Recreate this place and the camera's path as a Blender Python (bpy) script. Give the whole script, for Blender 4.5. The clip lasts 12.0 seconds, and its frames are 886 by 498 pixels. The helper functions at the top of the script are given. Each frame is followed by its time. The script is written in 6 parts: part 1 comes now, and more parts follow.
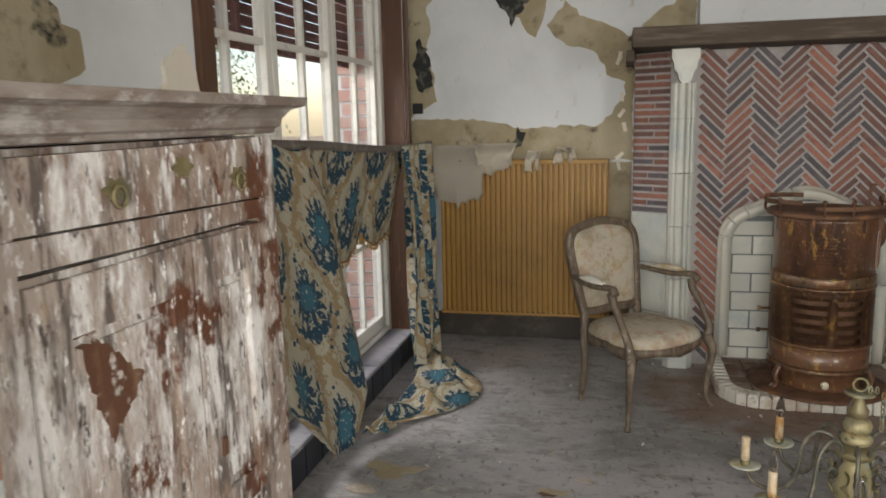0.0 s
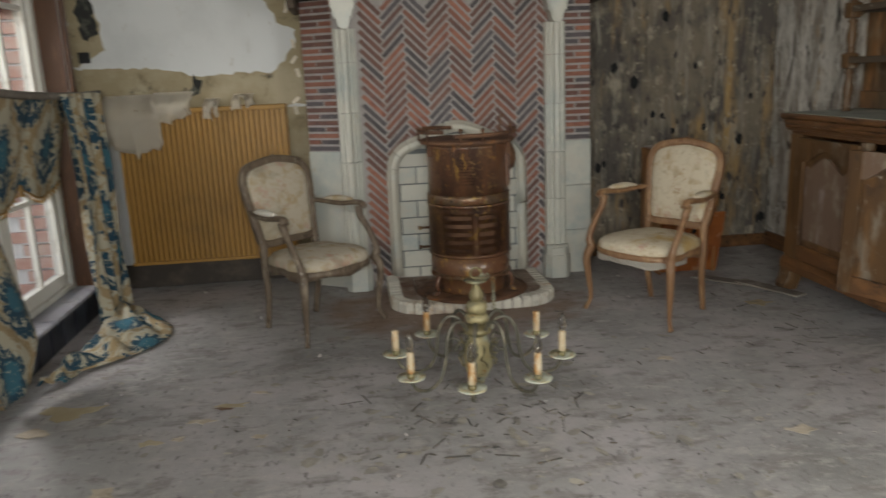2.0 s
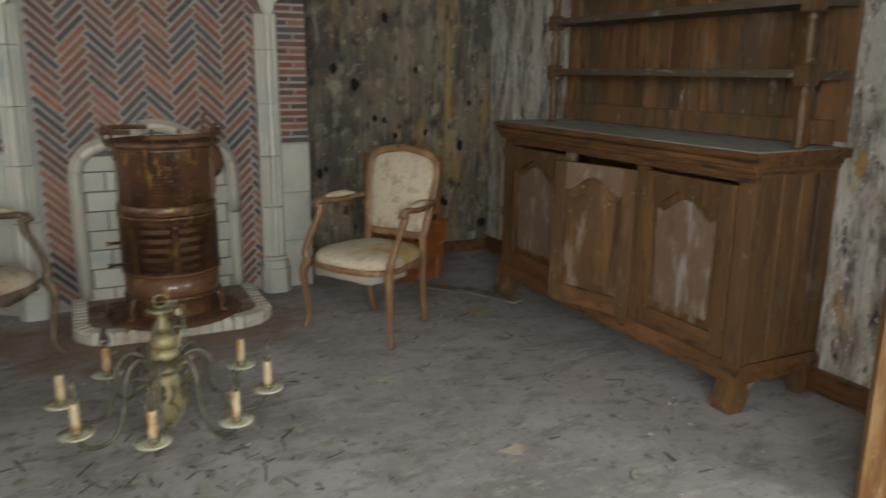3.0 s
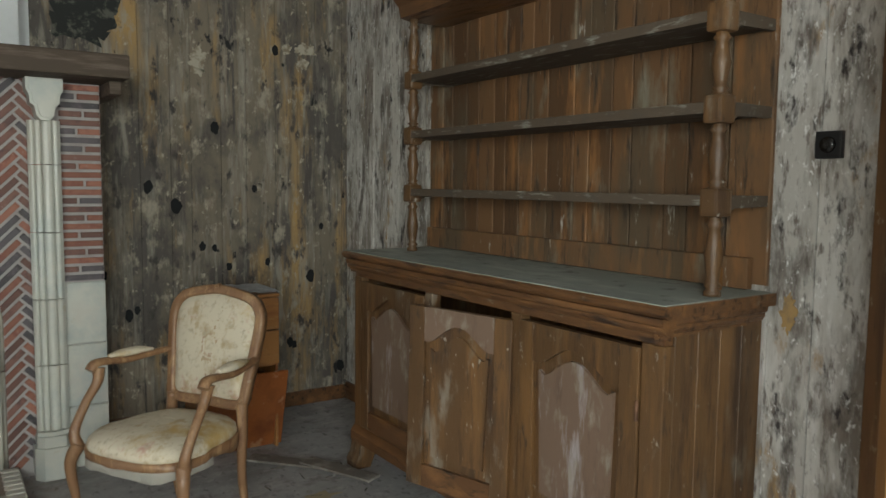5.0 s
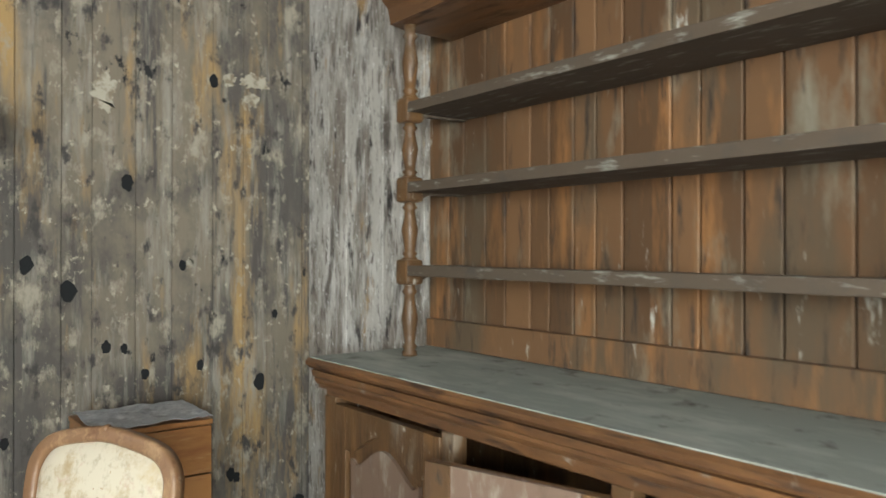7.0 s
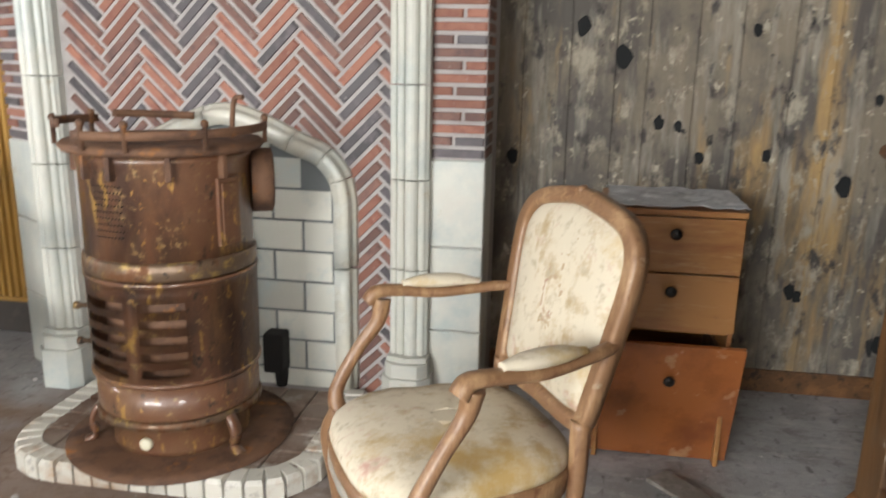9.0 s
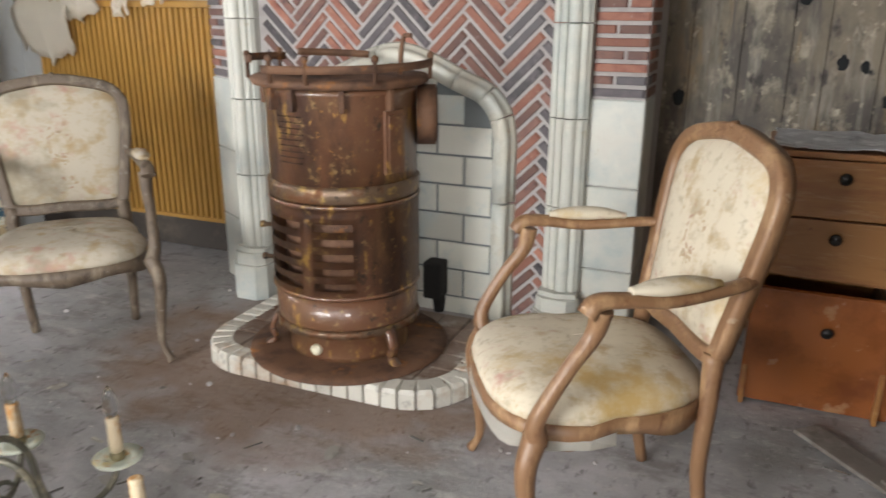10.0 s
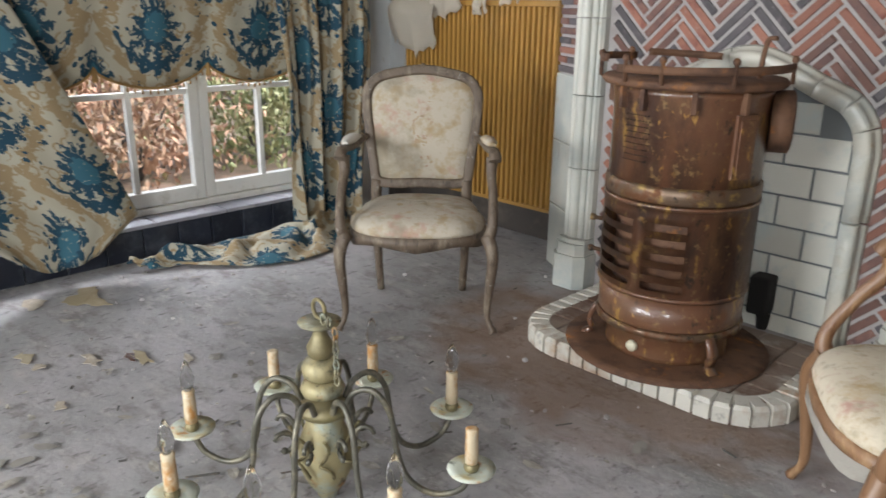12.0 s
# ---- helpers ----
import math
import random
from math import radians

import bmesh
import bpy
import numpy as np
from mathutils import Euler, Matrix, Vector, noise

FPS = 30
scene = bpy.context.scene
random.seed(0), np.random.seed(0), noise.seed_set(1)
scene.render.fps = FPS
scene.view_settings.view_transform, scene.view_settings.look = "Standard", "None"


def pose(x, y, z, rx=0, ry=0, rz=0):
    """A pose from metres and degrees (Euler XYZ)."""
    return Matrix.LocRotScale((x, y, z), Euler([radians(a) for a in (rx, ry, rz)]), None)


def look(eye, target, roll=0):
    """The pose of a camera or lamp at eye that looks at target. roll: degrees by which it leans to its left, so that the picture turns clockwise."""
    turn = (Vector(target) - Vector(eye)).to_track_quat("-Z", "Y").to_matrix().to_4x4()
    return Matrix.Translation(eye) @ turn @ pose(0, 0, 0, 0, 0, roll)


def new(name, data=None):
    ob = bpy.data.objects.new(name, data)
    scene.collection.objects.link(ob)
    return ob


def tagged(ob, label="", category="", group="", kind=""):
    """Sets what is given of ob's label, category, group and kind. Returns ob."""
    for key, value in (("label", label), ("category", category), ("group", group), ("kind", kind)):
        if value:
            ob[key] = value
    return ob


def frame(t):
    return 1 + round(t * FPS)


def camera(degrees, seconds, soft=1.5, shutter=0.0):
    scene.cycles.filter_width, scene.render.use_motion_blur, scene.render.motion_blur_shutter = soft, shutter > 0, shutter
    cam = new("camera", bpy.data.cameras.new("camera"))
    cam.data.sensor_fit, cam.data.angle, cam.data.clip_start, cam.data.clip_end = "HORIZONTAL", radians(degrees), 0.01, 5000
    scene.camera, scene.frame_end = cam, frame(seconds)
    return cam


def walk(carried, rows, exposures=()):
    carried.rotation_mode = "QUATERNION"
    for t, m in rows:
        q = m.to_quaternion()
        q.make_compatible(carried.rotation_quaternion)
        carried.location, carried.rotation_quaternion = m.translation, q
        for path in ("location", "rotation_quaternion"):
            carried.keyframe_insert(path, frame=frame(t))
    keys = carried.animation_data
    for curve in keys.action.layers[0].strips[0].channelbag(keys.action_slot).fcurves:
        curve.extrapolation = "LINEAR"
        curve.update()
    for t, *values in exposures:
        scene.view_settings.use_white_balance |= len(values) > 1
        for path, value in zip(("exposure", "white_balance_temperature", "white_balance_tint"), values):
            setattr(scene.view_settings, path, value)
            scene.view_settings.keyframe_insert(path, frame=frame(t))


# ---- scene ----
# ---- camera ----
cam = camera(60.7, 12.0, soft=1.5, shutter=0.4)
PATH = [
    (0, (2.129, 1.238, 1.486), (1.675, 3.157, 1.148), -1.3),
    (0.5, (2.145, 1.115, 1.475), (1.647, 3.034, 1.207), -0.7),
    (1, (2.3, 1.027, 1.43), (2.024, 2.987, 1.145), -1.0),
    (1.5, (2.376, 0.962, 1.395), (2.377, 2.925, 1.013), -1.8),
    (2, (2.493, 0.949, 1.363), (2.707, 2.886, 0.913), -2.4),
    (2.5, (2.586, 1.038, 1.352), (3.105, 2.909, 0.872), -0.9),
    (3, (2.756, 1.247, 1.35), (3.602, 3.0, 0.89), 0.5),
    (3.5, (2.899, 1.368, 1.392), (3.927, 3.043, 1.024), 0.9),
    (5.5, (3.519, 2.071, 1.387), (4.63, 3.728, 1.241), 0.4),
    (6, (3.65, 2.257, 1.372), (4.75, 3.922, 1.242), -0.7),
    (6.5, (3.786, 2.708, 1.39), (5.035, 4.269, 1.338), -1.6),
    (7, (3.858, 2.974, 1.412), (5.072, 4.564, 1.418), 0.1),
    (7.5, (4.118, 3.115, 1.41), (4.876, 4.965, 1.354), -0.5),
    (9.5, (4.353, 3.385, 1.193), (3.842, 5.23, 0.613), 1.6),
    (10, (4.406, 3.278, 1.2), (3.672, 5.034, 0.587), 0.3),
    (10.5, (4.394, 3.249, 1.202), (3.478, 4.919, 0.592), -0.7),
    (11, (4.381, 3.22, 1.206), (3.316, 4.797, 0.589), -0.6),
    (11.5, (4.356, 3.173, 1.204), (3.129, 4.619, 0.572), 0.2),
    (12, (4.342, 3.142, 1.204), (2.99, 4.478, 0.582), 0.7),
]
EXPOSURES = [(0.0, 0.55, 6700, 9), (0.7, 0.5, 6750, 12), (1.5, 0.4, 6700, 8), (2.5, 0.25, 6700, 6), (3.5, 0.15, 6700, 3), (5.5, 0.85, 6200, 0),
             (6.5, 1.5, 6150, 2), (7.5, 1.95, 6150, 2), (9.5, 1.7, 6400, 10), (10.5, 1.5, 6250, 10), (12.0, 1.3, 6100, 9)]
walk(cam, [(t, look(eye, target, roll)) for t, eye, target, roll in PATH], EXPOSURES)

# ---- light ----
world = bpy.data.worlds.new("world")
scene.world = world
world.use_nodes = True
wn = world.node_tree
sky = wn.nodes.new("ShaderNodeTexSky")
sky.sky_type, sky.sun_disc = "NISHITA", False
sky.sun_elevation, sky.sun_rotation = radians(42), radians(24)
wn.links.new(sky.outputs[0], wn.nodes["Background"].inputs[0])
wn.nodes["Background"].inputs[1].default_value = 0.15
sun = new("sun", bpy.data.lights.new("sun", "SUN"))
sun.data.energy, sun.data.angle, sun.data.color = 5.0, radians(15), (1.0, 0.95, 0.88)
sun.matrix_world = look((4, 9, 9), (0, 0, 0))


def added_lamp(name, place, target, width, height, power, color):
    """An added area lamp that stands in for daylight."""
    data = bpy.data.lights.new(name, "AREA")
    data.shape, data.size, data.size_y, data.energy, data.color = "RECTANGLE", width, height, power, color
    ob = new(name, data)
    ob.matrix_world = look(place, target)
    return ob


# South, west and east openings are made up: unseen fill from behind the viewpoint.
added_lamp("south_fill_lamp", (2.3, -0.85, 1.75), (2.9, 4.0, 1.0), 1.9, 1.25, 88, (1.0, 0.98, 0.945))
added_lamp("west_fill_lamp", (0.86, -0.15, 1.7), (5.5, 4.2, 1.3), 1.1, 1.25, 76, (1.0, 0.98, 0.945))
added_lamp("east_fill_lamp", (5.52, 0.9, 1.75), (0.9, 3.2, 1.0), 1.1, 1.25, 42, (1.0, 0.98, 0.945))
# Added lamp above the view that lifts the garden window's sky light.
added_lamp("garden_window_daylight", (-0.9, 4.5, 2.3), (3.0, 5.2, 0.7), 2.2, 0.8, 38, (1.0, 0.975, 0.965))


# ---- materials ----
def material(name, base, rough=0.7, metal=0.0, layers=(), bump=0.0, bump_scale=60.0, coat=0.0, stretch=(1, 1, 1), vary=0.0, spec=0.5, bump_distance=0.004):
    """Node material. layers: (colour, noise scale, from, to, stretch, roughness) laid over the base where the noise passes from..to."""
    m = bpy.data.materials.new(name)
    m.use_nodes = True
    nt = m.node_tree
    N, L = nt.nodes, nt.links
    bsdf = N["Principled BSDF"]
    co = N.new("ShaderNodeNewGeometry").outputs["Position"]
    info = N.new("ShaderNodeObjectInfo")

    def mapped(s, off):
        a = N.new("ShaderNodeVectorMath")
        a.operation = "MULTIPLY"
        a.inputs[1].default_value = s
        L.new(co, a.inputs[0])
        b = N.new("ShaderNodeVectorMath")
        b.operation = "ADD"
        b.inputs[1].default_value = (off, off * 0.7, off * 1.3)
        L.new(a.outputs[0], b.inputs[0])
        return b.outputs[0]

    def nz(scale, s, off, detail=6):
        n = N.new("ShaderNodeTexNoise")
        n.inputs["Scale"].default_value, n.inputs["Detail"].default_value, n.inputs["Roughness"].default_value = scale, detail, 0.65
        L.new(mapped(s, off), n.inputs["Vector"])
        return n.outputs[0]

    rgb = N.new("ShaderNodeRGB")
    rgb.outputs[0].default_value = (*base, 1)
    colour = rgb.outputs[0]
    rv = N.new("ShaderNodeValue")
    rv.outputs[0].default_value = rough
    ro = rv.outputs[0]
    if vary:
        hsv = N.new("ShaderNodeHueSaturation")
        mr = N.new("ShaderNodeMapRange")
        mr.inputs["To Min"].default_value, mr.inputs["To Max"].default_value = 1 - vary, 1 + vary
        L.new(info.outputs["Random"], mr.inputs[0])
        L.new(mr.outputs[0], hsv.inputs["Value"])
        L.new(colour, hsv.inputs["Color"])
        colour = hsv.outputs[0]
    for i, (c, sc, lo, hi, st, r) in enumerate(layers):
        mr = N.new("ShaderNodeMapRange")
        mr.inputs["From Min"].default_value, mr.inputs["From Max"].default_value = lo, hi
        L.new(nz(sc, st, 3.1 + 7.7 * i), mr.inputs[0])
        mix = N.new("ShaderNodeMix")
        mix.data_type = "RGBA"
        L.new(mr.outputs[0], mix.inputs[0])
        L.new(colour, mix.inputs[6])
        mix.inputs[7].default_value = (*c, 1)
        colour = mix.outputs[2]
        mf = N.new("ShaderNodeMix")
        L.new(mr.outputs[0], mf.inputs[0])
        L.new(ro, mf.inputs[2])
        mf.inputs[3].default_value = r
        ro = mf.outputs[0]
    L.new(colour, bsdf.inputs["Base Color"])
    L.new(ro, bsdf.inputs["Roughness"])
    bsdf.inputs["Metallic"].default_value = metal
    bsdf.inputs["Coat Weight"].default_value = coat
    bsdf.inputs["Specular IOR Level"].default_value = spec
    if bump:
        b = N.new("ShaderNodeBump")
        b.inputs["Strength"].default_value, b.inputs["Distance"].default_value = bump, bump_distance
        L.new(nz(bump_scale, stretch, 11.0, 8), b.inputs["Height"])
        L.new(b.outputs[0], bsdf.inputs["Normal"])
    return m


ONE, GRAIN = (1, 1, 1), (7, 7, 0.8)
concrete = material("grey_dirty_screed", (0.34, 0.335, 0.335), 0.75, layers=[
    ((0.46, 0.44, 0.455), 1.3, 0.42, 0.62, ONE, 0.55), ((0.2, 0.2, 0.19), 1.8, 0.5, 0.74, ONE, 0.75), ((0.25, 0.235, 0.225), 6, 0.52, 0.66, (1, 1.8, 1), 0.8),
    ((0.46, 0.44, 0.43), 9, 0.54, 0.7, (1, 2.2, 1), 0.7), ((0.12, 0.11, 0.105), 16, 0.57, 0.72, (2, 1, 1), 0.9), ((0.5, 0.48, 0.46), 45, 0.6, 0.72, ONE, 0.8)], bump=0.7, bump_scale=45)


def add_rust_bloom(m, cx, cy, reach, colour):
    """A rust stain that has spread over a floor round one place."""
    nt = m.node_tree
    N, L = nt.nodes, nt.links
    bsdf = N["Principled BSDF"]
    old = bsdf.inputs["Base Color"].links[0].from_socket
    pos = N.new("ShaderNodeNewGeometry").outputs["Position"]
    off = N.new("ShaderNodeVectorMath")
    off.operation = "MULTIPLY_ADD"
    off.inputs[1].default_value, off.inputs[2].default_value = (0.85, 1.1, 0), (-cx * 0.85, -cy * 1.1, 0)
    L.new(pos, off.inputs[0])
    far = N.new("ShaderNodeVectorMath")
    far.operation = "LENGTH"
    L.new(off.outputs[0], far.inputs[0])
    n = N.new("ShaderNodeTexNoise")
    n.inputs["Scale"].default_value, n.inputs["Detail"].default_value = 5, 8
    L.new(pos, n.inputs["Vector"])
    add = N.new("ShaderNodeMath")
    add.operation = "MULTIPLY_ADD"
    add.inputs[1].default_value = -0.75
    L.new(n.outputs[0], add.inputs[0])
    L.new(far.outputs["Value"], add.inputs[2])
    mr = N.new("ShaderNodeMapRange")
    mr.inputs["From Min"].default_value, mr.inputs["From Max"].default_value = reach - 0.1, reach - 0.38
    mr.inputs["To Max"].default_value = 0.65
    L.new(add.outputs[0], mr.inputs[0])
    mix = N.new("ShaderNodeMix")
    mix.data_type = "RGBA"
    L.new(mr.outputs[0], mix.inputs[0])
    L.new(old, mix.inputs[6])
    mix.inputs[7].default_value = (*colour, 1)
    L.new(mix.outputs[2], bsdf.inputs["Base Color"])


add_rust_bloom(concrete, 3.05, 5.35, 0.5, (0.19, 0.095, 0.038))
plaster = material("white_plaster", (0.72, 0.74, 0.75), 0.85, layers=[
    ((0.6, 0.62, 0.63), 1.8, 0.45, 0.75, ONE, 0.9), ((0.5, 0.48, 0.44), 14, 0.64, 0.74, (1, 1, 0.4), 0.9)], bump=0.25, bump_scale=40)
paper = material("olive_wallpaper", (0.36, 0.3, 0.19), 0.85, layers=[
    ((0.46, 0.4, 0.28), 3.0, 0.42, 0.6, ONE, 0.85), ((0.22, 0.18, 0.11), 6, 0.56, 0.7, ONE, 0.9),
    ((0.035, 0.035, 0.03), 4.2, 0.6, 0.68, ONE, 0.95)], bump=0.4, bump_scale=25)
paper_back = material("cream_paper_back", (0.8, 0.74, 0.63), 0.9, layers=[
    ((0.78, 0.72, 0.62), 5, 0.45, 0.65, ONE, 0.9), ((0.45, 0.36, 0.24), 9, 0.62, 0.75, ONE, 0.9)], bump=0.4, bump_scale=30)
mould = material("black_mould", (0.03, 0.032, 0.03), 0.95, layers=[((0.12, 0.12, 0.1), 18, 0.5, 0.62, ONE, 0.95)], bump=0.5)
wall_planks = material("stained_grey_brown_planks", (0.215, 0.18, 0.135), 0.85, vary=0.1, layers=[
    ((0.1, 0.09, 0.08), 2.4, 0.46, 0.6, (1, 1, 0.6), 0.9), ((0.4, 0.26, 0.11), 2.4, 0.52, 0.66, (2.2, 2.2, 0.4), 0.85), ((0.31, 0.285, 0.24), 4, 0.52, 0.66, (3, 3, 0.4), 0.9), ((0.09, 0.08, 0.073), 4, 0.55, 0.66, (4, 4, 0.35), 0.9),
    ((0.36, 0.32, 0.25), 9, 0.55, 0.66, (1.3, 1.3, 0.7), 0.9), ((0.06, 0.053, 0.05), 10, 0.56, 0.66, (1.4, 1.4, 0.7), 0.9), ((0.46, 0.41, 0.32), 24, 0.62, 0.7, (1.1, 1.1, 0.8), 0.9), ((0.018, 0.018, 0.018), 11, 0.65, 0.69, (1, 1, 0.6), 0.9)], bump=0.7, bump_scale=12, stretch=GRAIN)
pale_planks = material("whitewashed_flaking_planks", (0.57, 0.545, 0.5), 0.85, vary=0.12, layers=[
    ((0.26, 0.225, 0.19), 3.2, 0.47, 0.58, (1.8, 1.8, 0.5), 0.9), ((0.7, 0.68, 0.645), 5, 0.5, 0.66, (2, 2, 0.4), 0.85), ((0.38, 0.25, 0.12), 4, 0.6, 0.68, (1.5, 1.5, 0.6), 0.9), ((0.14, 0.12, 0.105), 4.5, 0.54, 0.66, (1.8, 1.8, 0.6), 0.9),
    ((0.05, 0.042, 0.04), 9, 0.58, 0.66, (1.4, 1.4, 0.6), 0.9), ((0.18, 0.15, 0.13), 24, 0.55, 0.66, (1.6, 1.6, 0.5), 0.9), ((0.82, 0.81, 0.79), 45, 0.59, 0.68, (1.2, 1.2, 0.7), 0.9)], bump=0.7, bump_scale=12, stretch=GRAIN)
knot_black = material("black_knot", (0.008, 0.009, 0.01), 0.9, bump=0.4)
patch_pale = material("pale_plaster_dab", (0.44, 0.4, 0.32), 0.9, layers=[((0.24, 0.2, 0.14), 24, 0.46, 0.6, ONE, 0.9)], bump=0.5)
patch_ochre = material("ochre_stain", (0.42, 0.27, 0.11), 0.85, layers=[((0.28, 0.2, 0.11), 20, 0.5, 0.65, ONE, 0.9)], bump=0.5)
beam_wood = material("old_mantel_oak", (0.075, 0.054, 0.038), 0.75, layers=[((0.16, 0.125, 0.095), 8, 0.48, 0.68, (0.5, 5, 5), 0.8)], bump=0.6, bump_scale=25, stretch=(0.8, 7, 7))
brick_red = material("red_brick", (0.28, 0.12, 0.082), 0.7, vary=0.3, layers=[((0.2, 0.075, 0.055), 18, 0.5, 0.68, ONE, 0.7), ((0.4, 0.3, 0.26), 40, 0.62, 0.72, ONE, 0.8)], bump=0.5, bump_scale=70)
brick_brown = material("brown_red_brick", (0.17, 0.085, 0.066), 0.65, vary=0.3, layers=[((0.11, 0.06, 0.055), 16, 0.48, 0.66, ONE, 0.65), ((0.33, 0.27, 0.25), 40, 0.64, 0.74, ONE, 0.8)], bump=0.5, bump_scale=70)
brick_blue = material("blue_black_brick", (0.075, 0.066, 0.072), 0.55, vary=0.35, layers=[((0.12, 0.1, 0.11), 18, 0.5, 0.66, ONE, 0.6), ((0.28, 0.25, 0.25), 45, 0.65, 0.74, ONE, 0.8)], bump=0.5, bump_scale=70)
mortar = material("grey_mortar", (0.4, 0.375, 0.365), 0.9, layers=[((0.33, 0.3, 0.29), 12, 0.45, 0.65, ONE, 0.9)], bump=0.5, bump_scale=120)
dark_mortar = material("dark_grout", (0.17, 0.185, 0.19), 0.85, bump=0.3, bump_scale=120)
pier_brick = material("pale_orange_brick", (0.5, 0.28, 0.19), 0.85, vary=0.18, layers=[((0.62, 0.47, 0.37), 7, 0.42, 0.6, ONE, 0.85), ((0.42, 0.2, 0.13), 22, 0.55, 0.7, ONE, 0.85)], bump=0.8, bump_scale=60)
pier_mortar = material("pale_blue_grey_mortar", (0.5, 0.53, 0.52), 0.9, layers=[((0.34, 0.37, 0.36), 20, 0.5, 0.65, ONE, 0.9)], bump=0.9, bump_scale=70)
stone = material("pale_glazed_stone", (0.56, 0.56, 0.5), 0.35, vary=0.06, layers=[((0.42, 0.46, 0.44), 4, 0.45, 0.65, ONE, 0.3), ((0.56, 0.54, 0.48), 6, 0.5, 0.7, ONE, 0.4), ((0.42, 0.34, 0.2), 9, 0.66, 0.78, ONE, 0.6)], bump=0.2, bump_scale=30)
tile_white = material("ivory_glazed_tile", (0.64, 0.63, 0.56), 0.25, vary=0.14, layers=[((0.5, 0.55, 0.53), 5, 0.5, 0.66, ONE, 0.25), ((0.4, 0.33, 0.2), 14, 0.68, 0.8, ONE, 0.5)], bump=0.12, bump_scale=25)
tile_edge = material("dirty_white_edge_tile", (0.62, 0.6, 0.53), 0.4, vary=0.12, layers=[((0.5, 0.26, 0.09), 7, 0.6, 0.74, ONE, 0.7), ((0.35, 0.19, 0.08), 5, 0.55, 0.72, ONE, 0.6), ((0.3, 0.28, 0.25), 16, 0.58, 0.72, ONE, 0.6)], bump=0.25, bump_scale=50)
hearth_top = material("rust_stained_hearth_tile", (0.26, 0.2, 0.16), 0.6, vary=0.15, layers=[((0.12, 0.06, 0.035), 4, 0.42, 0.62, ONE, 0.7), ((0.42, 0.38, 0.33), 9, 0.56, 0.7, ONE, 0.6)], bump=0.4, bump_scale=60)
sill_slate = material("grey_slate_sill", (0.27, 0.27, 0.3), 0.5, vary=0.08, layers=[((0.4, 0.4, 0.42), 5, 0.48, 0.68, ONE, 0.6), ((0.15, 0.15, 0.17), 9, 0.56, 0.7, ONE, 0.5)], bump=0.2)
riser_tile = material("dark_blue_black_tile", (0.016, 0.02, 0.032), 0.3, vary=0.3, layers=[((0.06, 0.07, 0.085), 10, 0.5, 0.7, ONE, 0.55)], bump=0.2)
white_paint = material("white_window_paint", (0.74, 0.73, 0.68), 0.5, layers=[((0.55, 0.53, 0.46), 10, 0.55, 0.7, ONE, 0.6)], bump=0.2, bump_scale=50)
casing_wood = material("brown_casing_wood", (0.095, 0.042, 0.02), 0.45, layers=[((0.09, 0.04, 0.02), 7, 0.45, 0.65, (6, 6, 0.6), 0.5), ((0.26, 0.13, 0.06), 9, 0.58, 0.72, (6, 6, 0.5), 0.5)], bump=0.3, stretch=GRAIN)
shutter_wood = material("red_brown_shutter", (0.2, 0.085, 0.075), 0.6, vary=0.2, layers=[((0.12, 0.055, 0.05), 12, 0.5, 0.68, ONE, 0.7)], bump=0.3)
radiator_paint = material("ochre_radiator_enamel", (0.42, 0.23, 0.052), 0.42, layers=[((0.3, 0.17, 0.045), 3, 0.5, 0.72, ONE, 0.5), ((0.2, 0.09, 0.03), 24, 0.68, 0.75, ONE, 0.8)], bump=0.1)
rail_wood = material("grey_weathered_rail", (0.16, 0.14, 0.12), 0.8, layers=[((0.3, 0.28, 0.25), 12, 0.5, 0.68, ONE, 0.85)], bump=0.4)
dark_plinth = material("dark_damp_plinth", (0.06, 0.05, 0.043), 0.85, layers=[((0.12, 0.1, 0.08), 6, 0.5, 0.7, ONE, 0.9)], bump=0.5)
# Ceiling colour is set dark to cut bounced light; it stays unseen.
ceiling_paint = material("stained_ceiling_darkened", (0.26, 0.25, 0.235), 0.9, layers=[((0.18, 0.16, 0.14), 1.5, 0.5, 0.7, ONE, 0.9)], bump=0.3)
earth = material("leaf_litter_ground", (0.2, 0.15, 0.1), 0.95, layers=[((0.32, 0.22, 0.16), 6, 0.45, 0.62, ONE, 0.95), ((0.1, 0.13, 0.05), 3, 0.55, 0.7, ONE, 0.95)], bump=1.0, bump_scale=15)
# Plaster darkened by colour: unlit passage, less bounce off the unseen south wall.
dimmed_plaster = material("plaster_painted_dim", (0.2, 0.18, 0.16), 0.9, bump=0.2)

glass = bpy.data.materials.new("window_glass")
glass.use_nodes = True
gb = glass.node_tree.nodes["Principled BSDF"]
gb.inputs["Transmission Weight"].default_value, gb.inputs["Roughness"].default_value, gb.inputs["IOR"].default_value = 1.0, 0.04, 1.05


# ---- building helpers ----
def box(bm, x0, y0, z0, x1, y1, z1, bevel=0.0, m=None):
    got = bmesh.ops.create_cube(bm, size=1)["verts"]
    mat = Matrix.Translation(((x0 + x1) / 2, (y0 + y1) / 2, (z0 + z1) / 2)) @ Matrix.Diagonal((abs(x1 - x0), abs(y1 - y0), abs(z1 - z0), 1))
    bmesh.ops.transform(bm, matrix=(m @ mat) if m else mat, verts=got)
    if bevel:
        edges = list({e for v in got for e in v.link_edges})
        bmesh.ops.bevel(bm, geom=edges, offset=bevel, segments=2, affect="EDGES", profile=0.6)
    return bm


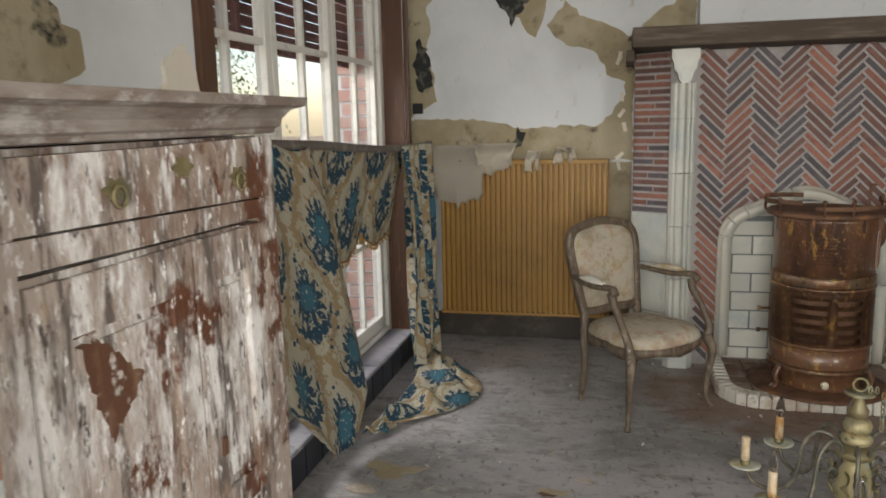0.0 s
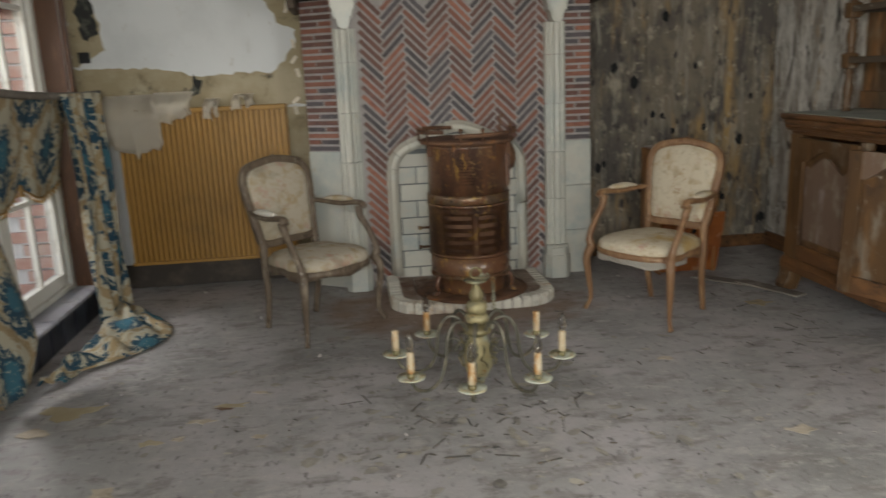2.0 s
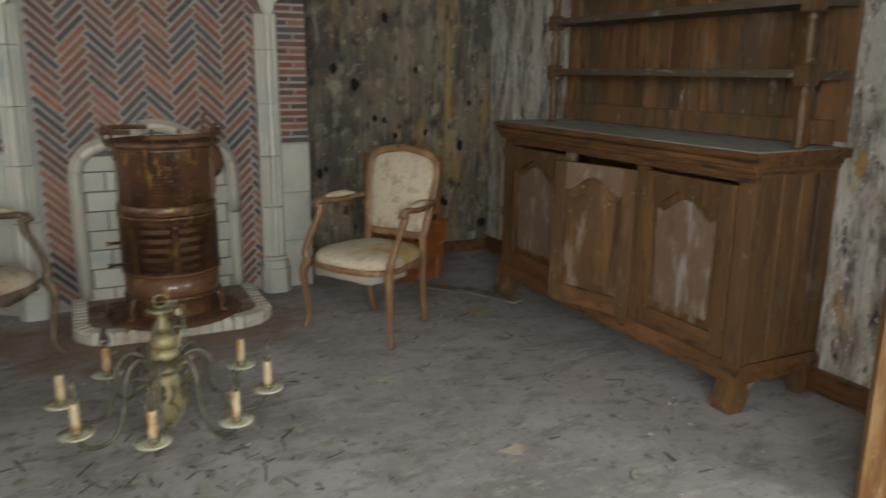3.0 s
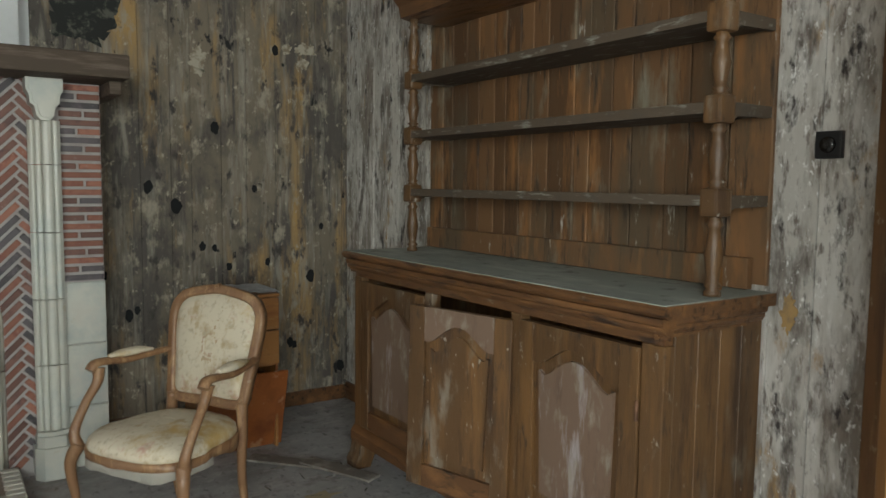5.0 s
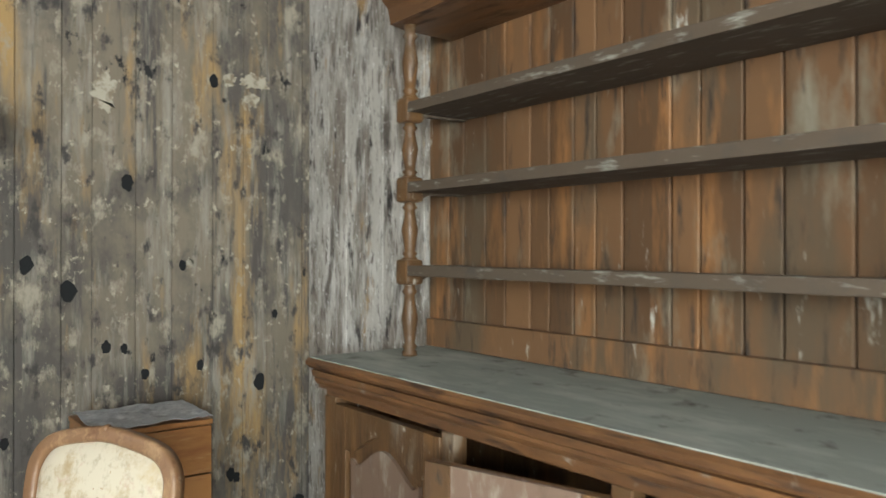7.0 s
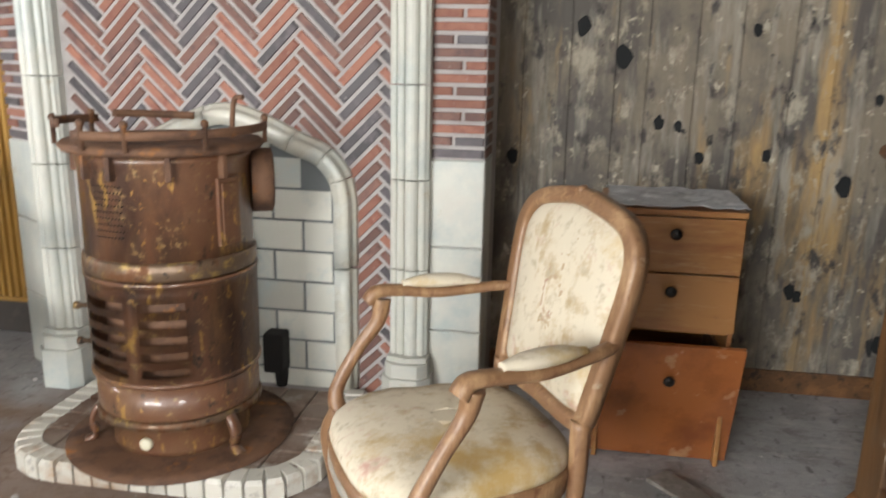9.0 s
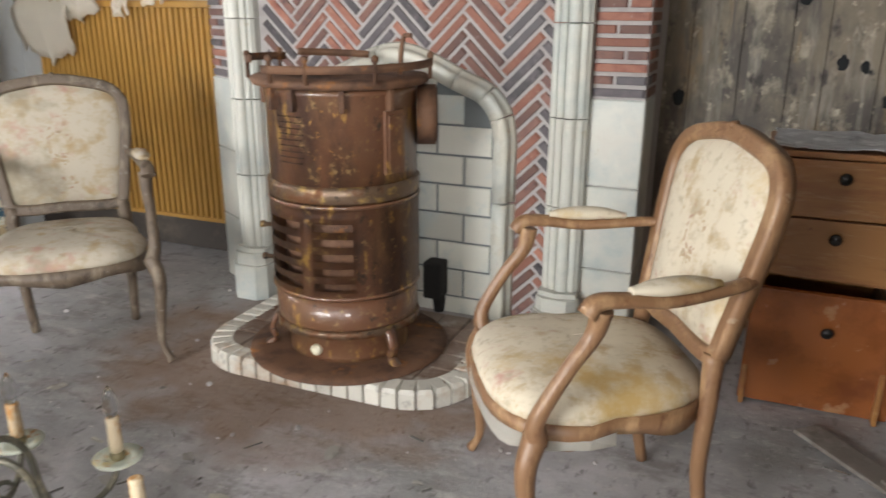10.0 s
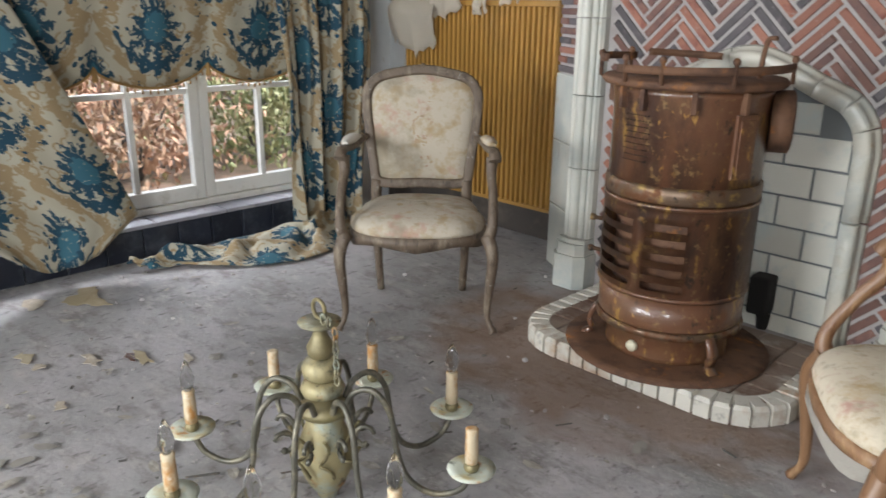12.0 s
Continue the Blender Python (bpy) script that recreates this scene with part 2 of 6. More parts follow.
def lathe(bm, profile, segs=20, m=None):
    """profile: (radius, height) pairs, turned round z."""
    m = m or Matrix()
    rings = []
    for r, z in profile:
        rings.append([bm.verts.new(m @ Vector((max(r, 1e-4) * math.cos(a), max(r, 1e-4) * math.sin(a), z))) for a in [2 * math.pi * i / segs for i in range(segs)]])
    for a, b in zip(rings, rings[1:]):
        for i in range(segs):
            j = (i + 1) % segs
            bm.faces.new((a[i], a[j], b[j], b[i])).smooth = True
    for ring, flip in ((rings[0], True), (rings[-1], False)):
        bm.faces.new(list(reversed(ring)) if flip else ring)
    return bm


def curve_points(points, n=8):
    """A smooth line (Catmull-Rom) through the points."""
    p = [Vector(q) for q in points]
    p = [p[0] * 2 - p[1], *p, p[-1] * 2 - p[-2]]
    out = []
    for i in range(1, len(p) - 2):
        for k in range(n):
            t = k / n
            a, b, c, d = p[i - 1], p[i], p[i + 1], p[i + 2]
            out.append(0.5 * ((2 * b) + (c - a) * t + (2 * a - 5 * b + 4 * c - d) * t * t + (3 * b - a - 3 * c + d) * t ** 3))
    return [*out, p[-2]]


def sweep(bm, line, section, scale=None, up=(0, 0, 1)):
    """Sweeps a closed 2D section (side, up) along a line of points. scale(i/n) gives its size."""
    rings, n = [], len(line)
    for i, q in enumerate(line):
        d = (line[min(i + 1, n - 1)] - line[max(i - 1, 0)]).normalized()
        side = d.cross(Vector(up))
        side = side.normalized() if side.length > 1e-4 else Vector((1, 0, 0))
        top = side.cross(d)
        s = scale(i / (n - 1)) if scale else 1.0
        rings.append([bm.verts.new(q + side * a * s + top * b * s) for a, b in section])
    k = len(section)
    for a, b in zip(rings, rings[1:]):
        for i in range(k):
            j = (i + 1) % k
            bm.faces.new((a[i], a[j], b[j], b[i])).smooth = True
    bm.faces.new(rings[0][::-1])
    bm.faces.new(rings[-1])
    return bm


def ring(r, n=8, squash=1.0):
    return [(r * math.cos(2 * math.pi * i / n), squash * r * math.sin(2 * math.pi * i / n)) for i in range(n)]


def prism(bm, outline, axis, a, b):
    """A flat outline, thickened from a to b along the axis. Outline pairs: x: (y, z); y: (x, z); z: (x, y)."""
    put = {"x": lambda u, v, w: (w, u, v), "y": lambda u, v, w: (u, w, v), "z": lambda u, v, w: (u, v, w)}[axis]
    lo = [bm.verts.new(put(u, v, a)) for u, v in outline]
    hi = [bm.verts.new(put(u, v, b)) for u, v in outline]
    n = len(outline)
    bm.faces.new(lo)
    bm.faces.new(hi)
    for i in range(n):
        bm.faces.new((lo[i], lo[(i + 1) % n], hi[(i + 1) % n], hi[i]))
    bmesh.ops.recalc_face_normals(bm, faces=bm.faces[:])
    return bm


def mesh_from(name, bm, mat, recalc=True):
    if recalc:
        bmesh.ops.recalc_face_normals(bm, faces=bm.faces[:])
    me = bpy.data.meshes.new(name)
    bm.to_mesh(me)
    bm.free()
    me.materials.append(mat)
    return me


def part(name, bm, mat, parent, label=""):
    ob = new(name, mesh_from(name, bm, mat))
    ob.parent = parent
    return tagged(ob, label) if label else ob


def thing(name, label, category, group="", at=None):
    ob = new(name)
    ob.empty_display_size = 0.1
    if at:
        ob.matrix_world = at
    return tagged(ob, label, category, group)


def single(name, bm, mat, label, category, group=""):
    return tagged(new(name, mesh_from(name, bm, mat)), label, category, group)


def structure(name, bm, mat, label="", category=""):
    return tagged(new(name, mesh_from(name, bm, mat)), label or name.replace("_", " "), category or name.split("_")[0], kind="structure")


def shared(name, me, parent, m, mat=None):
    """One piece: an object of its own on a shared mesh."""
    ob = new(name, me)
    ob.parent = parent
    ob.matrix_local = m
    return ob


def unit_piece(name, mat, bevel=0.06):
    """A bevelled unit block, to be scaled to a piece."""
    bm = bmesh.new()
    a, b = 0.5, 0.5 - bevel
    lo = [bm.verts.new(p) for p in ((-a, -a, -0.5), (a, -a, -0.5), (a, a, -0.5), (-a, a, -0.5))]
    mid = [bm.verts.new((v.co.x, v.co.y, 0.3)) for v in lo]
    hi = [bm.verts.new((math.copysign(b, v.co.x), math.copysign(b, v.co.y), 0.5)) for v in lo]
    for p, q in ((lo, mid), (mid, hi)):
        for i in range(4):
            j = (i + 1) % 4
            bm.faces.new((p[i], p[j], q[j], q[i]))
    bm.faces.new(lo[::-1])
    bm.faces.new(hi)
    return mesh_from(name, bm, mat)


def ragged(outline, step=0.03, amount=0.02, seed=0):
    """Tears an outline: cuts its sides into steps and shifts them."""
    r, out = random.Random(seed), []
    for (x0, y0), (x1, y1) in zip(outline, outline[1:] + outline[:1]):
        n = max(1, int(math.hypot(x1 - x0, y1 - y0) / step))
        for i in range(n):
            t = i / n
            out.append((x0 + (x1 - x0) * t + r.uniform(-1, 1) * amount, y0 + (y1 - y0) * t + r.uniform(-1, 1) * amount))
    return out


# ---- the room: west window wall, north fireplace wall, east buffet wall ----
WX, NY, EX, SY, TOP = 0.84, 6.268, 5.56, -0.9, 2.75
bm = bmesh.new()
bmesh.ops.create_grid(bm, x_segments=60, y_segments=90, size=0.5, matrix=Matrix.Translation((3.2, 2.68, 0)) @ Matrix.Diagonal((4.74, 7.2, 1, 1)))
for v in bm.verts:
    v.co.z = 0.004 * noise.noise(v.co * 1.7) + 0.0015 * noise.noise(v.co * 9) - 0.003
floor = structure("floor", bm, concrete, "grey dirty concrete screed floor with lilac stains", "floor")
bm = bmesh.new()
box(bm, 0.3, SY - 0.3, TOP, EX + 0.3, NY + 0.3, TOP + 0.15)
structure("ceiling", bm, ceiling_paint, "stained plaster ceiling, unseen, darkened to cut bounced light", "ceiling")

WIN_Y0, WIN_Y1, WIN_TOP, SILL = 3.5, 5.76, 2.5, 0.165
bm = bmesh.new()
# The gap from y -0.75 to 0.45 is added, unseen, for the west lamp.
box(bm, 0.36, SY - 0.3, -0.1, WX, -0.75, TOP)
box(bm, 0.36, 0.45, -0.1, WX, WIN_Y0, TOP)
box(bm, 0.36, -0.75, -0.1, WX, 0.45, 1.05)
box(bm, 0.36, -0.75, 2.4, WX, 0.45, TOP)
box(bm, 0.36, WIN_Y1, -0.1, WX, WIN_Y1 + 0.05, TOP)
box(bm, 0.36, WIN_Y1 + 0.05, -0.1, 0.7, NY + 0.3, TOP)
box(bm, 0.36, WIN_Y0, WIN_TOP, WX, WIN_Y1, TOP)
box(bm, 0.36, WIN_Y0, -0.1, WX, WIN_Y1, SILL - 0.03)
structure("wall_west", bm, plaster, "white plaster wall with torn wallpaper and a low window", "wall")
bm = bmesh.new()
box(bm, 0.7, NY, -0.1, 3.9, NY + 0.2, TOP)
structure("wall_north", bm, plaster, "white plaster wall with torn olive wallpaper", "wall")
bm = bmesh.new()
box(bm, 3.9, NY + 0.012, -0.1, EX + 0.3, NY + 0.2, TOP - 0.001)
structure("wall_north_boarding_back", bm, dark_plinth, "dark backing behind the wall planks", "wall")
DOOR_Y0, DOOR_Y1, DOOR_TOP = 2.08, 2.94, 2.06
bm = bmesh.new()
box(bm, EX + 0.012, DOOR_Y1, -0.1, EX + 0.2, NY + 0.01, TOP)
# The gap from y 0.3 to 1.5 is added, unseen, for the east lamp.
box(bm, EX + 0.012, SY - 0.3, -0.1, EX + 0.2, 0.3, TOP)
box(bm, EX + 0.012, 1.5, -0.1, EX + 0.2, DOOR_Y0, TOP)
box(bm, EX + 0.012, 0.3, -0.1, EX + 0.2, 1.5, 1.1)
box(bm, EX + 0.012, 0.3, 2.4, EX + 0.2, 1.5, TOP)
box(bm, EX + 0.012, DOOR_Y0, DOOR_TOP, EX + 0.2, DOOR_Y1, TOP)
structure("wall_east", bm, dark_plinth, "wall faced with flaking whitewashed planks", "wall")
# Unseen wall; its opening is added for the south lamp.
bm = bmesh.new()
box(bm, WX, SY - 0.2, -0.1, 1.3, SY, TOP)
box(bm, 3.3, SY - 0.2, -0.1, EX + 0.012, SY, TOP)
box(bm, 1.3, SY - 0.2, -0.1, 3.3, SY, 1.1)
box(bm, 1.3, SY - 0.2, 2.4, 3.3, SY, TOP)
structure("wall_south", bm, dimmed_plaster, "unseen plaster wall, darkened, with an opening added for a lamp", "wall")
# Unseen box behind the door; its dimness is painted into the plaster.
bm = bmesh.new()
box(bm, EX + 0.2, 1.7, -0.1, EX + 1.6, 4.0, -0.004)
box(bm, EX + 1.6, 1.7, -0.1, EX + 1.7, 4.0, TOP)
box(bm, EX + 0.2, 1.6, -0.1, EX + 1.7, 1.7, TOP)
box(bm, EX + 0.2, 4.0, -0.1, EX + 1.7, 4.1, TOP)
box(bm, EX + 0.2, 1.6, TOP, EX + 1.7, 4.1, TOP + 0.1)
structure("wall_passage", bm, dimmed_plaster, "unseen passage walls behind the door, plaster darkened to look unlit", "wall")

# chimney breast
BX0, BX1, FY, SHELF = 2.2, 4.05, 5.855, 1.84
bm = bmesh.new()
for pts, lo, hi in (([(BX0 + 0.004, 5.986), (2.405, FY + 0.003), (BX1 - 0.004, FY + 0.003), (BX1 - 0.004, NY - 0.002), (BX0 + 0.006, NY - 0.002)], -0.05, SHELF),):
    prism(bm, pts, "z", lo, hi)
structure("chimney_breast", bm, mortar, "chimney breast with grey mortar joints", "fireplace")
bm = bmesh.new()
box(bm, 2.57, 6.1, SHELF + 0.11, 3.74, NY - 0.001, TOP - 0.002)
structure("chimney_hood", bm, plaster, "smooth white plaster chimney hood above the mantel", "fireplace")
# ---- more materials ----
rust = material("rusty_brown_stove_enamel", (0.14, 0.064, 0.035), 0.3, 0.0, coat=0.45, layers=[
    ((0.17, 0.09, 0.042), 4, 0.46, 0.62, (1, 1, 0.5), 0.45), ((0.065, 0.034, 0.024), 6, 0.5, 0.64, (1, 1, 0.45), 0.28), ((0.36, 0.21, 0.055), 11, 0.59, 0.66, (1.4, 1.4, 0.6), 0.35), ((0.28, 0.18, 0.08), 30, 0.58, 0.68, ONE, 0.45), ((0.42, 0.23, 0.06), 28, 0.62, 0.69, (1, 1, 0.7), 0.6),
    ((0.02, 0.016, 0.014), 24, 0.6, 0.68, (1, 1, 0.6), 0.5)], bump=0.6, bump_scale=38)
rust_iron = material("rough_rusty_iron", (0.15, 0.075, 0.04), 0.75, layers=[((0.06, 0.03, 0.02), 9, 0.45, 0.65, ONE, 0.8), ((0.3, 0.12, 0.03), 14, 0.58, 0.7, ONE, 0.85)], bump=0.7, bump_scale=80)
arch_cream = material("cream_glazed_moulding", (0.58, 0.56, 0.48), 0.26, vary=0.05, layers=[((0.48, 0.5, 0.46), 5, 0.46, 0.66, ONE, 0.3), ((0.36, 0.25, 0.13), 12, 0.64, 0.76, ONE, 0.5)], bump=0.2, bump_scale=30)
dish_white = material("mint_white_flaking_dish", (0.62, 0.66, 0.56), 0.45, layers=[((0.6, 0.5, 0.24), 12, 0.5, 0.64, ONE, 0.5), ((0.5, 0.24, 0.06), 20, 0.58, 0.68, ONE, 0.6), ((0.2, 0.22, 0.17), 30, 0.62, 0.7, ONE, 0.7)], bump=0.25)
nickel = material("worn_nickel_band", (0.15, 0.1, 0.065), 0.3, 0.5, layers=[((0.36, 0.24, 0.08), 16, 0.54, 0.64, ONE, 0.5), ((0.03, 0.022, 0.018), 20, 0.58, 0.66, ONE, 0.6), ((0.14, 0.06, 0.025), 14, 0.48, 0.6, ONE, 0.7)], bump=0.2)
# Black of the iron box, also painted shade for drawer gap and vent holes.
gap_and_iron_black = material("black_iron_and_gap_shade", (0.01, 0.009, 0.008), 0.9, bump=0.2)
ivory = material("ivory_enamel_plug", (0.7, 0.66, 0.5), 0.3)
grey_wood = material("worn_grey_beech", (0.135, 0.1, 0.07), 0.55, layers=[((0.27, 0.22, 0.16), 9, 0.52, 0.68, (3, 3, 0.8), 0.65), ((0.06, 0.042, 0.028), 14, 0.52, 0.66, (3, 3, 1), 0.55), ((0.34, 0.31, 0.27), 30, 0.62, 0.7, ONE, 0.8)], bump=0.35, bump_scale=50)
warm_wood = material("warm_brown_beech", (0.22, 0.12, 0.06), 0.38, layers=[((0.4, 0.25, 0.13), 7, 0.5, 0.68, (3, 3, 0.8), 0.5), ((0.13, 0.055, 0.025), 12, 0.55, 0.7, (3, 3, 1), 0.45), ((0.42, 0.34, 0.24), 20, 0.66, 0.74, ONE, 0.7)], bump=0.25, bump_scale=50)


def tapestry(name, base, stain, stain_from, fade=0.0):
    """Floral tapestry: faded bouquets on cream, with water stains."""
    return material(name, base, 0.95, layers=[
        ((0.4, 0.3, 0.17), 13, 0.5 + fade, 0.64 + fade, ONE, 0.95), ((0.45, 0.28, 0.22), 10, 0.56 + fade, 0.68 + fade, ONE, 0.95), ((0.4, 0.34, 0.24), 34, 0.54, 0.72, ONE, 0.95),
        (stain, 4, stain_from, stain_from + 0.14, ONE, 0.95), ((0.2, 0.16, 0.11), 9, 0.66, 0.76, ONE, 0.95)], bump=0.5, bump_scale=220, bump_distance=0.002)


fabric_grey = tapestry("faded_grey_tapestry", (0.5, 0.45, 0.36), (0.3, 0.26, 0.19), 0.5)
fabric_cream = tapestry("cream_floral_tapestry", (0.58, 0.52, 0.4), (0.45, 0.31, 0.12), 0.54, 0.03)
lining = material("torn_white_lining", (0.66, 0.63, 0.56), 0.95, bump=0.4)
veneer = material("orange_brown_veneer", (0.33, 0.155, 0.05), 0.35, layers=[((0.22, 0.085, 0.028), 5, 0.45, 0.65, (0.6, 3, 3), 0.3), ((0.4, 0.23, 0.1), 12, 0.56, 0.7, (0.6, 5, 5), 0.5), ((0.14, 0.06, 0.03), 16, 0.66, 0.74, ONE, 0.6)], bump=0.15)
veneer_red = material("red_brown_lacquered_veneer", (0.3, 0.1, 0.03), 0.22, coat=0.3, layers=[((0.2, 0.06, 0.02), 5, 0.48, 0.66, ONE, 0.2), ((0.42, 0.22, 0.1), 9, 0.6, 0.74, ONE, 0.5)], bump=0.1)
black_knob = material("black_knob", (0.012, 0.011, 0.01), 0.25)
dust_sheet = material("dusty_grey_film", (0.4, 0.41, 0.43), 0.6, layers=[((0.6, 0.61, 0.62), 14, 0.5, 0.66, ONE, 0.4), ((0.22, 0.22, 0.23), 9, 0.56, 0.7, ONE, 0.6)], bump=0.8, bump_scale=30)
brass = material("dull_tarnished_brass", (0.2, 0.17, 0.09), 0.45, 0.35, layers=[((0.3, 0.26, 0.13), 9, 0.48, 0.66, ONE, 0.5), ((0.16, 0.17, 0.12), 16, 0.55, 0.7, ONE, 0.7)], bump=0.3)
pale_brass = material("pale_verdigris_brass", (0.38, 0.33, 0.18), 0.5, 0.3, layers=[((0.34, 0.38, 0.32), 9, 0.5, 0.64, ONE, 0.6), ((0.16, 0.15, 0.1), 7, 0.48, 0.6, (1, 1, 0.5), 0.5), ((0.36, 0.18, 0.05), 14, 0.6, 0.68, ONE, 0.7), ((0.08, 0.075, 0.05), 22, 0.56, 0.66, ONE, 0.6)], bump=0.25)
arm_metal = material("grey_brass_arm", (0.13, 0.125, 0.1), 0.45, 0.45, layers=[((0.3, 0.27, 0.19), 18, 0.5, 0.68, ONE, 0.5)], bump=0.2)
candle = material("yellowed_candle_sleeve", (0.6, 0.5, 0.34), 0.7, layers=[((0.45, 0.22, 0.06), 20, 0.5, 0.62, (1, 1, 0.5), 0.7), ((0.7, 0.64, 0.52), 30, 0.56, 0.7, ONE, 0.7)], bump=0.4)
bulb_glass = bpy.data.materials.new("clear_bulb_glass")
bulb_glass.use_nodes = True
bb = bulb_glass.node_tree.nodes["Principled BSDF"]
bb.inputs["Transmission Weight"].default_value, bb.inputs["Roughness"].default_value, bb.inputs["IOR"].default_value = 1.0, 0.05, 1.3
oak = material("weathered_brown_oak", (0.105, 0.057, 0.025), 0.4, vary=0.1, layers=[
    ((0.19, 0.098, 0.036), 3, 0.47, 0.66, (3, 3, 0.4), 0.4), ((0.06, 0.033, 0.018), 5, 0.52, 0.68, (3, 3, 0.4), 0.55), ((0.25, 0.215, 0.165), 4, 0.57, 0.72, (1.6, 1.6, 0.6), 0.85), ((0.05, 0.034, 0.024), 13, 0.6, 0.7, (2, 2, 0.6), 0.6), ((0.42, 0.39, 0.33), 32, 0.64, 0.71, (1.2, 1.2, 0.6), 0.9)], bump=0.5, bump_scale=14, stretch=GRAIN)
oak_long = material("dark_oak_moulding", (0.12, 0.058, 0.025), 0.36, layers=[
    ((0.21, 0.1, 0.038), 6, 0.48, 0.66, (3, 0.5, 3), 0.45), ((0.035, 0.02, 0.013), 8, 0.53, 0.66, (4, 0.6, 4), 0.6), ((0.3, 0.26, 0.2), 10, 0.64, 0.74, ONE, 0.85)], bump=0.4, bump_scale=30, stretch=(7, 0.8, 7))
oak_back = material("stained_back_boards", (0.15, 0.078, 0.034), 0.7, vary=0.38, layers=[
    ((0.11, 0.075, 0.043), 2.2, 0.48, 0.62, (2, 2, 0.6), 0.75), ((0.28, 0.13, 0.045), 3, 0.53, 0.68, (3, 3, 0.5), 0.6), ((0.26, 0.24, 0.18), 3.5, 0.56, 0.76, (2, 2, 0.6), 0.9), ((0.5, 0.48, 0.42), 12, 0.65, 0.72, (2.2, 2.2, 0.5), 0.9), ((0.05, 0.034, 0.024), 9, 0.57, 0.68, (2.4, 2.4, 0.4), 0.8)], bump=0.4, bump_scale=14, stretch=GRAIN)
dusty_top = material("green_grey_dusty_top", (0.31, 0.335, 0.3), 0.8, layers=[((0.46, 0.48, 0.43), 5, 0.46, 0.65, (2, 0.6, 1), 0.85), ((0.11, 0.11, 0.09), 9, 0.57, 0.7, ONE, 0.75)], bump=0.3)
shelf_wood = material("grey_dusty_shelf_wood", (0.085, 0.062, 0.042), 0.8, layers=[((0.28, 0.275, 0.235), 14, 0.56, 0.7, (3, 0.6, 3), 0.85), ((0.07, 0.055, 0.042), 10, 0.55, 0.7, ONE, 0.8)], bump=0.4)
panel_mauve = material("mauve_bare_panel", (0.17, 0.11, 0.075), 0.75, layers=[((0.36, 0.32, 0.32), 4, 0.56, 0.67, (3, 3, 0.6), 0.8), ((0.28, 0.24, 0.19), 8, 0.55, 0.7, (2, 2, 0.8), 0.8), ((0.12, 0.075, 0.05), 6, 0.54, 0.7, (3, 3, 0.6), 0.7)], bump=0.4, bump_scale=30, stretch=GRAIN)
flaking = material("flaking_white_over_brown", (0.41, 0.345, 0.295), 0.7, layers=[
    ((0.2, 0.125, 0.09), 2.6, 0.48, 0.62, (1.4, 1.4, 0.9), 0.6), ((0.78, 0.76, 0.73), 4.5, 0.5, 0.62, (2, 2, 0.7), 0.85), ((0.13, 0.105, 0.09), 7, 0.54, 0.64, (2.6, 2.6, 0.45), 0.7), ((0.74, 0.72, 0.7), 13, 0.55, 0.65, (1.8, 1.8, 0.6), 0.85), ((0.13, 0.052, 0.028), 2.8, 0.555, 0.59, (1.2, 1.2, 0.9), 0.35),
    ((0.38, 0.27, 0.18), 9, 0.6, 0.7, (2, 2, 0.6), 0.7), ((0.08, 0.062, 0.052), 22, 0.58, 0.66, (1.6, 1.6, 0.7), 0.7), ((0.82, 0.81, 0.79), 34, 0.59, 0.66, (1.5, 1.5, 0.7), 0.9)], bump=1.0, bump_scale=45, stretch=(1.8, 1.8, 0.8))
flaking_long = material("dusty_flaking_cornice", (0.2, 0.155, 0.125), 0.75, layers=[
    ((0.34, 0.3, 0.27), 4, 0.46, 0.62, (2, 0.6, 2), 0.85), ((0.52, 0.49, 0.46), 9, 0.52, 0.66, (1.5, 0.8, 1.5), 0.85), ((0.085, 0.06, 0.045), 7, 0.56, 0.7, (3, 0.5, 3), 0.7)], bump=0.5, bump_scale=35, stretch=(7, 0.8, 7))
pine = material("orange_varnished_pine", (0.22, 0.105, 0.034), 0.4, coat=0.15, layers=[((0.12, 0.055, 0.02), 3, 0.46, 0.62, (5, 5, 0.5), 0.35), ((0.34, 0.21, 0.09), 4, 0.54, 0.68, (4, 4, 0.4), 0.6), ((0.07, 0.04, 0.02), 7, 0.62, 0.7, (4, 4, 0.3), 0.5), ((0.4, 0.3, 0.18), 26, 0.64, 0.72, (1, 1, 0.5), 0.7)], bump=0.2, bump_scale=30, stretch=GRAIN)
chrome = material("dull_chrome", (0.6, 0.58, 0.54), 0.25, 1.0)
black_plastic = material("black_plastic", (0.012, 0.012, 0.013), 0.45)
flake_grey = material("grey_beige_paint_flake", (0.3, 0.285, 0.255), 0.85, layers=[((0.44, 0.41, 0.35), 7, 0.48, 0.6, ONE, 0.85), ((0.16, 0.15, 0.135), 5, 0.54, 0.66, ONE, 0.85)])
scrap_paper = material("dirty_cream_paper", (0.5, 0.44, 0.35), 0.9, layers=[((0.36, 0.31, 0.24), 12, 0.46, 0.62, ONE, 0.9), ((0.62, 0.57, 0.48), 20, 0.56, 0.68, ONE, 0.9)], bump=0.4)
bare_brown = material("bare_red_brown_wood", (0.12, 0.055, 0.032), 0.4, layers=[((0.24, 0.14, 0.09), 9, 0.48, 0.64, (2, 2, 0.5), 0.5), ((0.56, 0.52, 0.48), 22, 0.56, 0.64, ONE, 0.8)], bump=0.4)
twig = material("dark_splinter", (0.1, 0.095, 0.088), 0.9, layers=[((0.18, 0.14, 0.1), 30, 0.5, 0.65, ONE, 0.9)])
